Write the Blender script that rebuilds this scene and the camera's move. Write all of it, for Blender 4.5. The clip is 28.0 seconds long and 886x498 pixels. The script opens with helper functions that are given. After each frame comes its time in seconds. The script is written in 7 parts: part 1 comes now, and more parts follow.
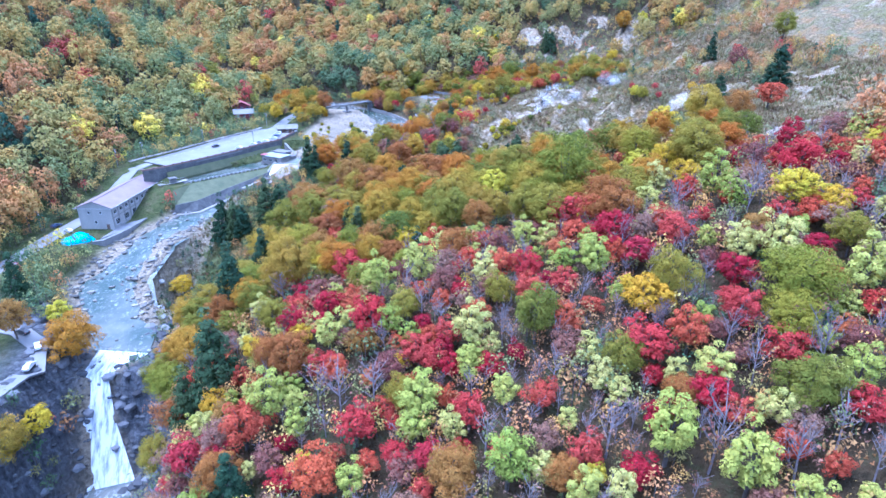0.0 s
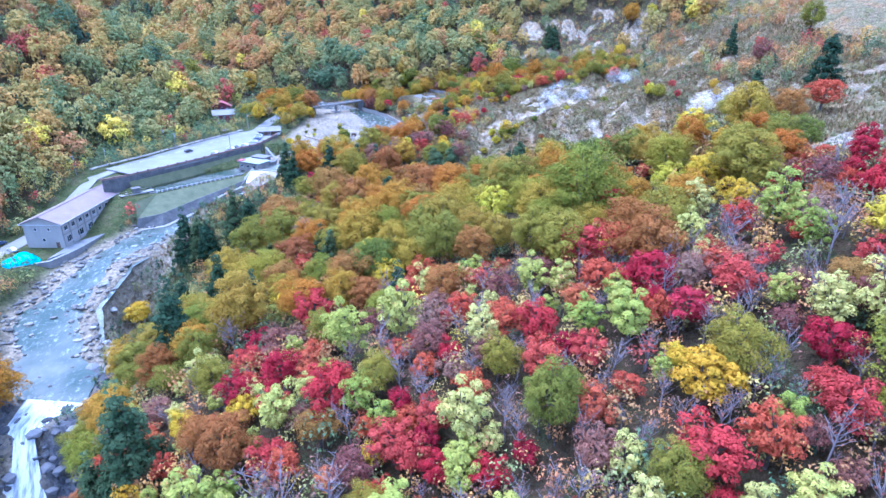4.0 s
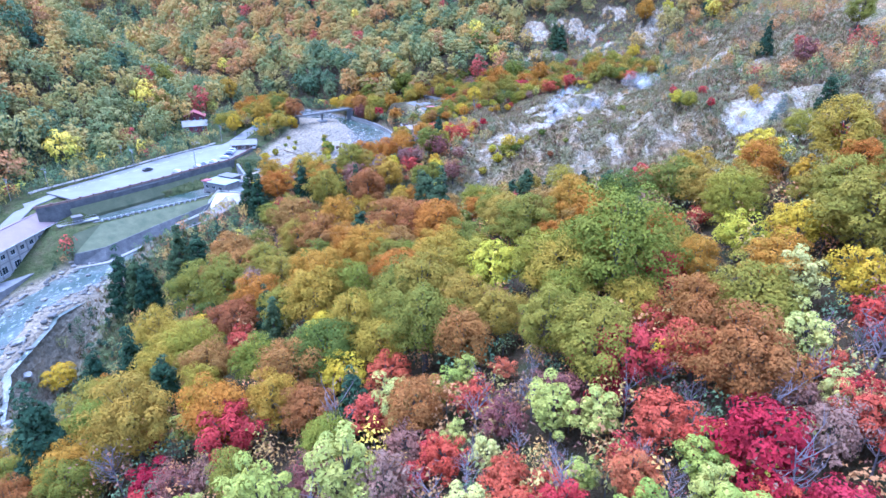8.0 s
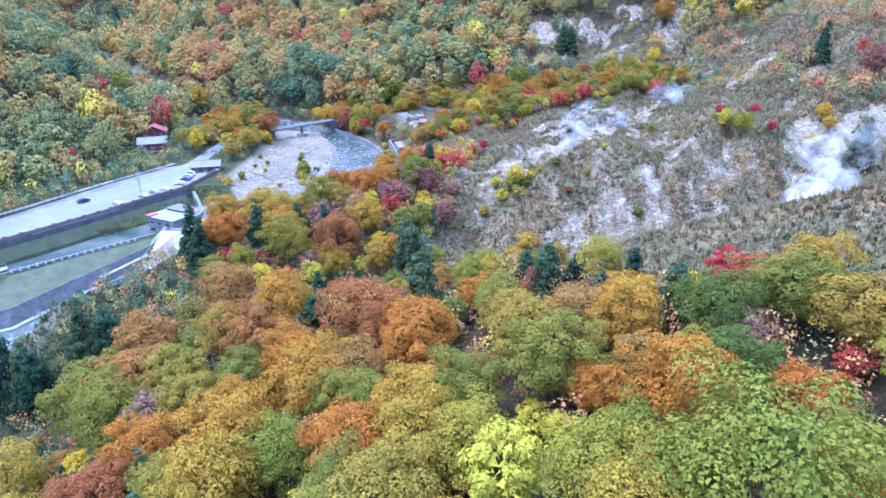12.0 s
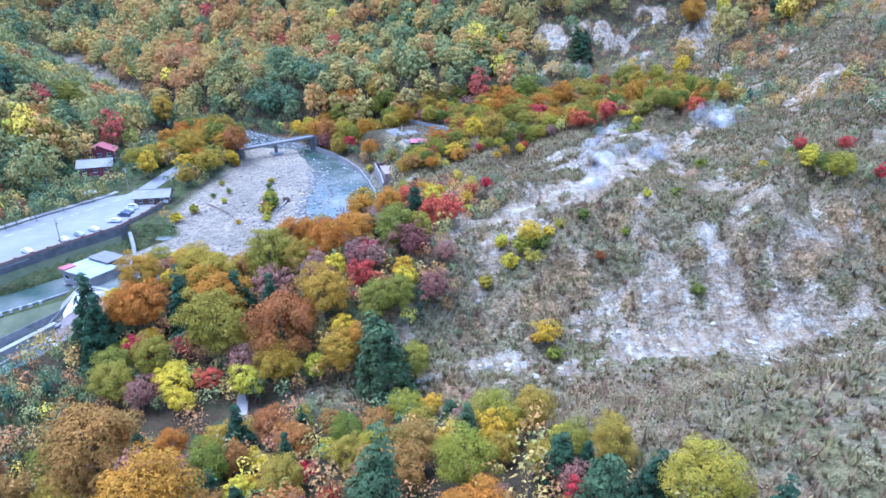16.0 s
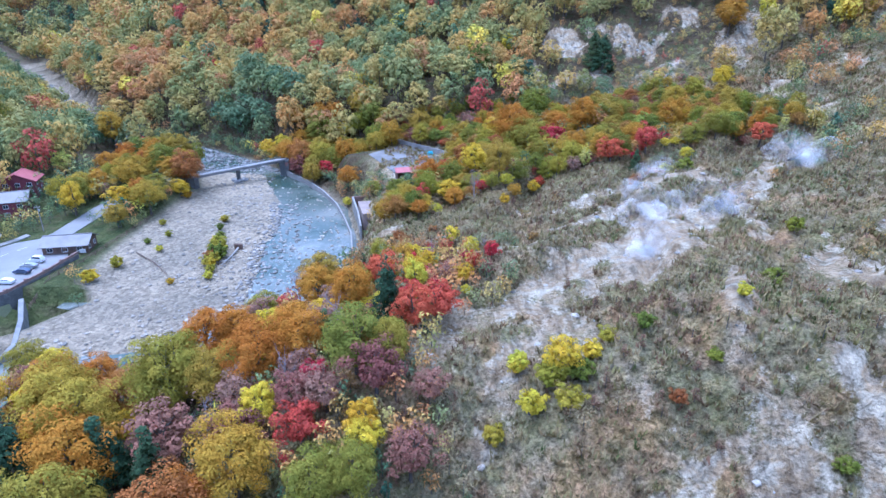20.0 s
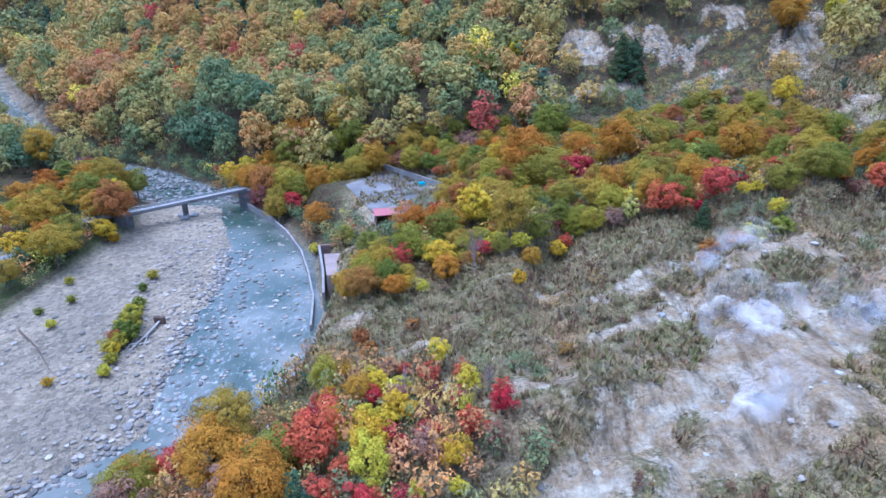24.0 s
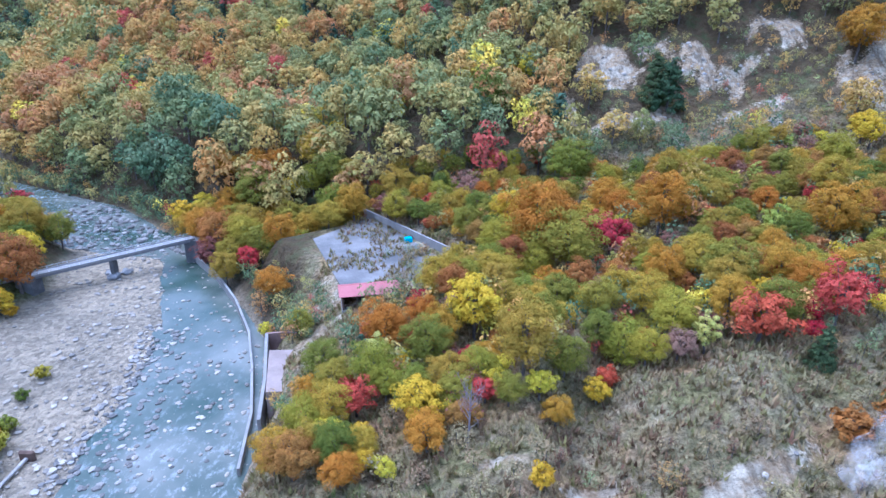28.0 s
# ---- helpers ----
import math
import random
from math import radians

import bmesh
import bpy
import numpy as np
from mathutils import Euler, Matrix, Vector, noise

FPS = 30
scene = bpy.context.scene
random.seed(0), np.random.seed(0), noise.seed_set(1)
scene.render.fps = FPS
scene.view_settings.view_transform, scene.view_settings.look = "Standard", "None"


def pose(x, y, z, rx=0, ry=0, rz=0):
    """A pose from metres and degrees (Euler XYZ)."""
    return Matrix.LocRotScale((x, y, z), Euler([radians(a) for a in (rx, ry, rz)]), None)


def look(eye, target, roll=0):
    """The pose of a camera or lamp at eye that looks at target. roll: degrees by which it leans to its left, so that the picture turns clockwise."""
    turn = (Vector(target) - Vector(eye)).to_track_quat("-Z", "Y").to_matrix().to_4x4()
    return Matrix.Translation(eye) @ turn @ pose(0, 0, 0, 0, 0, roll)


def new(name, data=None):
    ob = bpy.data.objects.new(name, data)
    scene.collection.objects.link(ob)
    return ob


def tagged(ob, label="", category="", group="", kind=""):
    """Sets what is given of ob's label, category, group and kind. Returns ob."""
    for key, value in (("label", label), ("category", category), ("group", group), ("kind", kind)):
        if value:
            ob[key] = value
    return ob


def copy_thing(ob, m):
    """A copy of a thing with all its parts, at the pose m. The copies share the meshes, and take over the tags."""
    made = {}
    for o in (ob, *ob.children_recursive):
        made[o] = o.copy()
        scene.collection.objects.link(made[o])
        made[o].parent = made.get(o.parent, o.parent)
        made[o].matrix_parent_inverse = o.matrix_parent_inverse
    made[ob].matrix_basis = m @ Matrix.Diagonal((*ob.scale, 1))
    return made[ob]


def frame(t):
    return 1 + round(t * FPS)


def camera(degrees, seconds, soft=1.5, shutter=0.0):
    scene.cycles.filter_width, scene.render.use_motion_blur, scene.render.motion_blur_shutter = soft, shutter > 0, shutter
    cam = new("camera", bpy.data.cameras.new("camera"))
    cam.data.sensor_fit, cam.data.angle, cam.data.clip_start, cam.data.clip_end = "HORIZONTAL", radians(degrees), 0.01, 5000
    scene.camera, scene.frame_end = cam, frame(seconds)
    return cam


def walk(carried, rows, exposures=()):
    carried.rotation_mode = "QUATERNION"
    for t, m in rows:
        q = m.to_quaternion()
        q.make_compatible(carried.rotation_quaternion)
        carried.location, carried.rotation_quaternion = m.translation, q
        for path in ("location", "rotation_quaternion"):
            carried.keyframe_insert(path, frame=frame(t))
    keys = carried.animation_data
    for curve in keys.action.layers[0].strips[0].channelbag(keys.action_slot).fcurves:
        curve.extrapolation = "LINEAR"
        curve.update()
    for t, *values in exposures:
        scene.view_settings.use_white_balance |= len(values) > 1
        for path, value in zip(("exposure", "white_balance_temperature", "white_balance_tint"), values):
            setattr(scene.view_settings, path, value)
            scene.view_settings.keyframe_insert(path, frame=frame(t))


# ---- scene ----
# camera: seconds, eye, target, roll
PATH = [
    (0.0, (-4.20, -46.34, 73.84), (-4.05, 46.14, 35.80), 0.53),
    (1.0, (-3.67, -40.09, 73.20), (-3.48, 52.35, 35.05), 0.49),
    (2.0, (-3.10, -33.05, 72.50), (-2.88, 59.34, 34.25), 0.44),
    (3.0, (-2.39, -25.61, 71.72), (-2.21, 66.73, 33.34), 0.39),
    (3.5, (-2.04, -21.77, 71.36), (-1.87, 70.56, 32.95), 0.36),
    (5.5, (-0.50, -4.75, 70.25), (-0.42, 87.60, 31.88), 0.19),
    (6.0, (0.00, 0.00, 70.00), (0.00, 92.37, 31.69), 0.13),
    (7.0, (1.20, 9.91, 69.55), (1.01, 102.32, 31.33), -0.00),
    (8.0, (2.20, 20.35, 69.17), (1.82, 112.80, 31.06), -0.11),
    (9.0, (3.12, 31.38, 69.19), (2.72, 123.85, 31.12), -0.19),
    (10.0, (3.84, 42.66, 69.38), (3.40, 135.10, 31.25), -0.26),
    (11.0, (4.31, 53.88, 69.58), (3.89, 146.29, 31.38), -0.30),
    (12.0, (4.67, 65.44, 69.74), (4.29, 157.83, 31.46), -0.22),
    (12.5, (5.22, 71.06, 69.88), (4.85, 163.43, 31.56), -0.14),
    (14.5, (6.40, 93.83, 70.82), (6.02, 186.12, 32.31), 0.05),
    (15.0, (6.76, 99.76, 70.52), (6.33, 192.08, 32.10), 0.03),
    (16.0, (7.33, 111.66, 70.12), (6.82, 204.08, 31.92), -0.01),
    (17.0, (8.03, 123.64, 69.77), (7.48, 216.13, 31.77), -0.00),
    (18.0, (8.37, 135.70, 69.69), (7.87, 228.25, 31.83), 0.00),
    (19.0, (8.71, 147.68, 69.49), (8.31, 240.29, 31.76), 0.04),
    (20.0, (9.24, 160.00, 69.18), (8.86, 252.64, 31.54), 0.14),
    (21.0, (9.82, 172.72, 69.01), (9.42, 265.38, 31.40), 0.20),
    (21.5, (10.13, 178.84, 69.00), (9.74, 271.50, 31.40), 0.20),
    (23.5, (11.51, 202.39, 67.76), (10.75, 295.23, 30.62), 0.21),
    (24.0, (11.93, 208.00, 67.78), (11.01, 300.84, 30.64), 0.20),
    (25.0, (12.61, 219.41, 68.11), (11.43, 312.27, 31.02), 0.25),
    (26.0, (13.20, 230.61, 68.79), (11.94, 323.55, 31.90), 0.35),
    (27.0, (13.56, 241.62, 69.25), (12.28, 334.66, 32.64), 0.49),
    (27.5, (13.88, 246.59, 69.76), (12.56, 339.72, 33.36), 0.65),
    (28.0, (14.23, 250.00, 70.00), (12.86, 343.20, 33.79), 0.82),
]
cam = camera(76.0, 28.0)
walk(cam, [(t, look(e, g, r)) for t, e, g, r in PATH], [(0.0, 2.24, 4450, 23), (11.0, 2.2, 4450, 25), (18.0, 1.96, 4560, 20), (24.0, 1.66, 4680, 21), (28.0, 1.84, 4680, 21)])

# ---- light: overcast autumn afternoon ----
world = bpy.data.worlds.new("sky")
scene.world = world
world.use_nodes = True
wn = world.node_tree.nodes
wl = world.node_tree.links
sky = wn.new("ShaderNodeTexSky")
sky.sky_type = "NISHITA"
sky.sun_disc = False
sky.sun_elevation = radians(70)
sky.sun_rotation = radians(289)
sky.air_density, sky.dust_density, sky.ozone_density = 1.0, 3.0, 1.0
soft_sky = wn.new("ShaderNodeMixRGB")
soft_sky.inputs["Fac"].default_value = 0.72
soft_sky.inputs["Color2"].default_value = (6.4, 7.8, 9.8, 1)
wl.new(sky.outputs["Color"], soft_sky.inputs["Color1"])
wl.new(soft_sky.outputs["Color"], wn["Background"].inputs["Color"])
wn["Background"].inputs["Strength"].default_value = 0.085
sun = new("sun", bpy.data.lights.new("sun", "SUN"))
sun.data.energy, sun.data.angle, sun.data.color = 1.5, radians(50), (1.0, 0.97, 0.93)
sun.matrix_basis = look((-35, 12, 100), (0, 0, 0))


# ---- materials ----
def ramp_into(nt, fac, stops):
    node = nt.nodes.new("ShaderNodeValToRGB")
    el = node.color_ramp.elements
    while len(el) < len(stops):
        el.new(0.5)
    for e, (p, c) in zip(el, stops):
        e.position, e.color = p, (*c, 1)
    nt.links.new(fac, node.inputs["Fac"])
    return node.outputs["Color"]


def mixed(nt, kind, fac, a, b):
    node = nt.nodes.new("ShaderNodeMixRGB")
    node.blend_type = kind
    for name, v in (("Fac", fac), ("Color1", a), ("Color2", b)):
        if isinstance(v, (int, float)):
            node.inputs[name].default_value = v if name == "Fac" else (v, v, v, 1)
        elif isinstance(v, tuple):
            node.inputs[name].default_value = (*v, 1)
        else:
            nt.links.new(v, node.inputs[name])
    return node.outputs["Color"]


def noise_of(nt, scale, detail=4, rough=0.55, coords=None, stretch=None):
    tex = nt.nodes.new("ShaderNodeTexNoise")
    tex.inputs["Scale"].default_value, tex.inputs["Detail"].default_value, tex.inputs["Roughness"].default_value = scale, detail, rough
    if coords is None:
        coords = nt.nodes.new("ShaderNodeTexCoord").outputs["Object"]
    if stretch:
        mapping = nt.nodes.new("ShaderNodeMapping")
        mapping.inputs["Scale"].default_value = stretch
        nt.links.new(coords, mapping.inputs["Vector"])
        coords = mapping.outputs["Vector"]
    nt.links.new(coords, tex.inputs["Vector"])
    return tex.outputs["Fac"]


def bare(name):
    m = bpy.data.materials.new(name)
    m.use_nodes = True
    return m, m.node_tree, m.node_tree.nodes["Principled BSDF"]


def relief(nt, p, height, strength=0.5, distance=0.1):
    b = nt.nodes.new("ShaderNodeBump")
    b.inputs["Strength"].default_value, b.inputs["Distance"].default_value = strength, distance
    nt.links.new(height, b.inputs["Height"])
    nt.links.new(b.outputs["Normal"], p.inputs["Normal"])


def surface(name, a, b, scale=0.6, fine=7.0, rough=0.85, bump=0.4, metal=0.0, stain=0.25, stretch=None):
    """A mottled surface between two colours, with fine grain, broad stains and relief."""
    m, nt, p = bare(name)
    broad, grain = noise_of(nt, scale, 5, 0.6, stretch=stretch), noise_of(nt, fine, 4, 0.65)
    col = ramp_into(nt, broad, [(0.3, a), (0.7, b)])
    col = mixed(nt, "MULTIPLY", stain, col, ramp_into(nt, grain, [(0.3, (0.35, 0.34, 0.33)), (0.65, (1.1, 1.1, 1.1))]))
    nt.links.new(col, p.inputs["Base Color"])
    p.inputs["Roughness"].default_value, p.inputs["Metallic"].default_value = rough, metal
    if bump:
        relief(nt, p, grain, bump, 0.06)
    return m


def leafy(name, stops, source="object", through_light=0.16, dark=0.7, fine=5.5, open_air=0.40, patchy=0.4, patch_size=0.55):
    """Leaves: a hue for each tree, and a lighter or darker tone for each spray."""
    m, nt, p = bare(name)
    if source == "object":
        hue = nt.nodes.new("ShaderNodeObjectInfo").outputs["Random"]
    else:
        at = nt.nodes.new("ShaderNodeAttribute")
        at.attribute_name = source
        hue = at.outputs["Fac"]
    isle = nt.nodes.new("ShaderNodeNewGeometry").outputs["Random Per Island"]
    col = ramp_into(nt, hue, stops)
    shade = ramp_into(nt, isle, [(0.0, (dark, dark, dark)), (0.5, (0.9, 0.9, 0.9)), (1.0, (1.15, 1.13, 1.06))])
    col = mixed(nt, "MULTIPLY", 1.0, col, shade)
    patch = noise_of(nt, patch_size, 2)
    col = mixed(nt, "MULTIPLY", patchy, col, ramp_into(nt, patch, [(0.36, (0.58, 0.74, 0.6)), (0.64, (1.3, 1.12, 0.95))]))
    nt.links.new(col, p.inputs["Base Color"])
    p.inputs["Roughness"].default_value = 0.75
    p.inputs["Specular IOR Level"].default_value = 0.1
    tr = nt.nodes.new("ShaderNodeBsdfTranslucent")
    nt.links.new(col, tr.inputs["Color"])
    mx = nt.nodes.new("ShaderNodeMixShader")
    mx.inputs["Fac"].default_value = through_light
    nt.links.new(p.outputs["BSDF"], mx.inputs[1])
    nt.links.new(tr.outputs["BSDF"], mx.inputs[2])
    gaps = ramp_into(nt, noise_of(nt, fine, 2, 0.6), [(open_air, (0, 0, 0)), (open_air + 0.04, (1, 1, 1))])
    air = nt.nodes.new("ShaderNodeBsdfTransparent")
    torn = nt.nodes.new("ShaderNodeMixShader")
    nt.links.new(gaps, torn.inputs["Fac"])
    nt.links.new(air.outputs["BSDF"], torn.inputs[1])
    nt.links.new(mx.outputs["Shader"], torn.inputs[2])
    nt.links.new(torn.outputs["Shader"], nt.nodes["Material Output"].inputs["Surface"])
    return m


LEAF = {
    "crimson": leafy("crimson_leaves", [(0, (0.27, 0.016, 0.034)), (0.25, (0.38, 0.026, 0.036)), (0.5, (0.43, 0.07, 0.055)), (0.75, (0.44, 0.10, 0.04)), (1, (0.37, 0.024, 0.055))]),
    "scarlet": leafy("scarlet_leaves", [(0, (0.40, 0.045, 0.035)), (0.4, (0.44, 0.085, 0.04)), (0.75, (0.42, 0.115, 0.055)), (1, (0.45, 0.15, 0.05))]),
    "orange": leafy("orange_leaves", [(0, (0.378, 0.129, 0.018)), (0.35, (0.409, 0.189, 0.020)), (0.7, (0.378, 0.234, 0.024)), (1, (0.347, 0.257, 0.029))]),
    "rust": leafy("rust_leaves", [(0, (0.257, 0.091, 0.030)), (0.5, (0.318, 0.136, 0.032)), (1, (0.287, 0.174, 0.041))]),
    "gold": leafy("golden_leaves", [(0, (0.484, 0.280, 0.017)), (0.5, (0.560, 0.416, 0.024)), (1, (0.484, 0.438, 0.037))]),
    "lime": leafy("pale_lime_leaves", [(0, (0.270, 0.324, 0.053)), (0.45, (0.405, 0.414, 0.081)), (1, (0.522, 0.477, 0.146))]),
    "olive": leafy("olive_leaves", [(0, (0.162, 0.171, 0.025)), (0.5, (0.252, 0.216, 0.027)), (1, (0.333, 0.216, 0.029))]),
    "green": leafy("green_leaves", [(0, (0.104, 0.135, 0.023)), (0.4, (0.207, 0.216, 0.024)), (0.75, (0.306, 0.261, 0.026)), (1, (0.378, 0.261, 0.029))]),
    "pine": leafy("dark_needles", [(0, (0.030, 0.063, 0.034)), (0.6, (0.046, 0.084, 0.041)), (1, (0.076, 0.109, 0.045))], through_light=0.08),
    "wine": leafy("wine_brown_leaves", [(0, (0.19, 0.068, 0.062)), (0.5, (0.27, 0.13, 0.095)), (1, (0.28, 0.17, 0.125))]),
}
# distance haze is mixed into these leaf colours: paler and bluer than LEAF
HAZED_LEAF = leafy("hazed_leaves", [
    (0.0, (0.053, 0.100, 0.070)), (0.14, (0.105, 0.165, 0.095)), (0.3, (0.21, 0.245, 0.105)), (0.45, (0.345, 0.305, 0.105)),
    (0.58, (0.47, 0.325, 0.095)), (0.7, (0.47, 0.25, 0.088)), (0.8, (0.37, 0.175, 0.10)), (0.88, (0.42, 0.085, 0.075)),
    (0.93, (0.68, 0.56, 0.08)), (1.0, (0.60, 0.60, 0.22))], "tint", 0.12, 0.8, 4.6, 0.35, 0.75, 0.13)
BARK = surface("grey_bark", (0.06, 0.05, 0.042), (0.13, 0.115, 0.10), 1.5, 12, 0.9)
TWIG = surface("pale_twigs", (0.15, 0.125, 0.13), (0.27, 0.235, 0.24), 1.0, 9, 0.9, 0)
SCRUB = leafy("dry_grass", [(0, (0.17, 0.10, 0.065)), (0.25, (0.27, 0.205, 0.115)), (0.45, (0.31, 0.255, 0.135)), (0.62, (0.20, 0.185, 0.07)), (0.8, (0.24, 0.14, 0.095)), (1, (0.10, 0.125, 0.04))], "tint", 0.15, 0.7, 4.0, 0.36)
CONCRETE = surface("weathered_concrete", (0.12, 0.12, 0.12), (0.24, 0.235, 0.225), 0.35, 6, 0.85, 0.3, stain=0.45)
PALE_CONCRETE = surface("pale_concrete", (0.17, 0.163, 0.152), (0.28, 0.268, 0.25), 0.3, 6, 0.85, 0.25, stain=0.35)
ASPHALT = surface("wet_asphalt", (0.14, 0.138, 0.135), (0.205, 0.20, 0.195), 0.12, 9, 0.7, 0.15, stain=0.25)
STONE = surface("river_stone", (0.13, 0.13, 0.13), (0.32, 0.31, 0.29), 0.8, 9, 0.8, 0.4, stain=0.3)


# ---- helpers for shapes ----
def mesh_np(name, verts, faces, mats=(), index=None, tint=None, smooth=False):
    """A mesh from arrays of points and equal-sided faces."""
    verts, faces = np.asarray(verts, np.float32), np.asarray(faces, np.int32)
    me = bpy.data.meshes.new(name)
    k = faces.shape[1]
    me.vertices.add(len(verts))
    me.vertices.foreach_set("co", verts.ravel())
    me.loops.add(faces.size)
    me.loops.foreach_set("vertex_index", faces.ravel())
    me.polygons.add(len(faces))
    me.polygons.foreach_set("loop_start", np.arange(0, faces.size, k, dtype=np.int32))
    if index is not None:
        me.polygons.foreach_set("material_index", np.asarray(index, np.int32))
    me.polygons.foreach_set("use_smooth", np.full(len(faces), smooth))
    for m in mats:
        me.materials.append(m)
    if tint is not None:
        at = me.attributes.new("tint", "FLOAT", "POINT")
        at.data.foreach_set("value", np.asarray(tint, np.float32))
    me.update(calc_edges=True)
    return me


def part(name, bm, material, parent=None, label="", bevel=0.0):
    """Links a bmesh as one mesh object under a thing or a part."""
    if bevel:
        bmesh.ops.bevel(bm, geom=bm.edges[:], offset=bevel, segments=1, affect="EDGES")
    me = bpy.data.meshes.new(name)
    bm.to_mesh(me)
    bm.free()
    me.materials.append(material)
    ob = new(name, me)
    ob.parent = parent
    if label:
        tagged(ob, label)
    return ob


def thing(name, m, label, category, group="", kind=""):
    ob = new(name)
    ob.empty_display_size = 0.3
    ob.matrix_basis = m
    return tagged(ob, label, category, group, kind)


def box(x0, y0, z0, x1, y1, z1, bm=None):
    bm = bm or bmesh.new()
    m = Matrix.LocRotScale(((x0 + x1) / 2, (y0 + y1) / 2, (z0 + z1) / 2), None, (abs(x1 - x0), abs(y1 - y0), abs(z1 - z0)))
    bmesh.ops.create_cube(bm, size=1, matrix=m)
    return bm


def prism(points, z0, z1, bm=None):
    """A solid on an outline of (x, y), anticlockwise."""
    bm = bm or bmesh.new()
    low = [bm.verts.new((x, y, z0)) for x, y in points]
    top = [bm.verts.new((x, y, z1)) for x, y in points]
    bm.faces.new(top)
    bm.faces.new(low[::-1])
    n = len(points)
    for i in range(n):
        bm.faces.new((low[i], low[(i + 1) % n], top[(i + 1) % n], top[i]))
    bmesh.ops.recalc_face_normals(bm, faces=bm.faces)
    return bm


def ribbon(points, width, thick, bm=None, side=0.0):
    """A wall or strip that follows (x, y, z) points; z is its top; side shifts it across."""
    bm = bm or bmesh.new()
    pts = [Vector(p) for p in points]
    rows = []
    for i, p in enumerate(pts):
        d = (pts[min(i + 1, len(pts) - 1)] - pts[max(i - 1, 0)])
        n = Vector((-d.y, d.x, 0)).normalized()
        a, b = p + n * (side - width / 2), p + n * (side + width / 2)
        down = Vector((0, 0, -thick))
        rows.append([bm.verts.new(v) for v in (a, b, b + down, a + down)])
    for r, s in zip(rows, rows[1:]):
        for i in range(4):
            bm.faces.new((r[i], r[(i + 1) % 4], s[(i + 1) % 4], s[i]))
    bm.faces.new(rows[0])
    bm.faces.new(rows[-1])
    bmesh.ops.recalc_face_normals(bm, faces=bm.faces)
    return bm


def tube(pts, radii, sides=6):
    """Points and quads of a tapered round branch."""
    pts, vs, fs = np.asarray(pts, float), [], []
    for i, p in enumerate(pts):
        d = pts[min(i + 1, len(pts) - 1)] - pts[max(i - 1, 0)]
        d = d / (np.linalg.norm(d) + 1e-9)
        a = np.cross(d, (1.0, 0.1, 0.0) if abs(d[0]) < 0.9 else (0.0, 1.0, 0.0))
        a /= np.linalg.norm(a)
        b = np.cross(d, a)
        for k in range(sides):
            w = 2 * math.pi * k / sides
            vs.append(p + radii[i] * (math.cos(w) * a + math.sin(w) * b))
    for i in range(len(pts) - 1):
        for k in range(sides):
            fs.append((i * sides + k, i * sides + (k + 1) % sides, (i + 1) * sides + (k + 1) % sides, (i + 1) * sides + k))
    return vs, fs


def joined(pieces):
    """One set of points and faces out of several."""
    vs, fs, n = [], [], 0
    for v, f in pieces:
        vs.append(np.asarray(v, float))
        fs.append(np.asarray(f, int) + n)
        n += len(v)
    return np.concatenate(vs), np.concatenate(fs)


# ---- the lie of the land ----
def step(a, b, x):
    t = np.clip((x - a) / (b - a), 0, 1)
    return t * t * (3 - 2 * t)


LATTICE = np.random.RandomState(7).rand(256, 256)


def lump(x, y, size, seed=0):
    """Smooth noise from 0 to 1 with lumps of that many metres."""
    u, v = x / size + seed * 17.3, y / size + seed * 5.7
    i, j = np.floor(u).astype(int), np.floor(v).astype(int)
    a, b = u - i, v - j
    a, b = a * a * (3 - 2 * a), b * b * (3 - 2 * b)
    g = lambda p, q: LATTICE[p % 256, q % 256]
    return (g(i, j) * (1 - a) + g(i + 1, j) * a) * (1 - b) + (g(i, j + 1) * (1 - a) + g(i + 1, j + 1) * a) * b


def rough(x, y, size, seed=0):
    return 0.53 * lump(x, y, size, seed) + 0.27 * lump(x, y, size / 2.1, seed + 1) + 0.14 * lump(x, y, size / 4.3, seed + 2) + 0.06 * lump(x, y, size / 9, seed + 3)


# the river's line, downstream: x, y, water level, half width of its bed
RIVER = np.array([
    (-1100, 960, 36, 6), (-640, 890, 31, 8), (-464, 800, 27, 11), (-301, 611, 22, 9), (-225, 525, 14, 7), (-185, 476, 8, 6), (-117, 438, 6.4, 12), (-86, 412, 5.6, 12),
    (-68, 383, 4.8, 21), (-59, 352, 3.2, 32), (-55, 325, 1.9, 36), (-54, 298, 0.5, 35), (-62, 274, 0.1, 28),
    (-83, 262, 0.0, 13), (-83, 250, -0.3, 9), (-87, 236, -8.5, 10), (-101, 222, -9.4, 11), (-114, 202, -11.4, 11), (-127, 172, -14.5, 11),
    (-127, 142, -19, 12), (-111, 117, -23, 10), (-103, 104, -23.3, 6), (-107, 95, -26, 2.2), (-105, 88, -38, 2.6), (-101, 80, -54, 4.5), (-92, 40, -60, 14), (-88, -90, -64, 18)], float)


def river_at(x, y):
    """Distance from the river's line, water level and half width there."""
    best = np.full(x.shape, 1e9)
    level, half = np.zeros(x.shape), np.zeros(x.shape)
    for p, q in zip(RIVER, RIVER[1:]):
        d = q[:2] - p[:2]
        k = np.clip(((x - p[0]) * d[0] + (y - p[1]) * d[1]) / (d @ d), 0, 1)
        r = np.hypot(x - p[0] - k * d[0], y - p[1] - k * d[1])
        near = r < best
        best = np.where(near, r, best)
        level = np.where(near, p[2] + k * (q[2] - p[2]), level)
        half = np.where(near, p[3] + k * (q[3] - p[3]), half)
    return best, level, half


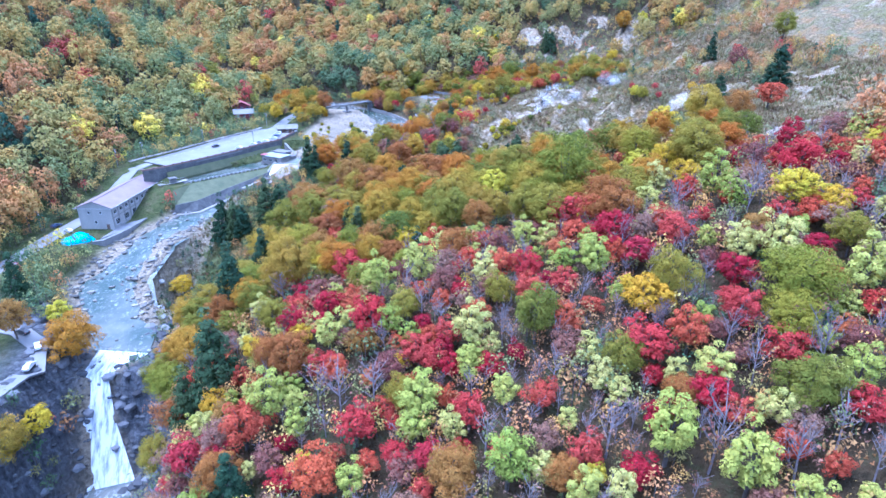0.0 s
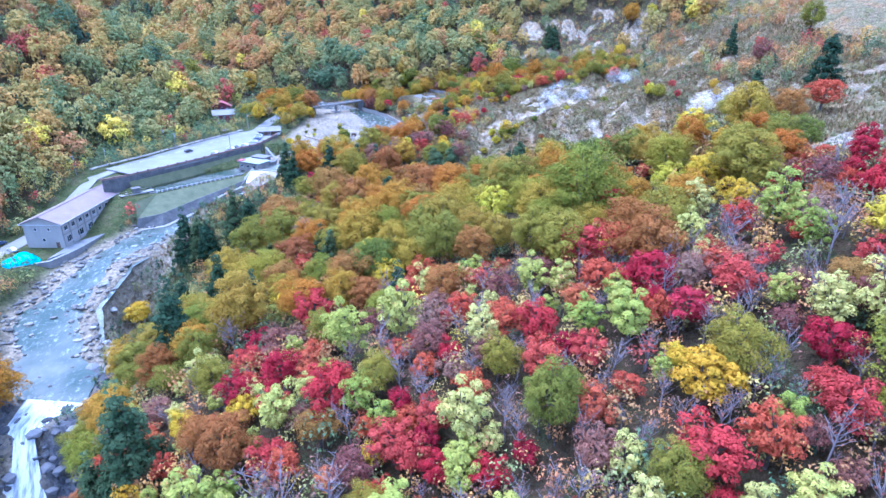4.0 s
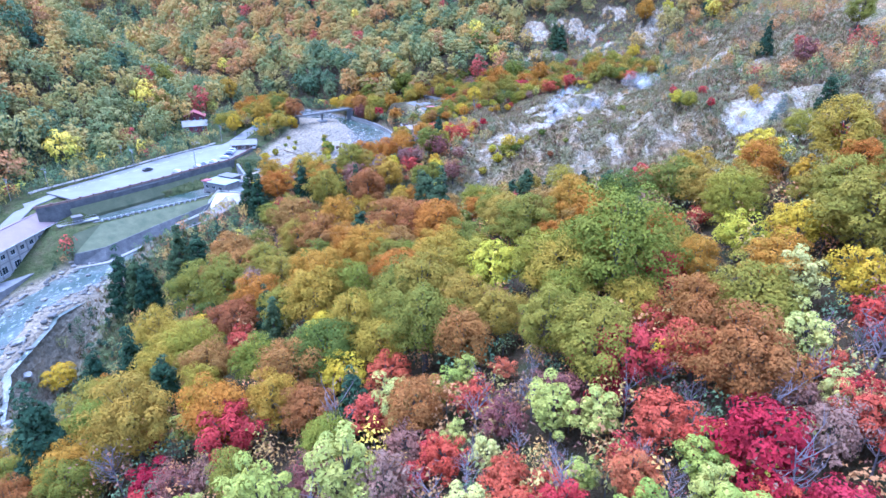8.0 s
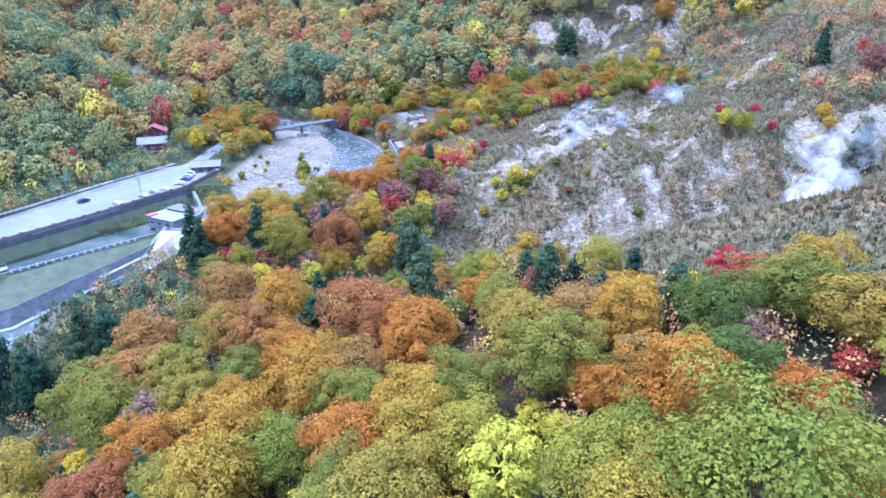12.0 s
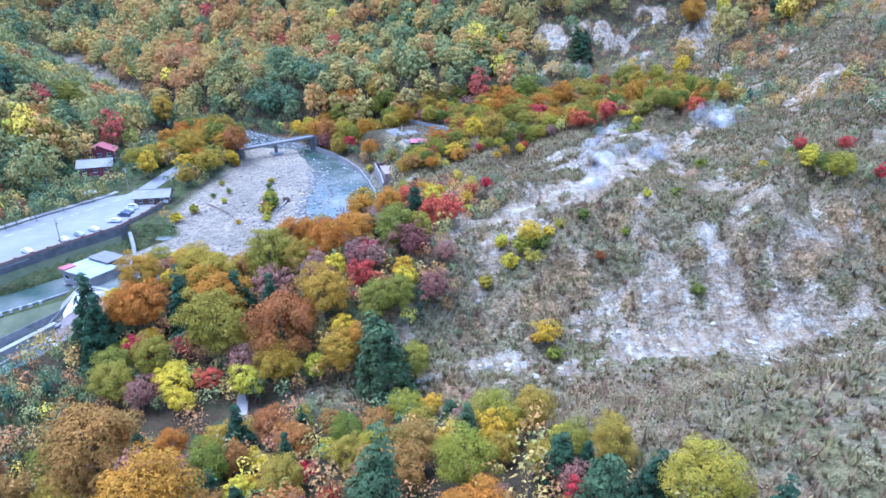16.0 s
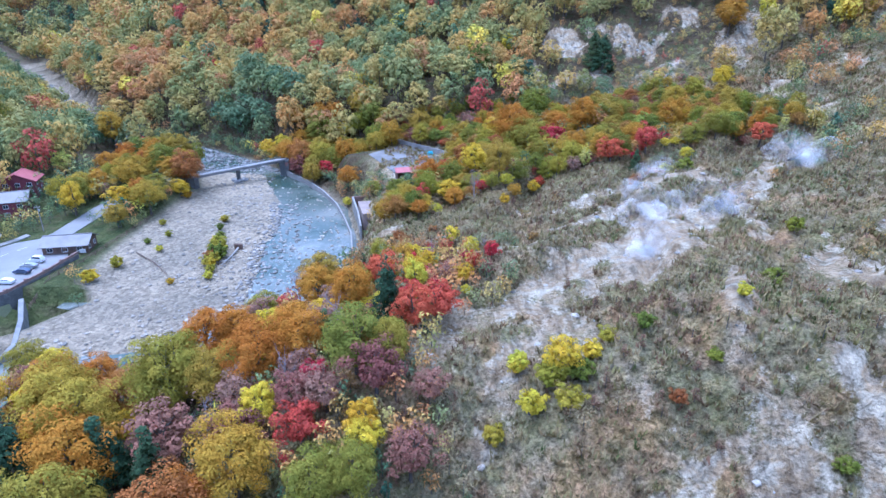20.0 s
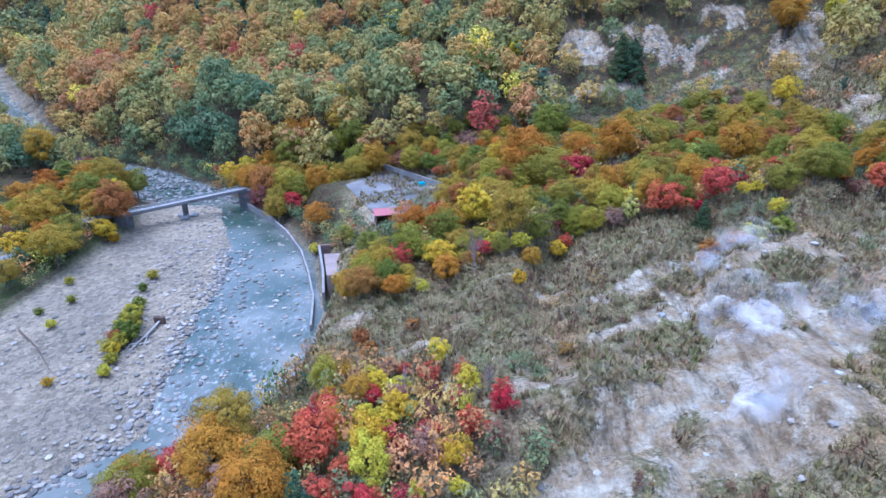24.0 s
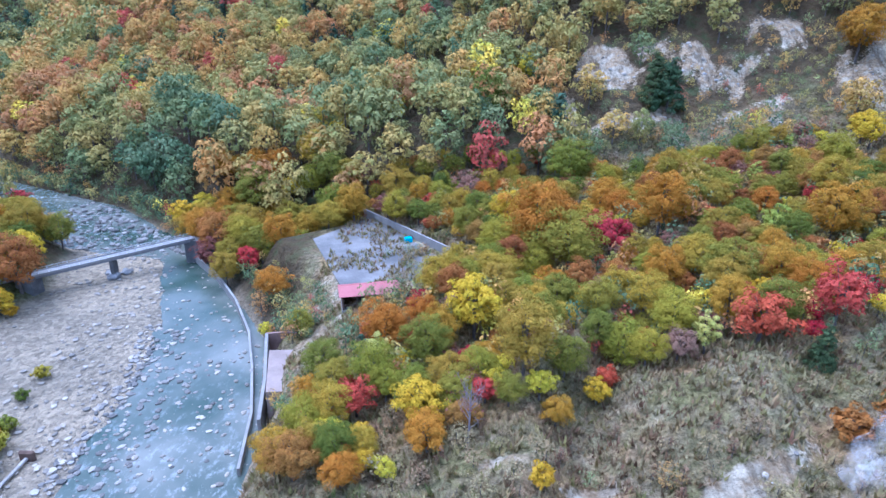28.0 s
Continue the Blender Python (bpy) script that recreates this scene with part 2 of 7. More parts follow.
def shore(y):
    """Where water meets the gravel bar in the wide upper reach."""
    return np.interp(y, [246, 262, 287, 308, 330, 345, 368, 410], [-66, -62, -40, -44, -46, -46, -53, -73])


def beside(x, y, ax, ay, bx, by):
    """How far to the right of the line from a to b."""
    l = math.hypot(bx - ax, by - ay)
    return ((x - ax) * (by - ay) - (y - ay) * (bx - ax)) / l


def canal_at(x, y):
    best = np.full(x.shape, 1e9)
    line = [(-100, 263), (-108, 253), (-120, 240), (-134, 224)]
    for (ax, ay), (bx, by) in zip(line, line[1:]):
        dx, dy = bx - ax, by - ay
        k = np.clip(((x - ax) * dx + (y - ay) * dy) / (dx * dx + dy * dy), 0, 1)
        best = np.minimum(best, np.hypot(x - ax - k * dx, y - ay - k * dy))
    return best


def runnels(x, y):
    """Gullies down the open slope: 0 in their bottoms, 1 on the ribs between."""
    u, v = 0.82 * x - 0.57 * y, 0.57 * x + 0.82 * y
    w = u + 9 * (lump(x, y, 22, 81) - 0.5)
    return np.abs(2 * (0.7 * lump(w, v / 4.5, 13, 83) + 0.3 * lump(w, v / 3, 5, 84)) - 1)


def height(x, y):
    """The ground's height."""
    x, y = np.asarray(x, float), np.asarray(y, float)
    rise = np.where(x < 90, 0.33 * x, 29.7 + 0.22 * (x - 90))
    near = 20 + rise - 0.34 * np.maximum(0, 60 - y) + 7 * (rough(x, y, 45, 3) - 0.5)
    near = near - 0.25 * np.maximum(0, -45 - x)
    gully = 6.5 + 0.1 * np.clip(x, -60, 200) + 0.0012 * np.maximum(0, x - 60) ** 2
    near = gully + (near - gully) * (1 - step(158, 196, y + 8 * (lump(x, y, 30, 5) - 0.5)))
    flat = 19.0 + 0.2 * np.clip(x, -60, 400) + 0.18 * np.clip(x - 118, 0, 200) * step(230, 330, y) + 7 * (rough(x, y, 34, 8) - 0.5) + 0.05 * np.clip(260 - y, 0, 60)
    flat = flat - 3.5 * step(0, -18, x) * step(250, 290, y) + (8.5 * runnels(x, y) - 3.2) * step(2, 22, x) + 3.4 * (rough(x, y, 8, 86) - 0.5)
    foot = np.interp(x, [-400, -270, -185, -117, -60, -10, 60, 140, 260], [735, 575, 494, 456, 428, 420, 414, 410, 400])
    up = np.maximum(0, y - foot)
    hill = 0.62 * np.minimum(up, 90) + 0.42 * np.maximum(0, up - 90)
    spur = np.interp(up, [0, 8, 18, 27, 45, 75, 130, 165, 260, 700], [0, 9, 20, 25, 23, 20, 46, 63, 108, 260])
    hill = spur + (hill - spur) * step(0, 52, x)
    hill = hill + np.minimum(up, 60) / 60 * 16 * (rough(x, y, 75, 12) - 0.5)
    north = flat + (7 - flat) * step(-8, -45, x) + hill
    scarp = step(203, 234, y + 11 * (rough(x, y, 26, 6) - 0.5) + 9 * (rough(x, y * 0.35, 9, 91) - 0.5))
    east = np.where(y < 200, near, gully + (north - gully) * scarp)
    road = np.interp(y, [-80, 60, 100, 140, 165, 192, 226, 238, 325, 345, 385, 420, 900], [-22, -18, -16, -13, -11.5, -10.8, 2.5, 4.2, 4.2, 6.0, 11, 11, 40])
    edge = np.interp(y, [-80, 100, 200, 260, 300, 345, 380, 450, 700], [-150, -170, -176, -178, -166, -152, -150, -190, -420])
    west = road + 0.62 * np.maximum(0, edge - x) + 12 * step(0, 60, edge - x) * (rough(x, y, 70, 20) - 0.5)
    low = beside(x, y, -139, 221, -100, 288)
    west = np.where((low > -1.8) & (y > 205) & (y < 292), np.minimum(west, np.where(low > 0.3, np.maximum(-2.6, 1.3 - 0.6 * (low - 0.3)), -2.6)), west)
    canal = canal_at(x, y)
    west = np.where(y > 224, np.minimum(west, -6 + np.maximum(0, canal - 5.2) * 4.0), west)
    yard = np.maximum(np.abs((x + 4) * 0.79 + (y - 384) * 0.61 + 3) - 13.5, np.abs((y - 384) * 0.79 - (x + 4) * 0.61 - 1) - 21)
    east = 17.3 + (east - 17.3) * step(0, 7, yard)
    d, level, half = river_at(x, y)
    mid = np.interp(y, RIVER[::-1, 1], RIVER[::-1, 0])
    z = np.where(x < mid, west, east)
    z = np.where((y > 440) & (x >= mid), np.where(x < -100, 6 + hill, z), z)
    bank = np.where(y < 130, np.where(x < mid, 12, 26), np.where(y < 250, 9, np.where((x > mid) & (y > 320), 7, 9)))
    off = d - half
    bed = level - 0.5 - 0.5 * step(0, -6, off) + 0.9 * (rough(x, y, 6, 30) - 0.5)
    wide = step(258, 272, y) * step(414, 400, y)
    bar = level + 0.15 + np.clip((shore(y) - x) * 0.035, 0, 1.6) + 0.5 * (rough(x, y, 7, 33) - 0.5)
    lower = step(246, 236, y) * step(116, 124, y)
    rim = level + 0.1 + 0.9 * (rough(x, y, 8, 37) - 0.35) + 0.5 * step(-3, 2, off)
    bed = bed + (np.maximum(rim, bed) - bed) * lower * step(0, 4, off + 0.5 * half + 9 * (rough(x, y, 16, 38) - 0.5) + 2.5 * step(-2, 6, x - mid))
    onbar = step(-3, 3, shore(y) - x + 4 * (rough(x, y, 9, 35) - 0.5)) * wide
    bed = bed + (np.maximum(bar, bed) - bed) * onbar
    return bed + (z - bed) * step(0, 1, off / bank)


def ground_z(x, y):
    return float(height(np.array([x]), np.array([y]))[0])


def wood_edge(y):
    """Where the near woods end and the open slope begins."""
    return np.interp(y, [-100, 60, 80, 92, 108, 124, 136, 151, 184, 196], [160, 108, 90, 80, 74, 62, 38, 26, 10, -16])


def spaced(lo, a, b, hi, fine, grow=1.09):
    """Grid lines: even from a to b, then wider and wider."""
    mid = list(np.arange(a, b + fine / 2, fine))
    s, p = fine, a
    left = []
    while p > lo:
        s *= grow
        p -= s
        left.append(p)
    s, p = fine, b
    right = []
    while p < hi:
        s *= grow
        p += s
        right.append(p)
    return np.array(left[::-1] + mid + right)


GX, GY = spaced(-2400, -190, 170, 2400, 1.5), spaced(-700, 0, 440, 4200, 1.5)
gx, gy = np.meshgrid(GX, GY)
gz = height(gx, gy)
W, Hn = len(GX), len(GY)
ids = np.arange(W * Hn).reshape(Hn, W)
quads = np.stack([ids[:-1, :-1], ids[:-1, 1:], ids[1:, 1:], ids[1:, :-1]], -1).reshape(-1, 4)
# what the ground is made of: bare pale rock, gravel, forest litter
rd, rl, rh = river_at(gx, gy)
gravel = step(5, -1, rd - rh)
gravel = np.maximum(gravel, 0.9 * step(17, 8, rd - rh + 9 * (rough(gx, gy, 14, 39) - 0.5)) * step(100, 112, gy) * step(205, 185, gy) * step(0, 4, gx - np.interp(gy, RIVER[::-1, 1], RIVER[::-1, 0])))
slope_east = step(-4, 6, gx - np.where(gy < 196, wood_edge(gy), -22)) * step(440, 415, gy)
scars = np.zeros_like(gx)
cliff = step(26, 12, rd - rh) * step(132, 112, gy) * step(-3, 1, rd - rh)
meadow = step(-8, -14, gx - np.interp(gy, RIVER[::-1, 1], RIVER[::-1, 0])) * step(-180, -172, gx) * step(40, 60, gy) * step(400, 380, gy)
meadow = np.maximum(meadow, step(-60, -72, gx) * step(108, 122, gy) * step(208, 196, gy) * step(1, 6, rd - rh))


def scar(x, y, rx, ry, turn=0.0, force=1.0):
    """A bare patch of pale rock with a ragged rim."""
    global scars
    c, s = math.cos(radians(turn)), math.sin(radians(turn))
    u, v = (c * (gx - x) + s * (gy - y)) / rx, (-s * (gx - x) + c * (gy - y)) / ry
    scars = np.maximum(scars, force * step(1.35, 0.3, np.hypot(u, v) + 1.1 * (rough(gx, gy, 10, 40) - 0.5) + 1.2 * (rough(gx, gy, 3.5, 44) - 0.5)))


def streak(points, width, force=1.0):
    """A winding strip of bare rock, such as a runnel."""
    for (ax, ay), (bx, by) in zip(points, points[1:]):
        n = max(2, int(math.hypot(bx - ax, by - ay) / (width * 1.6)))
        for k in range(n):
            u = k / n
            w = width * random.uniform(0.7, 1.3)
            scar(ax + (bx - ax) * u + random.gauss(0, width * 0.4), ay + (by - ay) * u + random.gauss(0, width * 0.4), w, w * 0.8, 0, force)


scar(60, 214, 36, 11, 4, 0.62)
scar(66, 217, 14, 8, 0, 0.85)
scar(47, 213, 8, 7, 0, 0.8)
scar(96, 222, 22, 14, 20, 0.62)
scar(58, 206, 40, 4, 3, 0.8)
scar(18, 204, 22, 4, 0, 0.7)
scar(52, 276, 9, 3.2, 24)
scar(58, 279, 8, 2.5, 30)
scar(37, 252, 6, 2.6, 30)
scar(29, 249, 3, 2, 0)
scar(16, 219, 3, 4.5)
scar(72, 225, 5, 6, 0, 0.85)
scar(84, 228, 4, 7, 10, 0.8)
scar(-1, 209, 3, 5, 0, 0.9)
scar(1, 201, 4.5, 2.2, 0, 0.95)
scar(9, 202, 4, 2, 0, 0.9)
scar(50, 270, 14, 6, 30, 0.95)
scar(62, 274, 9, 5, 20, 0.95)
scar(36, 265, 9, 5, 30, 0.85)
scar(40, 283, 10, 2.6, 20, 0.8)
scar(66, 294, 10, 3, 20, 0.9)
scar(24, 268, 6, 2.4, 15, 0.8)
scar(9, 283, 6, 1.6, 10, 0.75)
scar(-4, 296, 5, 2.4, 10, 0.8)
scar(-14, 318, 5, 2.4, 20, 0.8)
scar(20, 300, 5, 1.6, 10, 0.7)
scar(46, 296, 9, 1.8, 20, 0.8)
scar(78, 300, 12, 2.2, 12, 0.8)
streak([(50, 226), (56, 240), (66, 256), (76, 278), (90, 302), (100, 312)], 2.6, 0.85)
streak([(100, 312), (127, 309), (150, 318), (175, 330)], 3.0, 0.8)
streak([(70, 226), (80, 248), (96, 262), (112, 288)], 2.0, 0.7)
streak([(92, 226), (104, 244), (118, 252)], 2.0, 0.75)
streak([(34, 214), (36, 224), (33, 232)], 1.6, 0.8)
streak([(110, 300), (140, 286), (170, 300)], 3.0, 0.7)
streak([(30, 206), (0, 201), (-25, 199)], 1.8, 0.6)
scar(88, 104, 14, 3, 8, 0.85)
scar(66, 457, 9, 15, 20)
scar(82, 462, 8, 8, 0, 0.8)
scar(102, 449, 13, 12, 10)
scar(121, 453, 11, 10, 0)
scar(75, 431, 17, 4, 0, 0.95)
scar(98, 430, 10, 3, 0, 0.7)
scar(107, 415, 6, 6, 0)
scar(113, 424, 5, 6, 0, 0.9)
scar(122, 409, 6, 4, 0, 0.8)
scar(141, 430, 9, 12, 0, 0.9)
scar(52, 444, 4, 8, 0, 0.7)
scar(155, 442, 8, 8, 0, 0.8)
scars = scars * np.where(gy < 262, 0.08 + 0.92 * step(0.475, 0.575, 0.5 * rough(gx, gy * 0.6, 12, 92) + 0.5 * rough(gx + 0.3 * gy, gy * 0.32, 6, 95) + 0.05 * step(212, 204, gy)), 1)
scars = scars * np.where(gy > 400, 0.3 + 0.7 * step(0.34, 0.44, rough(gx, gy * 0.7, 11, 96)), 1)
trickle = step(0.16, 0.05, runnels(gx, gy) + 0.35 * (rough(gx, gy, 7, 88) - 0.5)) * slope_east * step(0.4, 0.6, rough(gx, gy, 40, 89))
scars = np.maximum(scars, 0.62 * trickle)
scar(46, 263, 8, 6, 35)
scar(56, 271, 8, 5, 30)
scar(50, 257, 6, 4, 40, 0.95)
scar(38, 257, 4, 3, 30, 0.9)
scar(60, 274, 7, 4, 20)
streak([(43, 287), (54, 293), (64, 291), (77, 295)], 1.8, 0.95)
streak([(49, 225), (50, 231), (53, 240), (60, 250)], 1.5, 0.9)
streak([(48, 219), (40, 215), (35, 212), (39, 208)], 1.3, 0.9)
streak([(69, 218), (71, 226), (74, 236), (80, 262)], 1.5, 0.85)
streak([(54, 213), (52, 220)], 2.4, 0.9)
scar(22, 249, 2.5, 3, 0, 0.9)
streak([(38, 291), (50, 298), (60, 301), (72, 304)], 1.7, 1.0)
streak([(42, 282), (53, 289), (64, 293)], 1.5, 0.95)
scar(30, 297, 4, 2, 20, 0.8)
streak([(16, 199), (40, 202), (72, 204), (104, 208)], 2.3, 0.85)
streak([(62, 196), (84, 198), (100, 203)], 1.8, 0.7)
streak([(83, 293), (98, 304), (112, 298), (128, 309), (142, 313)], 1.7, 1.0)
streak([(24, 252.7), (31, 255), (40, 267), (51, 277), (62, 286)], 2.6, 1.0)
scar(50, 262, 11, 8, 35, 1.0)
streak([(60, 246), (50, 228), (49, 222)], 1.6, 1.0)
streak([(79, 246), (75, 233), (73, 221)], 1.8, 0.95)
scar(14.5, 221.7, 2, 3, 0, 1.0)
ground_me = mesh_np("ground", np.stack([gx, gy, gz], -1).reshape(-1, 3), quads, smooth=True)
for name, field in (("gravel", gravel), ("slope", slope_east), ("scar", scars), ("cliff", cliff), ("meadow", meadow)):
    at = ground_me.attributes.new(name, "FLOAT", "POINT")
    at.data.foreach_set("value", field.astype(np.float32).ravel())


def ground_material():
    m, nt, p = bare("forest_floor_scrub_and_rock")
    get = {}
    for name in ("gravel", "slope", "scar", "cliff", "meadow"):
        a = nt.nodes.new("ShaderNodeAttribute")
        a.attribute_name = name
        get[name] = a.outputs["Fac"]
    fine, mid, big = noise_of(nt, 1.6, 6, 0.7), noise_of(nt, 0.22, 5, 0.6), noise_of(nt, 0.05, 4, 0.6)
    litter = ramp_into(nt, mid, [(0.3, (0.05, 0.042, 0.025)), (0.5, (0.09, 0.065, 0.035)), (0.7, (0.07, 0.085, 0.035))])
    scrub = ramp_into(nt, mid, [(0.3, (0.155, 0.125, 0.074)), (0.45, (0.26, 0.215, 0.135)), (0.56, (0.205, 0.185, 0.10)), (0.72, (0.36, 0.295, 0.20))])
    scrub = mixed(nt, "MULTIPLY", 0.9, scrub, ramp_into(nt, noise_of(nt, 0.085, 4, 0.6), [(0.36, (0.85, 0.9, 0.65)), (0.5, (1.0, 1.0, 1.0)), (0.62, (1.35, 1.05, 0.85))]))
    scrub = mixed(nt, "MULTIPLY", 0.85, scrub, ramp_into(nt, fine, [(0.32, (0.3, 0.29, 0.27)), (0.62, (1.35, 1.33, 1.3))]))
    scrub = mixed(nt, "MULTIPLY", 0.6, scrub, ramp_into(nt, noise_of(nt, 0.6, 5, 0.65), [(0.35, (0.5, 0.48, 0.42)), (0.6, (1.2, 1.2, 1.2)), (0.75, (1.5, 1.45, 1.4))]))
    rock = ramp_into(nt, mid, [(0.25, (0.225, 0.189, 0.133)), (0.38, (0.396, 0.333, 0.241)), (0.48, (0.342, 0.257, 0.158)), (0.56, (0.414, 0.360, 0.268)), (0.64, (0.495, 0.441, 0.338)), (0.8, (0.279, 0.257, 0.203))])
    rock = mixed(nt, "MULTIPLY", 0.8, rock, ramp_into(nt, noise_of(nt, 0.55, 5, 0.65, stretch=(1.0, 0.22, 0.3)), [(0.36, (0.36, 0.32, 0.28)), (0.5, (0.92, 0.9, 0.87)), (0.64, (1.2, 1.18, 1.14))]))
    rock = mixed(nt, "MULTIPLY", 0.5, rock, ramp_into(nt, fine, [(0.3, (0.42, 0.40, 0.38)), (0.6, (1.15, 1.15, 1.15))]))
    stones = nt.nodes.new("ShaderNodeTexVoronoi")
    stones.inputs["Scale"].default_value = 1.1
    nt.links.new(nt.nodes.new("ShaderNodeTexCoord").outputs["Object"], stones.inputs["Vector"])
    grav = ramp_into(nt, big, [(0.35, (0.255, 0.22, 0.165)), (0.6, (0.36, 0.30, 0.215))])
    grey = nt.nodes.new("ShaderNodeRGBToBW")
    nt.links.new(stones.outputs["Color"], grey.inputs["Color"])
    grav = mixed(nt, "MULTIPLY", 0.55, grav, ramp_into(nt, grey.outputs["Val"], [(0.2, (0.5, 0.5, 0.5)), (0.8, (1.3, 1.28, 1.22))]))
    grav = mixed(nt, "MULTIPLY", 0.5, grav, ramp_into(nt, fine, [(0.3, (0.6, 0.6, 0.6)), (0.65, (1.2, 1.2, 1.2))]))
    turf = ramp_into(nt, mid, [(0.3, (0.05, 0.065, 0.025)), (0.5, (0.085, 0.10, 0.035)), (0.7, (0.12, 0.11, 0.055))])
    turf = mixed(nt, "MULTIPLY", 0.6, turf, ramp_into(nt, fine, [(0.3, (0.4, 0.4, 0.4)), (0.65, (1.25, 1.25, 1.25))]))
    crag = ramp_into(nt, noise_of(nt, 0.5, 6, 0.7, stretch=(1, 1, 0.35)), [(0.3, (0.035, 0.035, 0.04)), (0.5, (0.10, 0.105, 0.115)), (0.7, (0.19, 0.19, 0.20))])
    col = mixed(nt, "MIX", get["meadow"], litter, turf)
    col = mixed(nt, "MIX", get["slope"], col, scrub)
    col = mixed(nt, "MIX", get["cliff"], col, crag)
    bumpy = mixed(nt, "ADD", 1.0, get["scar"], mixed(nt, "MULTIPLY", 1.0, ramp_into(nt, fine, [(0.3, (0, 0, 0)), (0.7, (0.75, 0.75, 0.75))]), ramp_into(nt, noise_of(nt, 0.45, 4, 0.6), [(0.3, (0.25, 0.25, 0.25)), (0.7, (1, 1, 1))])))
    edge = ramp_into(nt, bumpy, [(0.6, (0, 0, 0)), (0.84, (0.95, 0.95, 0.95))])
    col = mixed(nt, "MIX", edge, col, rock)
    col = mixed(nt, "MIX", get["gravel"], col, grav)
    nt.links.new(col, p.inputs["Base Color"])
    p.inputs["Roughness"].default_value = 1.0
    p.inputs["Specular IOR Level"].default_value = 0.12
    lumps = ramp_into(nt, noise_of(nt, 0.32, 6, 0.6), [(0.2, (0, 0, 0)), (0.8, (4, 4, 4))])
    relief(nt, p, mixed(nt, "ADD", 1.0, fine, lumps), 1.0, 0.7)
    return m


ground_me.materials.append(ground_material())
ground = tagged(new("ground", ground_me), "valley floor, forest floor and bare scrubby slope with pale rock scars", "ground", kind="structure")


def water_material():
    m, nt, p = bare("river_water")
    swirl, broad = noise_of(nt, 0.9, 5, 0.6), noise_of(nt, 0.06, 3)
    at = nt.nodes.new("ShaderNodeAttribute")
    at.attribute_name = "tint"
    col = ramp_into(nt, broad, [(0.35, (0.035, 0.058, 0.045)), (0.52, (0.085, 0.10, 0.085)), (0.68, (0.15, 0.155, 0.135))])
    fast = mixed(nt, "MULTIPLY", 1.0, at.outputs["Fac"], ramp_into(nt, noise_of(nt, 0.75, 6, 0.72, stretch=(1, 0.6, 1)), [(0.53, (0, 0, 0)), (0.68, (1, 1, 1))]))
    col = mixed(nt, "MIX", fast, col, (0.5, 0.53, 0.55))
    nt.links.new(col, p.inputs["Base Color"])
    p.inputs["Roughness"].default_value = 0.16
    p.inputs["IOR"].default_value = 1.33
    relief(nt, p, swirl, 0.4, 0.16)
    return m


WATER = water_material()
def foam_material():
    m, nt, p = bare("white_water")
    run = noise_of(nt, 0.9, 5, 0.65, stretch=(1.0, 0.25, 0.12))
    col = ramp_into(nt, run, [(0.30, (0.10, 0.12, 0.13)), (0.42, (0.36, 0.39, 0.41)), (0.54, (0.66, 0.68, 0.70))])
    nt.links.new(col, p.inputs["Base Color"])
    p.inputs["Roughness"].default_value = 0.5
    relief(nt, p, run, 0.8, 0.6)
    return m


FOAM = foam_material()


def water_sheet():
    """The river as one sheet down its line, wider than its bed, so that the banks cut it."""
    pts, steps = [], 6
    for p, q in zip(RIVER, RIVER[1:]):
        n = max(1, int(np.hypot(*(q - p)[:2]) / 5))
        pts += [p + (q - p) * k / n for k in range(n)]
    pts = np.array(pts + [RIVER[-1]])
    d = np.gradient(pts[:, :2], axis=0)
    d /= np.linalg.norm(d, axis=1)[:, None]
    side = np.stack([d[:, 1], -d[:, 0]], -1)
    across = np.linspace(-1, 1, 13)
    v = np.zeros((len(pts), 13, 3))
    for k, a in enumerate(across):
        v[:, k, :2] = pts[:, :2] + side * (a * (pts[:, 3] + 2.5))[:, None]
        v[:, k, 2] = pts[:, 2]
    v[:, :, :2] += (side * (5 * (rough(pts[:, 0] * 3, pts[:, 1] * 3, 9, 51) - 0.5))[:, None])[:, None, :] * np.abs(across)[None, :, None] * (pts[:, 1] < 100)[:, None, None]
    v[:, :, 2] += 0.25 * (rough(v[:, :, 0], v[:, :, 1], 3, 50) - 0.5)
    ids = np.arange(len(pts) * 13).reshape(-1, 13)
    q = np.stack([ids[:-1, :-1], ids[:-1, 1:], ids[1:, 1:], ids[1:, :-1]], -1).reshape(-1, 4)
    drop = np.abs(np.diff(pts[:, 2])) > 1.1
    yy = v[:, :, 1]
    quick = np.interp(yy, [60, 100, 118, 126, 150, 225, 232, 250, 285, 296, 322, 345, 405, 418, 470, 560], [0.9, 0.6, 0, 0.4, 0.5, 0.4, 0.15, 0, 0.05, 0.6, 0.3, 0.1, 0, 0.45, 0.6, 1.0])
    return mesh_np("river", v.reshape(-1, 3), q, (WATER, FOAM), np.repeat(drop.astype(int), 12), quick.ravel(), True)


river = tagged(new("river", water_sheet()), "shallow grey-green mountain river with white falls", "river", kind="structure")


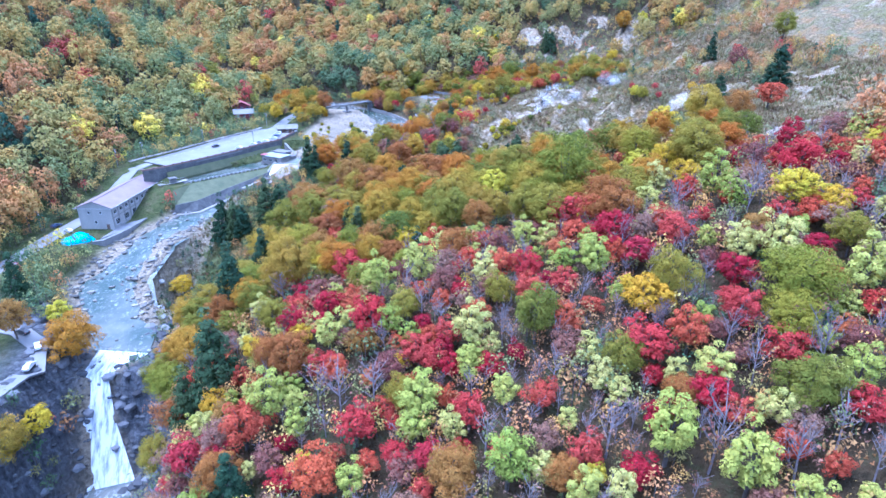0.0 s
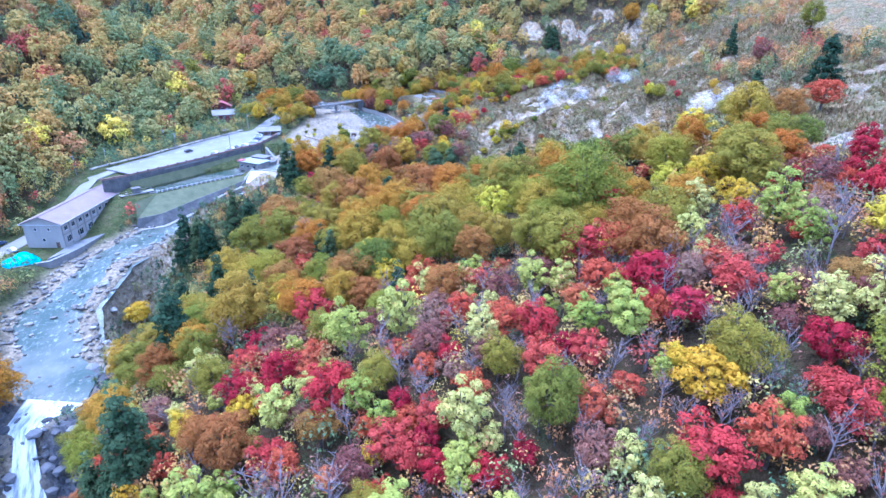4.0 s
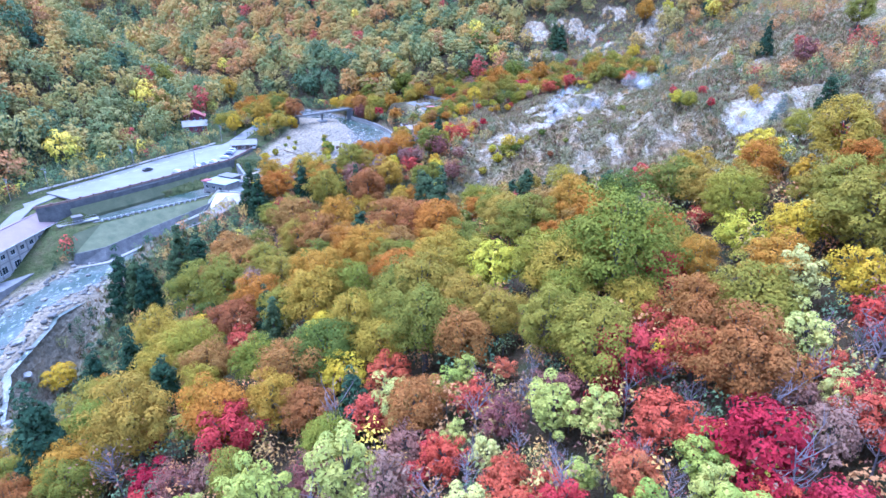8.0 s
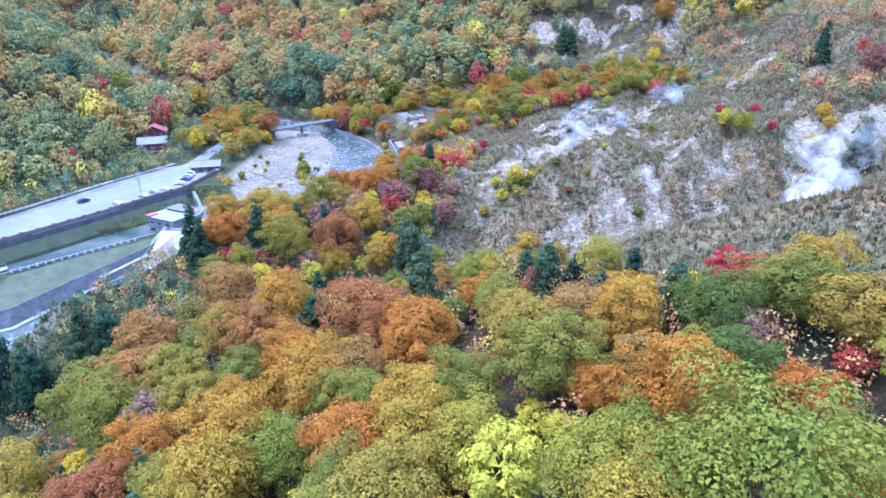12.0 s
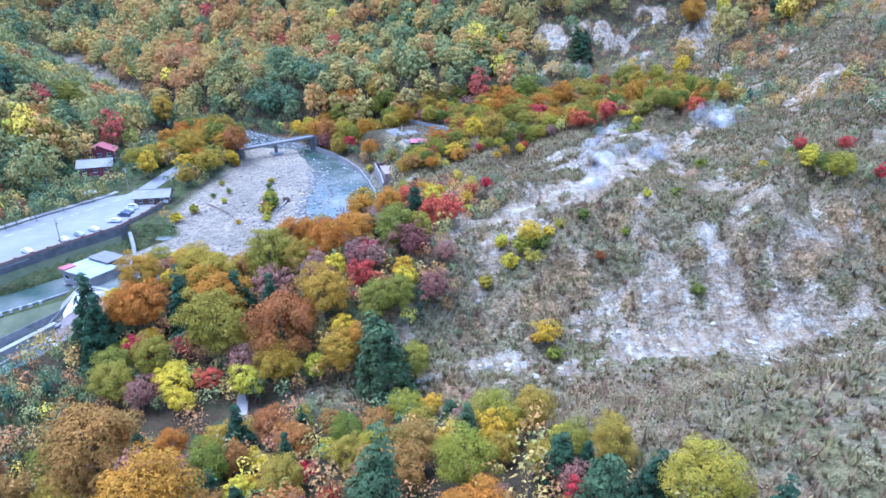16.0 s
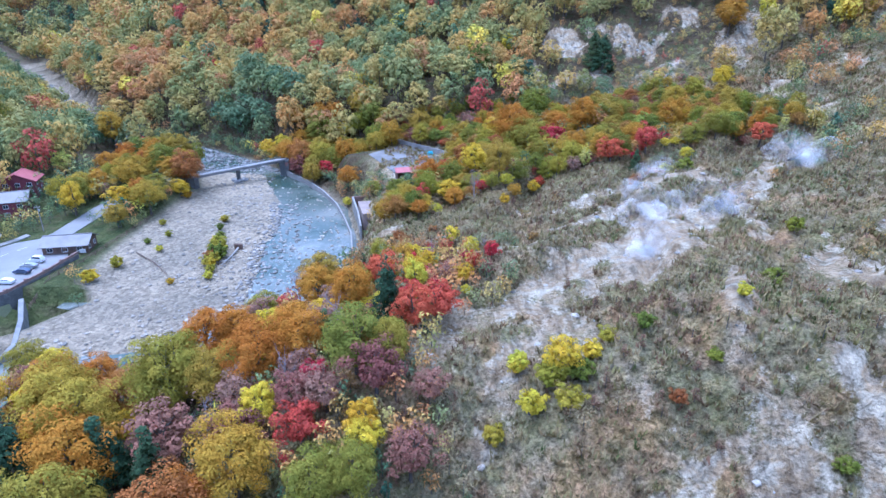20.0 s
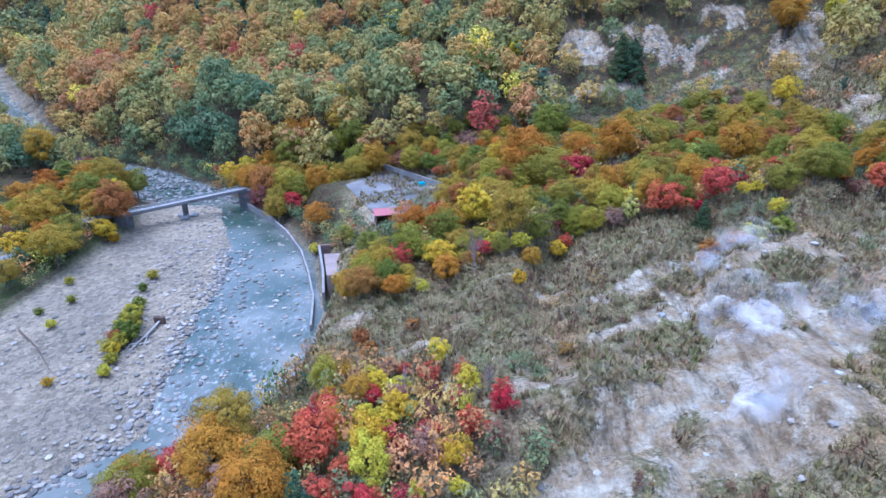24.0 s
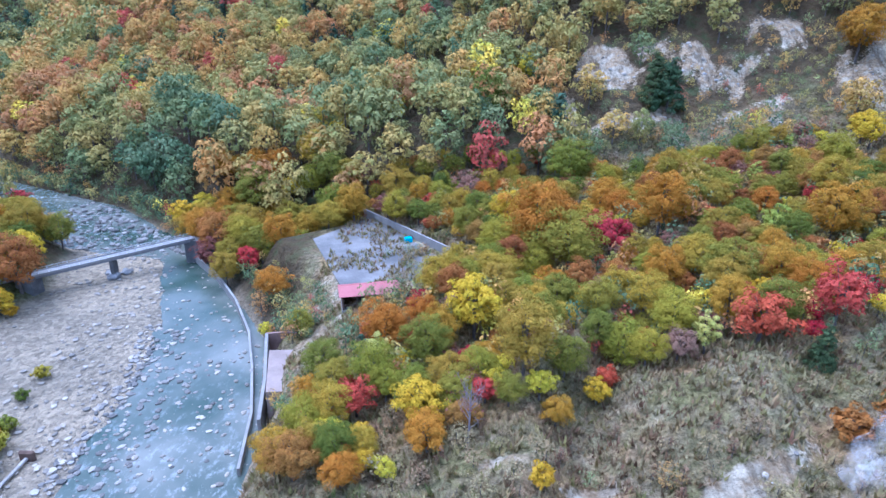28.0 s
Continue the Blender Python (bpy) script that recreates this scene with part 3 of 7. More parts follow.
# ---- trees ----
def sprays(rng, centres, radius, count, leaf, mid, up=0.8, shell=0.76):
    """Leaf sprays round each centre: points and quads."""
    c = np.repeat(centres, count, axis=0)
    n = len(c)
    d = rng.normal(size=(n, 3))
    d /= np.linalg.norm(d, axis=1)[:, None]
    d[:, 2] = np.where(d[:, 2] < -0.3, -d[:, 2], d[:, 2])
    r = np.repeat(np.broadcast_to(radius, len(centres)), count)
    pos = c + d * (r * rng.uniform(shell, 1.05, n))[:, None] * (1, 1, 0.85)
    out = pos - mid
    out /= np.linalg.norm(out, axis=1)[:, None] + 1e-6
    nrm = d * 1.0 + out * 0.4 + rng.normal(size=(n, 3)) * 0.28 + (0, 0, up * 0.25)
    nrm /= np.linalg.norm(nrm, axis=1)[:, None]
    a = np.cross(nrm, rng.normal(size=(n, 3)))
    a /= np.linalg.norm(a, axis=1)[:, None] + 1e-6
    b = np.cross(nrm, a)
    s = leaf * rng.uniform(0.6, 1.35, n)[:, None]
    v = np.stack([pos - a * s - b * s * 0.5, pos + a * s - b * s * 0.35, pos + b * s * 0.95 + a * s * rng.uniform(-0.5, 0.5, n)[:, None]], 1).reshape(-1, 3)
    return v, np.arange(n * 3).reshape(n, 3)


def heart(rng, rx, rz, z, count=60, leaf=0.6):
    """The dense inside of a crown: leaf sprays in the shade of the outer ones."""
    d = rng.normal(size=(count, 3))
    d /= np.linalg.norm(d, axis=1)[:, None]
    c = d * (rng.uniform(0.55, 1.0, count) ** 0.6)[:, None] * (rx, rx, rz) + (0, 0, z)
    return sprays(rng, c, 0.1, 1, leaf, np.array((0, 0, z - rz)), 0.2)


def crown_centres(rng, n, rx, rz, shape):
    if shape == "cone":
        k = np.sqrt(rng.uniform(0.0, 1, n))
        w = rng.uniform(0, 6.283, n)
        r = rx * k * (0.75 + 0.3 * rng.rand(n))
        return np.stack([r * np.cos(w), r * np.sin(w), rz * (1 - 2 * k)], -1)
    i = np.arange(n) + 0.5
    z = 1 - 1.55 * i / n
    w = i * 2.39996 + rng.uniform(0, 6) + rng.normal(size=n) * 0.25
    r = np.sqrt(1 - z * z)
    k = rng.uniform(0.66, 1.0, n) * (1 + 0.2 * np.sin(2 * w + rng.uniform(0, 6)) * r + 0.12 * np.sin(3 * w + rng.uniform(0, 6)) * r)
    return np.stack([r * np.cos(w) * k * rx, r * np.sin(w) * k * rx, z * k * rz], -1)


def grown(pieces):
    """Branches grown together with the first piece, as one body."""
    v, f = joined(pieces)
    n, extra = len(pieces[0][0]), []
    root = v[:n]
    for q, _ in pieces[1:]:
        k = int(np.argmin(((root - q[0]) ** 2).sum(1)))
        extra.append((n, n + 1, (k + 1) % len(root), k))
        n += len(q)
    return v, np.concatenate([f, np.array(extra, int)])


def limbs(rng, tall, base, centres, thick, sides=6, twig=0.35):
    """A tapered trunk with limbs that reach into the crown."""
    top = rng.normal(size=3) * (0.3, 0.3, 0) + (0, 0, tall)
    k = np.linspace(0, 1, 9)[:, None]
    line = np.array((0, 0, -0.6)) * (1 - k) + top * k
    pieces = [tube(line, np.linspace(thick * 1.25, thick * 0.15, 9), sides)]
    for c in centres:
        h = rng.uniform(0.45, 0.95)
        s = line[1] + (line[-1] - line[1]) * h * 0.8
        m = (s + c) / 2 + (0, 0, -0.25) + rng.normal(size=3) * 0.2
        pieces.append(tube([s, m, c], [thick * 0.42, thick * 0.3, thick * 0.1], 4))
    return grown(pieces)


KINDS = {}
SPECS = {
    # name: leaves, radius, crown half height, crown centre's height, clumps, sprays, spray size, shape, label, category
    "maple": ("crimson", 2.92, 2.70, 3.90, 20, 98, 0.16, "round", "crimson autumn maple with a layered crown", "tree"),
    "scarlet_maple": ("scarlet", 2.92, 2.70, 3.90, 20, 98, 0.16, "round", "scarlet to rusty-red maple with a spreading crown", "tree"),
    "pale_birch": ("lime", 2.42, 3.36, 4.60, 19, 98, 0.16, "round", "slender birch with pale lime-yellow leaves", "tree"),
    "beech": ("green", 5.20, 5.38, 7.17, 55, 215, 0.148, "round", "broad green beech turning yellow at its rim", "tree"),
    "oak": ("olive", 4.60, 4.93, 6.72, 48, 215, 0.148, "round", "olive-green oak with clumped autumn foliage", "tree"),
    "orange_beech": ("orange", 4.60, 5.04, 6.94, 48, 215, 0.148, "round", "orange-leaved beech in full autumn colour", "tree"),
    "rust_oak": ("rust", 4.40, 4.59, 6.38, 46, 215, 0.145, "round", "rust-brown oak with a domed crown", "tree"),
    "golden_tree": ("gold", 2.90, 3.00, 4.10, 25, 104, 0.16, "round", "bright golden-yellow broadleaf tree", "tree"),
    "wine_tree": ("wine", 3.36, 3.15, 4.40, 24, 86, 0.16, "round", "thin wine-brown tree losing its leaves", "tree"),
    "fir": ("pine", 3.20, 6.00, 6.2, 96, 49, 0.22, "cone", "dark green fir with drooping tiers", "conifer"),
    "shrub": ("green", 1.50, 1.20, 1.20, 10, 74, 0.11, "round", "low green shrub on stony ground", "shrub"),
    "golden_shrub": ("gold", 1.50, 1.30, 1.30, 10, 74, 0.11, "round", "low shrub with bright yellow leaves", "shrub"),
    "rust_shrub": ("rust", 1.50, 1.20, 1.20, 10, 74, 0.11, "round", "low rust-brown shrub among dry grass", "shrub"),
}


def make_tree(kind, seed):
    leaves, rx, rz, base, clumps, count, leaf, shape, label, cat = SPECS[kind]
    rng = np.random.RandomState(seed)
    c = crown_centres(rng, clumps, rx, rz, shape)
    mid = np.array((0, 0, base))
    lobe = rx * (rng.uniform(0.22, 0.36, clumps) if shape == "round" else 0.25)
    v, f = sprays(rng, c + mid, lobe, count, leaf, mid, 0.8 if shape == "round" else 0.3)
    v, f = joined([(v, f), heart(rng, rx * (0.74 if shape == "round" else 0.35), rz * 0.74, base - 0.05 * rz, int(26 * rx * rx) + 90, 0.36)])
    root = thing(kind, Matrix(), label, cat, "trees of the near slope")
    tv, tf = limbs(rng, base + rz * 0.7, base - rz * 0.6, (c + mid)[:6] * (0.8, 0.8, 1), 0.16 + rx * 0.025, 5)
    a, b = new("trunk", mesh_np("trunk", tv, tf, (BARK,), smooth=True)), new("crown", mesh_np("crown", v, f, (LEAF[leaves],)))
    a.parent = b.parent = root
    return root


def make_bare(seed):
    rng = np.random.RandomState(seed)
    pieces, twigs = [], []
    line = np.array([(0, 0, -0.6), (rng.normal() * 0.2, rng.normal() * 0.2, 3.5), (rng.normal() * 0.4, rng.normal() * 0.4, 7.4)])
    k = np.linspace(0, 1, 13)[:, None]
    pieces.append(tube(line[0] * (1 - k) + line[2] * k, np.linspace(0.17, 0.03, 13), 4))
    for k in range(14):
        h = rng.uniform(0.25, 0.95)
        s = line[0] * (1 - h) + line[2] * h
        w = rng.uniform(0, 6.283)
        e = s + np.array((math.cos(w), math.sin(w), 1.25)) * rng.uniform(1.2, 2.2)
        pieces.append(tube([s, (s + e) / 2 + (0, 0, -0.15), e], [0.06, 0.045, 0.015], 3))
        for j in range(5):
            q = s + (e - s) * rng.uniform(0.35, 1)
            t = q + rng.normal(size=3) * 0.45 + (0, 0, 0.65)
            twigs.append(tube([q, t], [0.025, 0.013], 3))
    root = thing("bare_tree", Matrix(), "bare grey tree with fine upright twigs", "tree", "trees of the near slope")
    a = new("trunk", mesh_np("trunk", *grown(pieces), (TWIG,)))
    a.parent = root
    few = line[2] * 0.75 + rng.normal(size=(26, 3)) * (1.4, 1.4, 1.6)
    c = tagged(new("brushwood", mesh_np("brushwood", *joined(twigs), (TWIG,))), kind="stuff")
    c.parent = root
    b = new("last_leaves", mesh_np("last_leaves", *sprays(rng, few, 0.5, 4, 0.16, line[1]), (LEAF["wine"],)))
    b.parent = root
    return root


USED = {}


def tree(kind, x, y, size=1.0, z=None):
    """Plants a tree; the first of each form is the one that the others are copied from."""
    n = USED.get(kind, 0)
    USED[kind] = n + 1
    forms = 4 if kind in ("maple", "scarlet_maple", "pale_birch", "bare_tree", "oak", "beech") else 3
    key = (kind, n % forms)
    spin, lean = random.uniform(0, 6.283), random.uniform(0.85, 1.15)
    m = Matrix.LocRotScale((x, y, ground_z(x, y) if z is None else z), Euler((random.gauss(0, 0.04), random.gauss(0, 0.04), spin)), (size, size, size * lean))
    if key not in KINDS:
        KINDS[key] = make_bare(900 + n) if kind == "bare_tree" else make_tree(kind, 100 * len(SPECS) + 13 * n + len(kind))
        KINDS[key].matrix_basis = m
        return KINDS[key]
    keep = KINDS[key].matrix_basis.copy()
    KINDS[key].matrix_basis = Matrix()
    made = copy_thing(KINDS[key], m)
    KINDS[key].matrix_basis = keep
    return made


TAKEN = []


def free(x, y, r):
    for a, b, c in TAKEN:
        if (a - x) ** 2 + (b - y) ** 2 < ((r + c) * 0.56) ** 2:
            return False
    return True


def hero(kind, x, y, size):
    """A tree that stands out, at its own place."""
    tree(kind, x, y, size)
    TAKEN.append((x, y, (2.2 if kind == "bare_tree" else SPECS[kind][1]) * size))


def grove(x0, y0, x1, y1, gap, mix, size, inside=None, jitter=0.45):
    """Fills a stretch of ground with a mix of kinds."""
    kinds, weights = list(mix), list(mix.values())
    y = y0
    row = 0
    while y < y1:
        x = x0 + (gap / 2 if row % 2 else 0)
        while x < x1:
            px, py = x + random.uniform(-jitter, jitter) * gap, y + random.uniform(-jitter, jitter) * gap
            kind = random.choices(kinds, weights)[0]
            s = random.uniform(*size)
            r = (1.8 if kind == "bare_tree" else SPECS[kind][1]) * s
            if (inside is None or inside(px, py)) and free(px, py, r):
                tree(kind, px, py, s)
                TAKEN.append((px, py, r))
            x += gap
        y += gap * 0.87
        row += 1


def domed(rng, n, rx, rz):
    """Lobes spread evenly over a dome."""
    i = np.arange(n) + 0.5
    z = 1 - 1.45 * i / n
    w = i * 2.39996 + rng.uniform(0, 6)
    r = np.sqrt(1 - z * z)
    k = rng.uniform(0.8, 1.05, n) * (1 + 0.16 * np.sin(2 * w + rng.uniform(0, 6)) * r)
    return np.stack([r * np.cos(w) * k * rx, r * np.sin(w) * k * rx, z * k * rz], -1) + rng.normal(size=(n, 3)) * 0.35


def woods(name, label, x0, y0, x1, y1, gap, inside, size=(0.8, 1.3), seed=1, tints=None, clumps=19, count=13, leaf=0.52, leaves=None, squash=1.0):
    """Woods that nobody could count: many crowns and trunks in one object."""
    rng = np.random.RandomState(seed)
    forms = []
    for k in range(7):
        cone = k > 4
        c = crown_centres(rng, clumps, 2.6, 5.2, "cone") if cone else domed(rng, clumps, 3.8, 4.1)
        c = c + (0, 0, 6.0)
        lv, lf = sprays(rng, c, 1.0 if cone else 6.4 / math.sqrt(clumps) * rng.uniform(0.8, 1.15, clumps), count, leaf, np.array((0, 0, 4.6)), 0.3, 0.86)
        lv, lf = joined([(lv, lf), heart(rng, 1.2 if cone else 3.5, 3.5, 5.3, 120 if clumps > 9 else 50, 0.5)])
        tv, tf = tube([(0, 0, -2), (0, 0, 7)], [0.28, 0.14], 3)
        tf = [t for a, b, c, d in tf for t in ((a, b, c), (a, c, d))]
        forms.append((lv, lf, np.asarray(tv), np.asarray(tf)))
    xs, ys = np.meshgrid(np.arange(x0, x1, gap), np.arange(y0, y1, gap * 0.87))
    xs = xs + (np.arange(xs.shape[0]) % 2)[:, None] * gap / 2
    xs, ys = (xs + rng.uniform(-0.42, 0.42, xs.shape) * gap).ravel(), (ys + rng.uniform(-0.42, 0.42, ys.shape) * gap).ravel()
    ok = inside(xs, ys)
    xs, ys = xs[ok], ys[ok]
    zs = height(xs, ys)
    vs, fs, idx, tin, n = [], [], [], [], 0
    tone = np.clip(tints(xs, ys, rng), 0, 1)
    for x, y, z, t in zip(xs, ys, zs, tone):
        lv, lf, tv, tf = forms[rng.randint(5, 7) if t < 0.1 else rng.randint(5)]
        s, w = rng.uniform(*size), rng.uniform(0, 6.283)
        c, q = math.cos(w) * s, math.sin(w) * s
        v = np.concatenate([lv, tv])
        shape = (1.0, rng.uniform(0.85, 1.45) * squash)
        v = np.stack([(v[:, 0] * c - v[:, 1] * q) * shape[0] + x, (v[:, 0] * q + v[:, 1] * c) * shape[0] + y, v[:, 2] * s * shape[1] + z], -1)
        vs.append(v)
        fs += [lf + n, tf + n + len(lv)]
        idx += [np.zeros(len(lf), int), np.ones(len(tf), int)]
        tin.append(np.full(len(v), t))
        n += len(v)
    me = mesh_np(name, np.concatenate(vs), np.concatenate(fs), (leaves or HAZED_LEAF, BARK), np.concatenate(idx), np.concatenate(tin))
    return tagged(new(name, me), label, "trees", kind="stuff")


def autumn(shift=0.0, spread=0.2, firs=0.03):
    def f(x, y, rng):
        base = 0.40 + shift + 0.55 * (rough(x, y, 90, 60) - 0.5) + 0.35 * (rough(x, y, 26, 61) - 0.5) + rng.normal(size=len(x)) * (spread * 0.55 + 0.03)
        base = np.clip(base - 0.22 * np.exp(-((x + 88) / 32) ** 2 - ((y - 455) / 22) ** 2), 0.16, 0.75)
        odd = rng.rand(len(x))
        dark = odd < firs * 2 * (rough(x, y, 70, 63) > 0.48)
        return np.where(odd > 0.982, 0.93, np.where(odd > 0.968, 0.88, np.where(dark, 0.02, base)))
    return f


def off_river(x, y, gap=3.0):
    d, _, h = river_at(x, y)
    return d > h + gap


def west_side(x, y):
    mid = np.interp(y, RIVER[::-1, 1], RIVER[::-1, 0])
    edge = np.interp(y, [-80, 100, 200, 260, 300, 345, 380, 450, 700], [-140, -166, -172, -170, -150, -136, -126, -190, -420])
    lodges = (np.hypot(x + 140, y - 344) > 11) & (np.hypot(x + 147, y - 362) > 9) & (np.hypot(x + 133, y - 331) > 9)
    return (x < edge - 2) & off_river(x, y) & (x < mid) & lodges


def landslip(x, y):
    """The bare bowl above the yard, with only scrub on it."""
    bowl = np.hypot((x - 104) / 52, (y - 436) / 22) + 0.5 * (rough(x, y, 20, 93) - 0.5)
    return (bowl < 1) | (scar_at(x, y) > 0.12) & (y > 408)


def north_side(x, y):
    foot = np.interp(x, [-400, -270, -185, -117, -60, -10, 60, 140, 260], [735, 575, 494, 456, 428, 420, 414, 410, 400])
    return (y > foot + 1) & off_river(x, y, 4) & ~landslip(x, y)


def scar_at(x, y):
    i = np.clip(np.searchsorted(GX, x), 0, W - 1)
    j = np.clip(np.searchsorted(GY, y), 0, Hn - 1)
    return scars[j, i]


# ---- the near slope: maples and birches, then beeches and oaks ----
def red_slope(x, y):
    return x < wood_edge(y) + 3 and y < 80 + 0.1 * x + 8 * math.sin(x * 0.11) and x > -62 - 0.25 * max(0, 60 - y)


def green_slope(x, y):
    return x < wood_edge(y) + 3 and y >= 78 + 0.1 * x + 8 * math.sin(x * 0.11) and y < 138 + 6 * math.sin(x * 0.2) and x > -82 + 0.25 * (y - 80)


def rim_slope(x, y):
    return x < wood_edge(y) + 3 and y < 186 + 3 * math.sin(x * 0.2) and x > -82 + 0.25 * (y - 80)


hero("fir", -50.6, 53.2, 1.82)
hero("fir", -84.4, 168.7, 1.39)
hero("fir", -64.1, 211.7, 1.23)
hero("fir", -49.7, 221.1, 1.43)
hero("fir", -46.7, 103.0, 1.17)
hero("fir", -39.6, 25.8, 1.14)
hero("fir", -58.8, 52.8, 1.07)
hero("fir", -71.8, 175.5, 1.46)
hero("fir", -59.8, 115.2, 1.39)
hero("fir", -75.5, 126.2, 1.38)
hero("golden_tree", 31.4, 40.9, 1.45)
hero("golden_tree", 62.8, 57.7, 1.44)
hero("golden_tree", -10.4, 109.2, 1.04)
hero("golden_tree", 10.3, 106.6, 1.45)
hero("golden_tree", 53.4, 97.5, 1.32)
hero("golden_tree", 47.3, 102.4, 1.10)
hero("orange_beech", -54.9, 86.6, 1.01)
hero("golden_tree", -19.1, 104.4, 1.22)
hero("golden_tree", -105.6, 153.2, 1.45)
hero("pale_birch", -27.1, 53.0, 1.25)
hero("pale_birch", -18.1, 66.5, 1.45)
hero("pale_birch", 1.4, 44.3, 1.34)
hero("pale_birch", -8.1, 34.2, 1.45)
hero("pale_birch", -8.4, 29.9, 1.26)
hero("pale_birch", 19.4, 56.3, 1.10)
hero("pale_birch", 25.0, 52.9, 1.34)
hero("pale_birch", 4.2, 59.1, 1.12)
hero("pale_birch", -4.5, 80.9, 1.19)
hero("pale_birch", 5.2, 85.4, 0.76)
hero("pale_birch", 52.9, 70.0, 1.45)
hero("pale_birch", 48.4, 46.7, 1.20)
hero("pale_birch", 53.6, 42.6, 1.45)
hero("pale_birch", 38.4, 35.8, 0.88)
hero("pale_birch", 36.5, 25.4, 1.21)
hero("pale_birch", 27.7, 16.7, 1.45)
hero("pale_birch", 35.4, 9.6, 1.40)
hero("pale_birch", 62.4, 34.4, 1.45)
hero("pale_birch", 15.6, 25.2, 0.69)
hero("pale_birch", 5.8, 18.9, 1.45)
hero("pale_birch", -14.5, 52.7, 0.97)
hero("pale_birch", -9.8, 49.7, 0.82)
hero("pale_birch", -36.7, 40.5, 1.45)
hero("pale_birch", 42.8, 16.8, 0.90)
hero("pale_birch", -38.3, 90.3, 0.90)
hero("pale_birch", -45.0, 69.4, 1.18)
hero("pale_birch", 49.5, 19.0, 0.93)
hero("pale_birch", 20.4, 12.3, 0.84)
hero("pale_birch", -18.4, 22.7, 1.04)
hero("pale_birch", 52.9, 18.9, 1.13)
hero("pale_birch", -9.4, 66.8, 1.44)
hero("pale_birch", 46.8, 84.1, 1.12)
hero("pale_birch", 45.4, 52.1, 0.79)
hero("oak", 12.7, 42.2, 0.86)
hero("beech", 53.5, 36.0, 1.04)
hero("oak", 24.9, 31.3, 0.66)
hero("beech", 49.6, 30.6, 0.80)
hero("oak", 57.3, 91.3, 1.34)
hero("oak", -11.3, 56.7, 0.68)
hero("oak", 16.3, 86.6, 0.96)
hero("oak", 6.6, 52.7, 0.59)
hero("maple", 12.6, 57.6, 1.11)
hero("maple", 23.8, 76.3, 1.41)
hero("maple", 29.2, 59.2, 1.45)
hero("maple", 43.9, 34.4, 1.10)
hero("maple", -36.2, 60.9, 1.07)
hero("maple", -40.3, 37.3, 1.45)
hero("maple", -18.7, 31.9, 1.26)
hero("maple", -24.1, 24.6, 1.45)
hero("maple", -8.5, 45.1, 1.12)
hero("maple", -19.2, 54.1, 1.45)
hero("maple", -29.1, 63.2, 1.19)
hero("maple", 29.4, 32.8, 1.38)
hero("maple", 59.1, 55.1, 0.91)
hero("maple", 47.8, 26.0, 1.07)
hero("maple", 35.2, 22.2, 1.15)
hero("maple", 0.5, 30.0, 1.04)
hero("maple", 71.4, 52.5, 0.81)
hero("maple", 70.1, 69.3, 1.40)
hero("maple", 34.0, 96.0, 1.45)
hero("maple", 12.7, 49.8, 1.09)
hero("maple", 35.7, 33.0, 1.11)
hero("maple", 46.0, 42.3, 1.09)
hero("maple", 33.1, 53.4, 1.14)
hero("maple", 40.7, 54.9, 1.17)
hero("maple", 4.7, 37.8, 0.85)
hero("maple", 12.2, 29.4, 0.96)
hero("maple", 17.3, 19.0, 0.90)
hero("maple", 23.4, 15.1, 0.89)
hero("maple", 37.6, 19.8, 0.87)
hero("maple", 41.8, 12.7, 0.85)
hero("maple", -51.0, 35.6, 1.21)
hero("maple", -11.5, 26.9, 0.91)
hero("maple", -2.2, 40.6, 0.80)
hero("maple", -27.1, 83.0, 1.45)
hero("maple", -7.3, 80.1, 1.14)
hero("maple", -38.4, 80.6, 0.98)
hero("maple", -14.2, 35.7, 0.80)
hero("rust_oak", -34.6, 49.4, 1.01)
hero("rust_oak", -2.4, 19.8, 0.93)
hero("rust_oak", 4.1, 90.7, 0.88)
hero("rust_oak", -49.5, 148.3, 1.45)
hero("rust_oak", -29.1, 149.2, 1.24)
hero("rust_oak", -8.9, 148.8, 1.42)
hero("rust_oak", -20.7, 146.1, 1.01)
hero("rust_oak", 13.6, 15.9, 0.63)
hero("rust_oak", -19.9, 49.9, 0.63)
hero("rust_oak", -40.2, 121.2, 1.10)
hero("bare_tree", -22.4, 38.3, 1.45)
hero("bare_tree", -16.3, 38.0, 1.45)
hero("bare_tree", 7.0, 43.5, 1.01)
hero("bare_tree", 14.2, 32.2, 1.19)
hero("bare_tree", 45.4, 68.9, 1.43)
hero("bare_tree", 50.9, 23.1, 1.45)
hero("bare_tree", 32.7, 14.2, 1.45)
hero("bare_tree", 20.3, 19.8, 1.45)
hero("bare_tree", 41.5, 10.2, 1.28)
hero("bare_tree", -4.4, 50.6, 1.22)
hero("bare_tree", 31.6, 56.2, 1.17)
hero("bare_tree", 55.1, 58.7, 1.37)
hero("bare_tree", 48.0, 12.8, 1.21)
hero("bare_tree", 2.9, 24.7, 1.23)
hero("bare_tree", -27.1, 40.5, 1.44)
hero("bare_tree", 42.4, 24.7, 1.07)
hero("bare_tree", 40.9, 31.0, 1.02)
hero("bare_tree", -44.4, 82.8, 1.45)
hero("bare_tree", -12.8, 80.5, 1.21)
hero("golden_tree", -13.4, 92.4, 1.16)
hero("golden_tree", 14.5, 117.6, 0.74)
hero("orange_beech", -22.3, 87.8, 0.79)
hero("golden_tree", -34.8, 92.6, 1.08)
hero("pale_birch", 14.3, 71.9, 1.18)
hero("pale_birch", 18.8, 70.5, 1.02)
hero("pale_birch", 3.3, 72.7, 0.62)
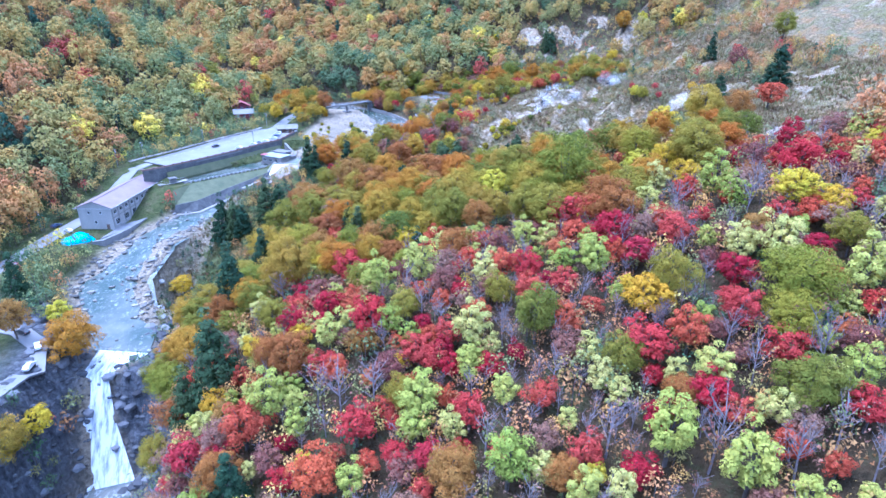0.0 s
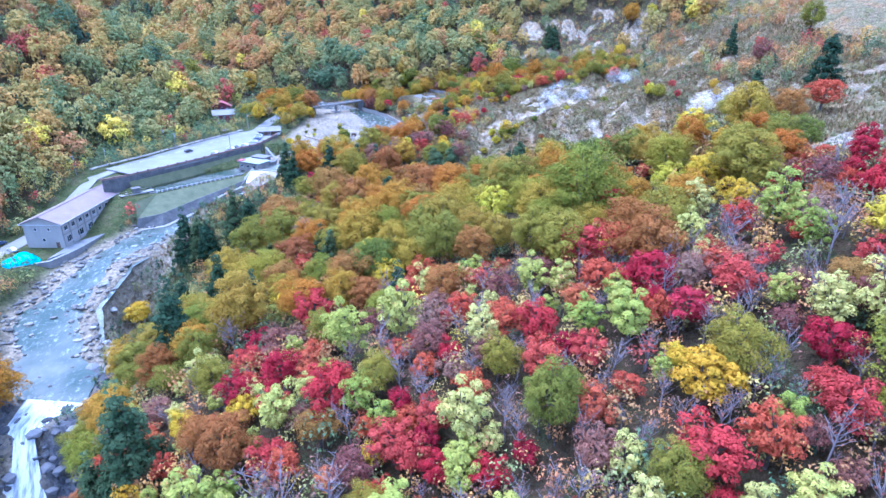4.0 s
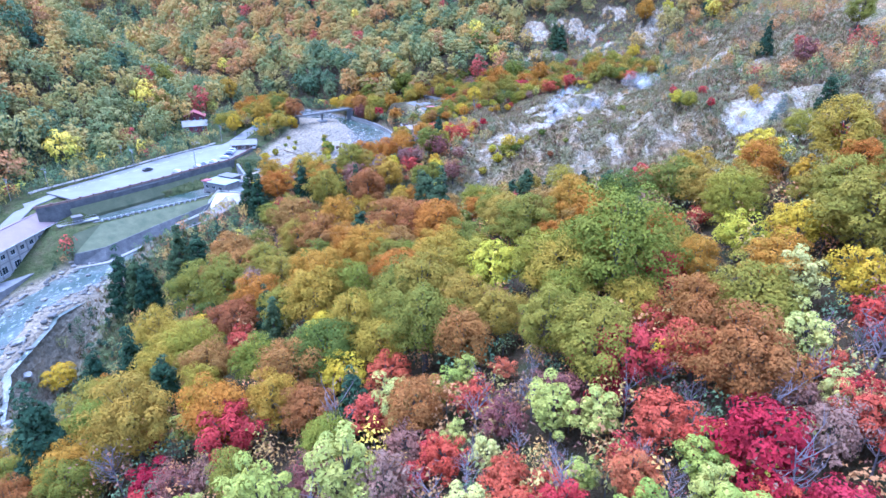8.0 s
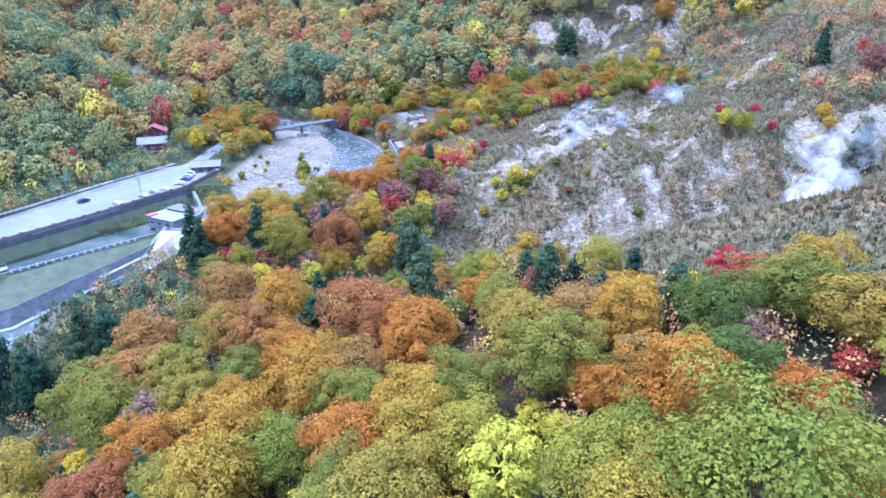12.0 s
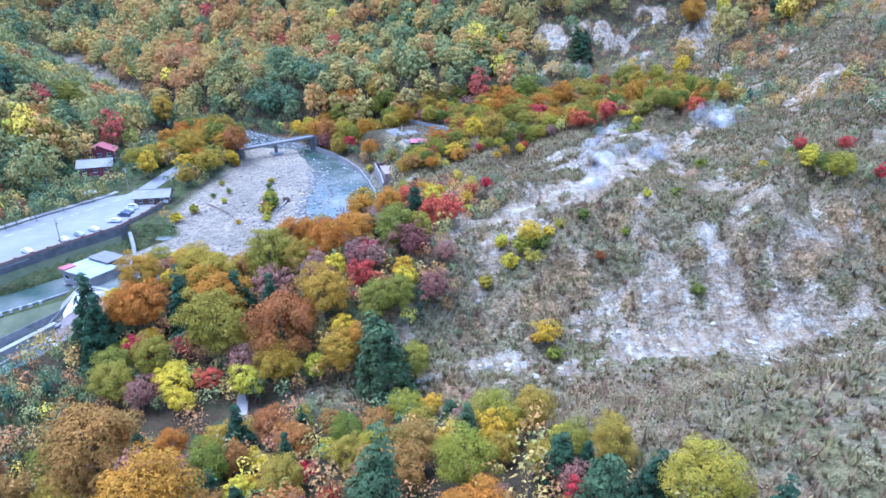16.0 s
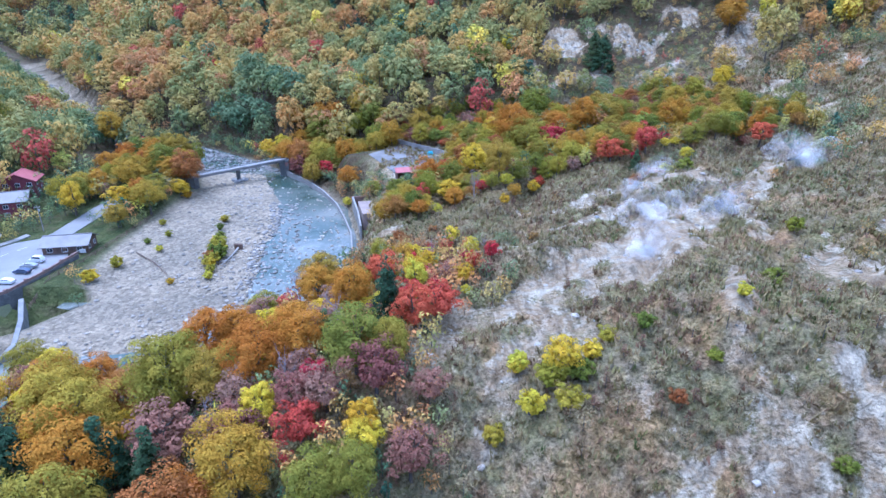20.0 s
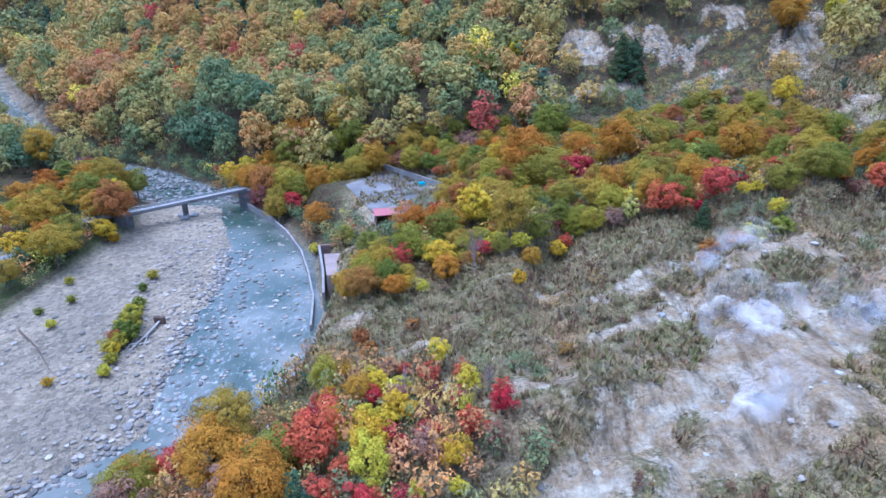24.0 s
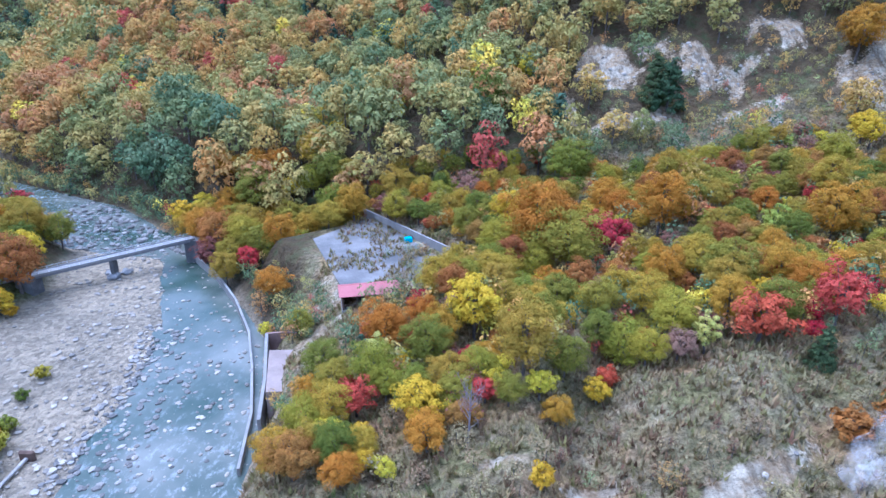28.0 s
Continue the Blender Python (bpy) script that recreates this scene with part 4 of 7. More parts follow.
hero("pale_birch", 41.1, 73.1, 1.19)
hero("maple", 31.4, 77.2, 1.22)
hero("maple", 42.6, 70.7, 0.68)
hero("maple", 24.3, 67.5, 1.18)
hero("maple", -5.8, 89.1, 1.12)
hero("maple", -36.5, 113.6, 1.16)
hero("rust_oak", 32.3, 69.1, 1.14)
hero("rust_oak", -1.2, 78.3, 0.89)
hero("maple", 5.9, 79.1, 0.86)
hero("rust_oak", -39.5, 104.5, 1.00)
hero("beech", 26.1, 95.3, 1.40)
hero("oak", 20.0, 79.1, 1.17)
hero("beech", 17.8, 103.2, 0.88)
hero("beech", 19.5, 92.9, 0.80)
hero("orange_beech", -13.2, 131.4, 1.17)
hero("orange_beech", -22.1, 115.0, 1.17)
hero("orange_beech", 27.0, 126.9, 1.00)
hero("oak", -5.5, 108.8, 0.96)
hero("oak", -41.6, 146.6, 1.12)
hero("oak", -49.3, 137.9, 1.23)
hero("oak", 15.4, 131.8, 1.04)
hero("orange_beech", 0.0, 136.8, 1.20)
hero("oak", 6.8, 122.0, 0.96)
hero("orange_beech", -25.3, 158.4, 1.16)
hero("fir", -89.6, 171.7, 1.33)
hero("fir", -76.1, 174.4, 1.45)
hero("fir", -60.3, 90.3, 1.87)
hero("oak", -44.3, 88.6, 1.26)
hero("golden_tree", 52.9, 82.6, 1.16)
hero("wine_tree", -40.9, 136.9, 1.14)
hero("fir", -19.0, 155.6, 1.10)
hero("oak", -29.6, 117.8, 0.90)
hero("rust_oak", -56.8, 173.9, 0.8)
hero("beech", 28.0, 89.5, 0.78)
hero("beech", 20.3, 98.4, 1.09)
hero("oak", 16.8, 121.9, 1.15)
hero("oak", -1.4, 105.7, 1.12)
hero("orange_beech", -22.2, 120.6, 1.27)
hero("rust_oak", -8.4, 133.8, 1.13)
hero("golden_tree", 12.3, 114.7, 0.57)
hero("golden_tree", 17.3, 114.5, 0.68)
hero("rust_oak", 8.8, 130.6, 0.54)
hero("orange_beech", 27.5, 111.1, 1.03)
hero("rust_oak", -2.4, 141.9, 1.10)
hero("oak", -27.9, 141.4, 0.94)
hero("oak", -34.8, 137.3, 0.94)
hero("oak", -62.9, 154.3, 1.45)
hero("rust_oak", -66.2, 180.5, 0.7)
hero("oak", 49.2, 117.8, 0.97)
hero("oak", 46.3, 125.9, 1.03)
hero("wine_tree", 38.8, 120.8, 0.92)
hero("fir", -20.5, 150.0, 0.78)
hero("fir", -94.6, 172.3, 1.60)
hero("fir", -3.0, 195.8, 1.84)
hero("rust_oak", 1.0, 160.2, 0.82)
hero("oak", 13.2, 142.5, 0.95)
hero("orange_beech", 9.8, 151.9, 0.73)
hero("fir", -67.6, 216.6, 1.41)
hero("golden_tree", 3.6, 117.9, 0.83)
hero("oak", -9.2, 120.7, 0.81)
hero("beech", 37.2, 125.1, 0.88)
hero("rust_oak", 29.1, 137.5, 0.57)
hero("golden_tree", 61.7, 126.6, 1.45)
hero("maple", 47.2, 115.3, 0.68)
hero("oak", 53.7, 115.6, 0.89)
hero("fir", 0.2, 153.0, 1.45)
hero("fir", 21.0, 148.8, 1.04)
hero("fir", 10.1, 167.4, 0.79)
hero("fir", 33.6, 144.7, 0.68)
hero("fir", 35.1, 132.3, 0.89)
hero("fir", -23.7, 179.3, 0.85)
hero("fir", 26.4, 151.8, 0.66)
hero("fir", 19.2, 156.9, 0.70)
hero("rust_oak", -56.3, 165.2, 1.45)
hero("rust_oak", -40.5, 171.9, 1.41)
hero("wine_tree", -29.3, 166.1, 1.45)
hero("rust_oak", 23.1, 132.5, 1.09)
hero("golden_tree", 32.8, 137.6, 0.82)
hero("orange_beech", 3.6, 140.6, 0.76)
hero("golden_tree", 13.5, 167.1, 0.80)
hero("golden_tree", -19.0, 166.4, 0.63)
hero("golden_tree", -9.2, 157.9, 0.56)
hero("maple", 43.6, 136.7, 0.99)
hero("oak", -36.2, 156.1, 1.00)
hero("orange_beech", 29.8, 142.4, 0.51)
hero("rust_oak", 18.3, 150.1, 0.44)
hero("oak", -13.0, 164.3, 0.61)
hero("maple", -11.1, 167.5, 0.62)
hero("orange_beech", -42.4, 222.1, 1.30)
hero("oak", -39.0, 210.7, 1.34)
hero("rust_oak", -23.6, 206.8, 1.45)
hero("wine_tree", -31.5, 224.4, 1.45)
hero("golden_tree", -58.8, 213.3, 0.73)
hero("golden_tree", -55.0, 215.9, 0.73)
hero("golden_tree", -43.6, 200.2, 1.09)
hero("golden_tree", -29.4, 198.1, 1.04)
hero("golden_tree", -13.6, 211.7, 0.96)
hero("golden_tree", -1.3, 217.8, 0.89)
hero("golden_tree", 26.9, 207.0, 0.85)
hero("oak", -6.3, 213.1, 0.81)
hero("orange_beech", -14.7, 239.4, 0.96)
hero("golden_tree", -23.3, 251.9, 1.13)
hero("golden_tree", 25.5, 226.9, 0.85)
hero("wine_tree", -0.3, 225.9, 1.16)
hero("wine_tree", -7.3, 225.4, 0.97)
hero("maple", 8.3, 247.6, 0.80)
hero("wine_tree", -19.7, 222.7, 1.18)
hero("oak", -27.9, 234.5, 0.90)
hero("maple", -48.0, 213.5, 0.83)
hero("golden_tree", 19.6, 229.3, 0.39)
hero("golden_tree", -1.6, 220.7, 0.83)
hero("golden_tree", -45.8, 203.6, 1.05)
hero("oak", -2.2, 213.5, 0.71)
hero("orange_beech", -16.9, 245.5, 0.83)
hero("golden_tree", -22.2, 244.3, 0.82)
hero("orange_beech", -44.8, 227.7, 1.25)
hero("orange_beech", -63.2, 221.5, 0.84)
hero("fir", -30.3, 219.0, 0.99)
hero("wine_tree", -21.5, 230.2, 1.01)
hero("wine_tree", -12.4, 226.5, 0.96)
hero("wine_tree", -11.4, 244.9, 1.09)
hero("maple", -4.4, 239.2, 0.84)
hero("maple", -9.3, 229.3, 0.70)
hero("oak", 1.2, 230.3, 0.67)
hero("wine_tree", 4.9, 217.1, 1.03)
hero("beech", 90.7, 233.4, 0.49)
hero("golden_tree", 88.5, 237.2, 0.64)
hero("maple", 88.1, 241.0, 0.55)
hero("golden_tree", 73.3, 309.7, 0.54)
hero("maple", 93.9, 313.3, 1.12)
hero("maple", 8.1, 243.7, 1.27)
hero("golden_tree", 4.0, 254.2, 0.83)
hero("orange_beech", 31.2, 360.2, 1.39)
hero("golden_tree", 18.4, 331.0, 1.45)
hero("maple", 47.6, 361.6, 1.45)
hero("oak", 37.5, 354.2, 1.37)
hero("golden_tree", 2.3, 205.3, 0.61)
hero("fir", 61.0, 312.3, 0.55)
hero("golden_tree", 3.6, 257.8, 0.81)
hero("orange_beech", -16.3, 261.2, 0.96)
hero("oak", -6.8, 258.7, 0.75)
hero("beech", 1.0, 233.3, 0.52)
hero("oak", -34.1, 234.6, 1.28)
hero("orange_beech", -52.4, 234.4, 1.08)
hero("wine_tree", -12.9, 233.7, 0.88)
hero("maple", -7.3, 247.7, 0.68)
hero("maple", -11.9, 219.1, 0.41)
hero("maple", 3.6, 248.4, 0.82)
hero("wine_tree", 7.2, 225.1, 0.77)
hero("bare_tree", -8.5, 243.9, 1.07)
hero("bare_tree", -25.0, 225.2, 1.20)
hero("wine_tree", -53.0, 397.3, 1.45)
hero("maple", -40.3, 391.0, 1.24)
hero("golden_tree", -75.1, 427.7, 1.45)
hero("orange_beech", -28.3, 371.9, 0.82)
hero("oak", -49.1, 429.7, 1.45)
hero("golden_shrub", -88.6, 366.4, 1.3)
hero("orange_beech", 3.8, 329.8, 0.80)
hero("oak", 24.2, 314.8, 0.88)
hero("golden_tree", 10.4, 310.8, 1.14)
hero("pale_birch", 3.2, 324.0, 0.85)
hero("maple", 1.8, 314.0, 0.93)
hero("maple", -4.7, 314.9, 0.83)
hero("golden_tree", -0.9, 308.6, 0.70)
hero("bare_tree", 16.8, 305.7, 1.08)
hero("orange_beech", 27.7, 308.5, 0.40)
hero("maple", 8.7, 339.2, 0.84)
hero("golden_tree", 34.1, 313.6, 0.60)
hero("pale_birch", 48.4, 316.4, 0.7)
hero("maple", 55.2, 316.7, 1.23)
hero("maple", 65.0, 317.1, 1.20)
hero("golden_tree", 69.9, 316.8, 0.48)
hero("maple", 74.0, 344.4, 0.82)
hero("golden_tree", 27.9, 380.8, 1.37)
hero("golden_tree", 38.2, 386.6, 1.30)
hero("maple", 45.9, 370.5, 1.09)
hero("orange_beech", 56.2, 359.7, 1.06)
hero("golden_tree", 59.8, 388.6, 0.78)
hero("beech", 47.3, 407.3, 1.14)
hero("beech", 24.9, 440.0, 1.33)
hero("golden_tree", 37.9, 468.6, 1.45)
hero("golden_tree", 13.3, 473.2, 1.28)
hero("golden_tree", 124.6, 406.0, 1.22)
hero("fir", 77.3, 436.7, 1.37)
hero("oak", 11.3, 323.8, 0.75)
hero("orange_beech", 12.5, 343.6, 0.80)
hero("beech", 18.7, 319.2, 0.57)
hero("maple", 19.1, 312.1, 0.63)
hero("oak", 29.8, 315.6, 0.53)
hero("orange_beech", 25.3, 349.1, 0.73)
hero("oak", 58.7, 334.4, 0.88)
hero("orange_beech", 57.1, 343.4, 0.84)
hero("pale_birch", 73.7, 350.3, 0.94)
hero("orange_beech", 84.1, 349.7, 0.97)
hero("wine_tree", 19.2, 411.7, 1.38)
hero("oak", -2.9, 416.8, 1.01)
hero("oak", -25.0, 431.9, 1.30)
hero("orange_beech", -31.9, 438.3, 1.35)
hero("golden_tree", -5.3, 443.1, 1.19)
hero("rust_oak", -0.1, 486.1, 1.43)
hero("golden_tree", -29.3, 469.4, 1.36)
hero("golden_tree", -38.6, 432.1, 1.19)
hero("maple", -142.6, 444.3, 1.28)
hero("golden_tree", -96.5, 385.0, 1.45)
hero("oak", -45.6, 387.6, 0.78)
hero("oak", -16.0, 350.8, 0.58)
hero("golden_tree", -27.4, 362.4, 0.58)
hero("orange_beech", 4.0, 304.5, 0.42)
hero("golden_tree", 4.4, 301.8, 0.47)
hero("orange_beech", 2.2, 300.0, 0.47)
hero("golden_tree", 7.2, 300.9, 0.46)
hero("orange_beech", -112.2, 97.4, 1.45)
hero("golden_tree", -126.7, 112.8, 1.40)
hero("golden_tree", -112.1, 76.0, 1.45)
hero("rust_oak", -129.8, 98.8, 1.05)
hero("oak", -112.3, 65.9, 1.08)
hero("fir", -141.5, 117.7, 1.38)
hero("golden_tree", 87.7, 235.2, 0.73)
hero("beech", 88.4, 225.7, 0.55)
hero("maple", 99.7, 243.1, 0.55)
hero("maple", 95.6, 224.1, 0.5)
hero("golden_tree", 113.0, 231.1, 0.7)
hero("golden_tree", 107.6, 223.7, 0.6)
hero("fir", 114.6, 214.4, 1.11)
hero("golden_tree", 119.4, 395.3, 1.14)
hero("golden_tree", 173.1, 412.5, 1.38)
hero("golden_tree", 181.8, 413.1, 1.16)
hero("golden_tree", 151.5, 431.5, 1.45)
hero("orange_beech", 137.0, 435.5, 1.35)
hero("fir", 81.1, 433.0, 1.68)
hero("golden_tree", 40.8, 463.9, 1.45)
hero("golden_tree", 18.1, 469.7, 1.21)
hero("golden_tree", 136.9, 303.0, 0.57)
hero("fir", 145.7, 291.2, 1.18)
hero("maple", 158.0, 285.8, 0.88)
hero("golden_tree", 113.6, 227.3, 0.6)
hero("golden_tree", 74.1, 122.3, 0.79)
hero("maple", 80.0, 133.2, 0.68)
hero("fir", 90.7, 154.6, 0.82)
hero("fir", 105.5, 148.1, 1.37)
hero("oak", 183.3, 289.8, 1.33)
hero("rust_oak", 80.3, 119.1, 0.88)
hero("maple", 91.6, 125.3, 1.45)
hero("beech", 76.4, 139.9, 0.56)
hero("wine_tree", 147.9, 263.4, 1.45)
hero("orange_beech", -59.0, 219.6, 1.21)
hero("fir", -37.1, 222.1, 1.20)
hero("maple", 4.7, 240.2, 1.13)
hero("maple", -3.3, 258.8, 1.29)
hero("oak", 1.7, 200.6, 0.72)
hero("golden_tree", -118.0, 344.9, 1.45)
hero("pale_birch", -143.6, 381.7, 1.45)
hero("orange_beech", -106.6, 363.3, 1.31)
hero("golden_tree", -104.3, 348.6, 1.40)
hero("orange_beech", -93.3, 347.2, 1.12)
hero("rust_oak", -91.0, 374.0, 1.45)
hero("oak", -159.6, 351.2, 1.45)
hero("rust_oak", -170.1, 358.5, 1.45)
hero("oak", -177.1, 395.2, 1.45)
hero("golden_tree", -69.6, 433.2, 1.45)
hero("maple", -38.5, 407.5, 1.17)
hero("rust_oak", -52.5, 402.0, 1.35)
hero("oak", -46.0, 409.0, 1.2)
hero("orange_beech", -96.0, 372.0, 1.0)
hero("oak", -101.0, 380.0, 1.1)
hero("golden_tree", -90.5, 366.0, 1.15)
hero("oak", -200.6, 463.9, 1.45)
hero("orange_beech", -147.6, 427.9, 1.45)

grove(-70, -12, 92, 100, 3.6, {"maple": 17, "scarlet_maple": 15, "pale_birch": 13, "bare_tree": 36, "oak": 3, "rust_oak": 6, "golden_tree": 2, "wine_tree": 16, "beech": 1}, (0.6, 1.0), red_slope)
grove(-80, 70, 100, 190, 6.2, {"beech": 26, "oak": 26, "orange_beech": 26, "rust_oak": 10, "golden_tree": 4, "wine_tree": 5, "fir": 2, "maple": 2}, (0.65, 1.15), green_slope)
grove(-80, 136, 60, 190, 4.6, {"beech": 16, "oak": 16, "orange_beech": 12, "rust_oak": 16, "golden_tree": 8, "wine_tree": 12, "fir": 26, "maple": 4}, (0.36, 0.66), rim_slope)


def riverside(x, y):
    return x < np.interp(y, [198, 216, 240, 250, 258, 275, 285], [-20, 9, 4, -3, -10, -20, -30]) and x > np.interp(y, [198, 215, 232, 244], [-56, -66, -72, -80]) and off_river(np.array([x]), np.array([y]), 4.0)[0]


def yard_wood(x, y):
    low = np.interp(x, [-12, 5, 22, 49, 70, 104, 150], [304, 300, 308, 317, 315, 317, 330])
    yard = max(abs((x + 4) * 0.79 + (y - 384) * 0.61 + 3) - 13.5, abs((y - 384) * 0.79 - (x + 4) * 0.61 - 1) - 21)
    shed = -22 < x < 0 and 329 < y < 372 or x < 10 and 338 < y < 372
    return y > low and yard > 4 and not shed and off_river(np.array([x]), np.array([y]), 6.0)[0] and x > -8 - 0.45 * (y - 352) * (y > 352) and y < np.interp(x, [40, 60], [425, 409])


def thicket(x, y):
    """Small yellow and red trees where the riverside wood runs out into the slope."""
    return np.interp(y, [246, 258, 276], [-4, -10, -6]) < x < np.interp(y, [246, 256, 266, 276], [6, 16, 22, 12]) and off_river(np.array([x]), np.array([y]), 5.0)[0]


def bridge_wood(x, y):
    yard = max(abs((x + 4) * 0.79 + (y - 384) * 0.61 + 3) - 13.5, abs((y - 384) * 0.79 - (x + 4) * 0.61 - 1) - 21)
    return yard > 2 and off_river(np.array([x]), np.array([y]), 3.0)[0] and y < 442 - 0.25 * (x + 60)


def west_bank(x, y):
    mid = np.interp(y, RIVER[::-1, 1], RIVER[::-1, 0])
    return x < mid and off_river(np.array([x]), np.array([y]), 2.0)[0]


grove(-80, 198, 25, 285, 6.0, {"rust_oak": 14, "orange_beech": 32, "oak": 18, "golden_tree": 14, "wine_tree": 9, "maple": 8, "fir": 5, "bare_tree": 5}, (0.68, 1.1), riverside)
grove(-14, 246, 24, 278, 2.9, {"golden_tree": 26, "maple": 15, "scarlet_maple": 9, "wine_tree": 16, "orange_beech": 6, "beech": 10, "pale_birch": 4, "bare_tree": 8}, (0.34, 0.62), thicket)
grove(-12, 298, 112, 425, 3.7, {"orange_beech": 16, "oak": 28, "rust_oak": 14, "golden_tree": 13, "wine_tree": 9, "maple": 7, "scarlet_maple": 5, "beech": 18, "pale_birch": 4}, (0.42, 0.72), yard_wood)
grove(-66, 396, 16, 446, 5.4, {"oak": 30, "orange_beech": 20, "beech": 20, "wine_tree": 10}, (0.7, 1.1), bridge_wood)
grove(-126, 335, -92, 432, 5.2, {"oak": 20, "orange_beech": 20, "golden_tree": 14, "beech": 16, "maple": 8, "wine_tree": 8}, (0.6, 1.0), lambda x, y: west_bank(x, y) and not (x < -100 and y < 352) and abs(x - np.interp(y, [325, 350, 372, 386], [-114, -112, -106, -92])) > 6)
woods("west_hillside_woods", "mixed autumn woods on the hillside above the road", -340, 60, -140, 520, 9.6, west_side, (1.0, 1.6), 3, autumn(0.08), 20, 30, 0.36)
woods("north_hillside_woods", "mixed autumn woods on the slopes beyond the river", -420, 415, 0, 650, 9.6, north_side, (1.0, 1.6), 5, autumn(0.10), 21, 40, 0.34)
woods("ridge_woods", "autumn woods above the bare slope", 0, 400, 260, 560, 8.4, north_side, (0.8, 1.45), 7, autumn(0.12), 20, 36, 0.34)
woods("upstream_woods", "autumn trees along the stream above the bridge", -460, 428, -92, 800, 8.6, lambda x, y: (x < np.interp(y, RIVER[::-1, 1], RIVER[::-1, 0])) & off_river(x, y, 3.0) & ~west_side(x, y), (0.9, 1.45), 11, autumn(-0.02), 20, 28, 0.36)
woods("landslip_scrub", "low brown scrub among the bare rock of the landslip", 45, 405, 165, 478, 3.6, lambda x, y: landslip(x, y) & (scar_at(x, y) < 0.35), (0.14, 0.36), 12, lambda x, y, rng: 0.5 + 0.17 * rng.normal(size=len(x)), 8, 9, 0.6)
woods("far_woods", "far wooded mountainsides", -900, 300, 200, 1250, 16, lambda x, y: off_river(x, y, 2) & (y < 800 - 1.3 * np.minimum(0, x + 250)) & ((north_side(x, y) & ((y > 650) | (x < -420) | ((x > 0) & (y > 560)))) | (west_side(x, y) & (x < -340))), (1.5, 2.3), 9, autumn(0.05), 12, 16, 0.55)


woods("slope_woods", "autumn woods along the rim of the near slope", 88, -40, 170, 84, 5.2, lambda x, y: x < wood_edge(y) + 6, (0.6, 0.95), 31, autumn(0.2, 0.4), 20, 16, 0.42)
woods("open_slope_trees", "scattered small trees and shrubs on the open slope", 30, 84, 260, 425, 6.6, lambda x, y: (x > np.where(y < 196, wood_edge(y) + 5, 96)) & (scar_at(x, y) < 0.3) & (rough(x, y, 34, 66) > np.where(x > 120, 0.55, 0.6)) & ((y < 140) | (y > 226)) & ((y > 226) | (rough(x, y, 20, 67) > 0.55)), (0.3, 0.75), 32, autumn(0.12, 0.45), 10, 11, 0.5)


def under(x, y):
    return (y < 192) & (x > -88) & (x < wood_edge(y)) & off_river(x, y, 2)


woods("undergrowth", "bushes and saplings under the near trees", -95, -30, 110, 192, 5.0, under, (0.3, 0.55), 21, autumn(0.2, 0.5), 6, 12, 0.46)


# ---- roads, walls and works along the river ----
def on_ground(points, lift, gap=4.0):
    """A finer line over the ground through (x, y) points."""
    out = []
    for (ax, ay), (bx, by) in zip(points, points[1:]):
        n = max(1, int(math.hypot(bx - ax, by - ay) / gap))
        for k in range(n):
            x, y = ax + (bx - ax) * k / n, ay + (by - ay) * k / n
            out.append((x, y, ground_z(x, y) + lift))
    x, y = points[-1]
    return out + [(x, y, ground_z(x, y) + lift)]


def carpet(name, points, width, lift, material, label, thick=0.35):
    return tagged(part(name, ribbon(on_ground(points, lift), width, thick), material), label, name.split("_")[0], kind="structure")


PAINT = surface("white_road_paint", (0.36, 0.36, 0.36), (0.5, 0.5, 0.49), 1, 8, 0.7, 0.1)
GRASS = surface("mown_grass", (0.062, 0.075, 0.034), (0.115, 0.12, 0.06), 0.25, 6, 0.95, 0.5, stain=0.4)
MASONRY = surface("dark_stone_wall", (0.065, 0.066, 0.066), (0.14, 0.138, 0.132), 0.5, 4, 0.9, 0.6, stain=0.5)
BROWN_STONE = surface("brown_wall", (0.14, 0.09, 0.075), (0.24, 0.15, 0.12), 0.6, 5, 0.9, 0.4)
PINK_ROOF = surface("faded_pink_roof", (0.17, 0.118, 0.115), (0.225, 0.162, 0.155), 0.2, 5, 0.6, 0.15, stain=0.2)
BEIGE = surface("beige_render", (0.28, 0.265, 0.24), (0.37, 0.35, 0.32), 0.25, 5, 0.9, 0.15, stain=0.3, stretch=(1, 1, 0.3))
GREY_ROOF = surface("grey_sheet_roof", (0.10, 0.095, 0.095), (0.16, 0.15, 0.15), 0.3, 6, 0.55, 0.15)
RED_ROOF = surface("weathered_red_roof", (0.26, 0.06, 0.06), (0.36, 0.10, 0.10), 0.4, 6, 0.6, 0.2)
RED_WALL = surface("dark_red_boards", (0.11, 0.02, 0.03), (0.18, 0.04, 0.05), 0.5, 6, 0.8, 0.2)
WOOD = surface("brown_timber", (0.07, 0.042, 0.03), (0.15, 0.095, 0.065), 0.8, 8, 0.85, 0.3)
STEEL = surface("galvanised_steel", (0.35, 0.36, 0.37), (0.5, 0.5, 0.51), 1, 8, 0.45, 0.1, 0.6)
BLUE = surface("cyan_tarpaulin", (0.0, 0.30, 0.46), (0.0, 0.42, 0.62), 0.25, 1.2, 0.45, 0.8, stain=0.25)
BLUE_ROOF = surface("pale_blue_roof", (0.22, 0.25, 0.265), (0.31, 0.335, 0.345), 0.2, 5, 0.6, 0.1)
TYRE = surface("black_rubber", (0.015, 0.015, 0.015), (0.03, 0.03, 0.03), 2, 20, 0.8, 0.1)


def pane_material():
    m, nt, p = bare("window_glass")
    p.inputs["Base Color"].default_value = (0.02, 0.028, 0.035, 1)
    p.inputs["Roughness"].default_value, p.inputs["IOR"].default_value = 0.08, 1.5
    return m


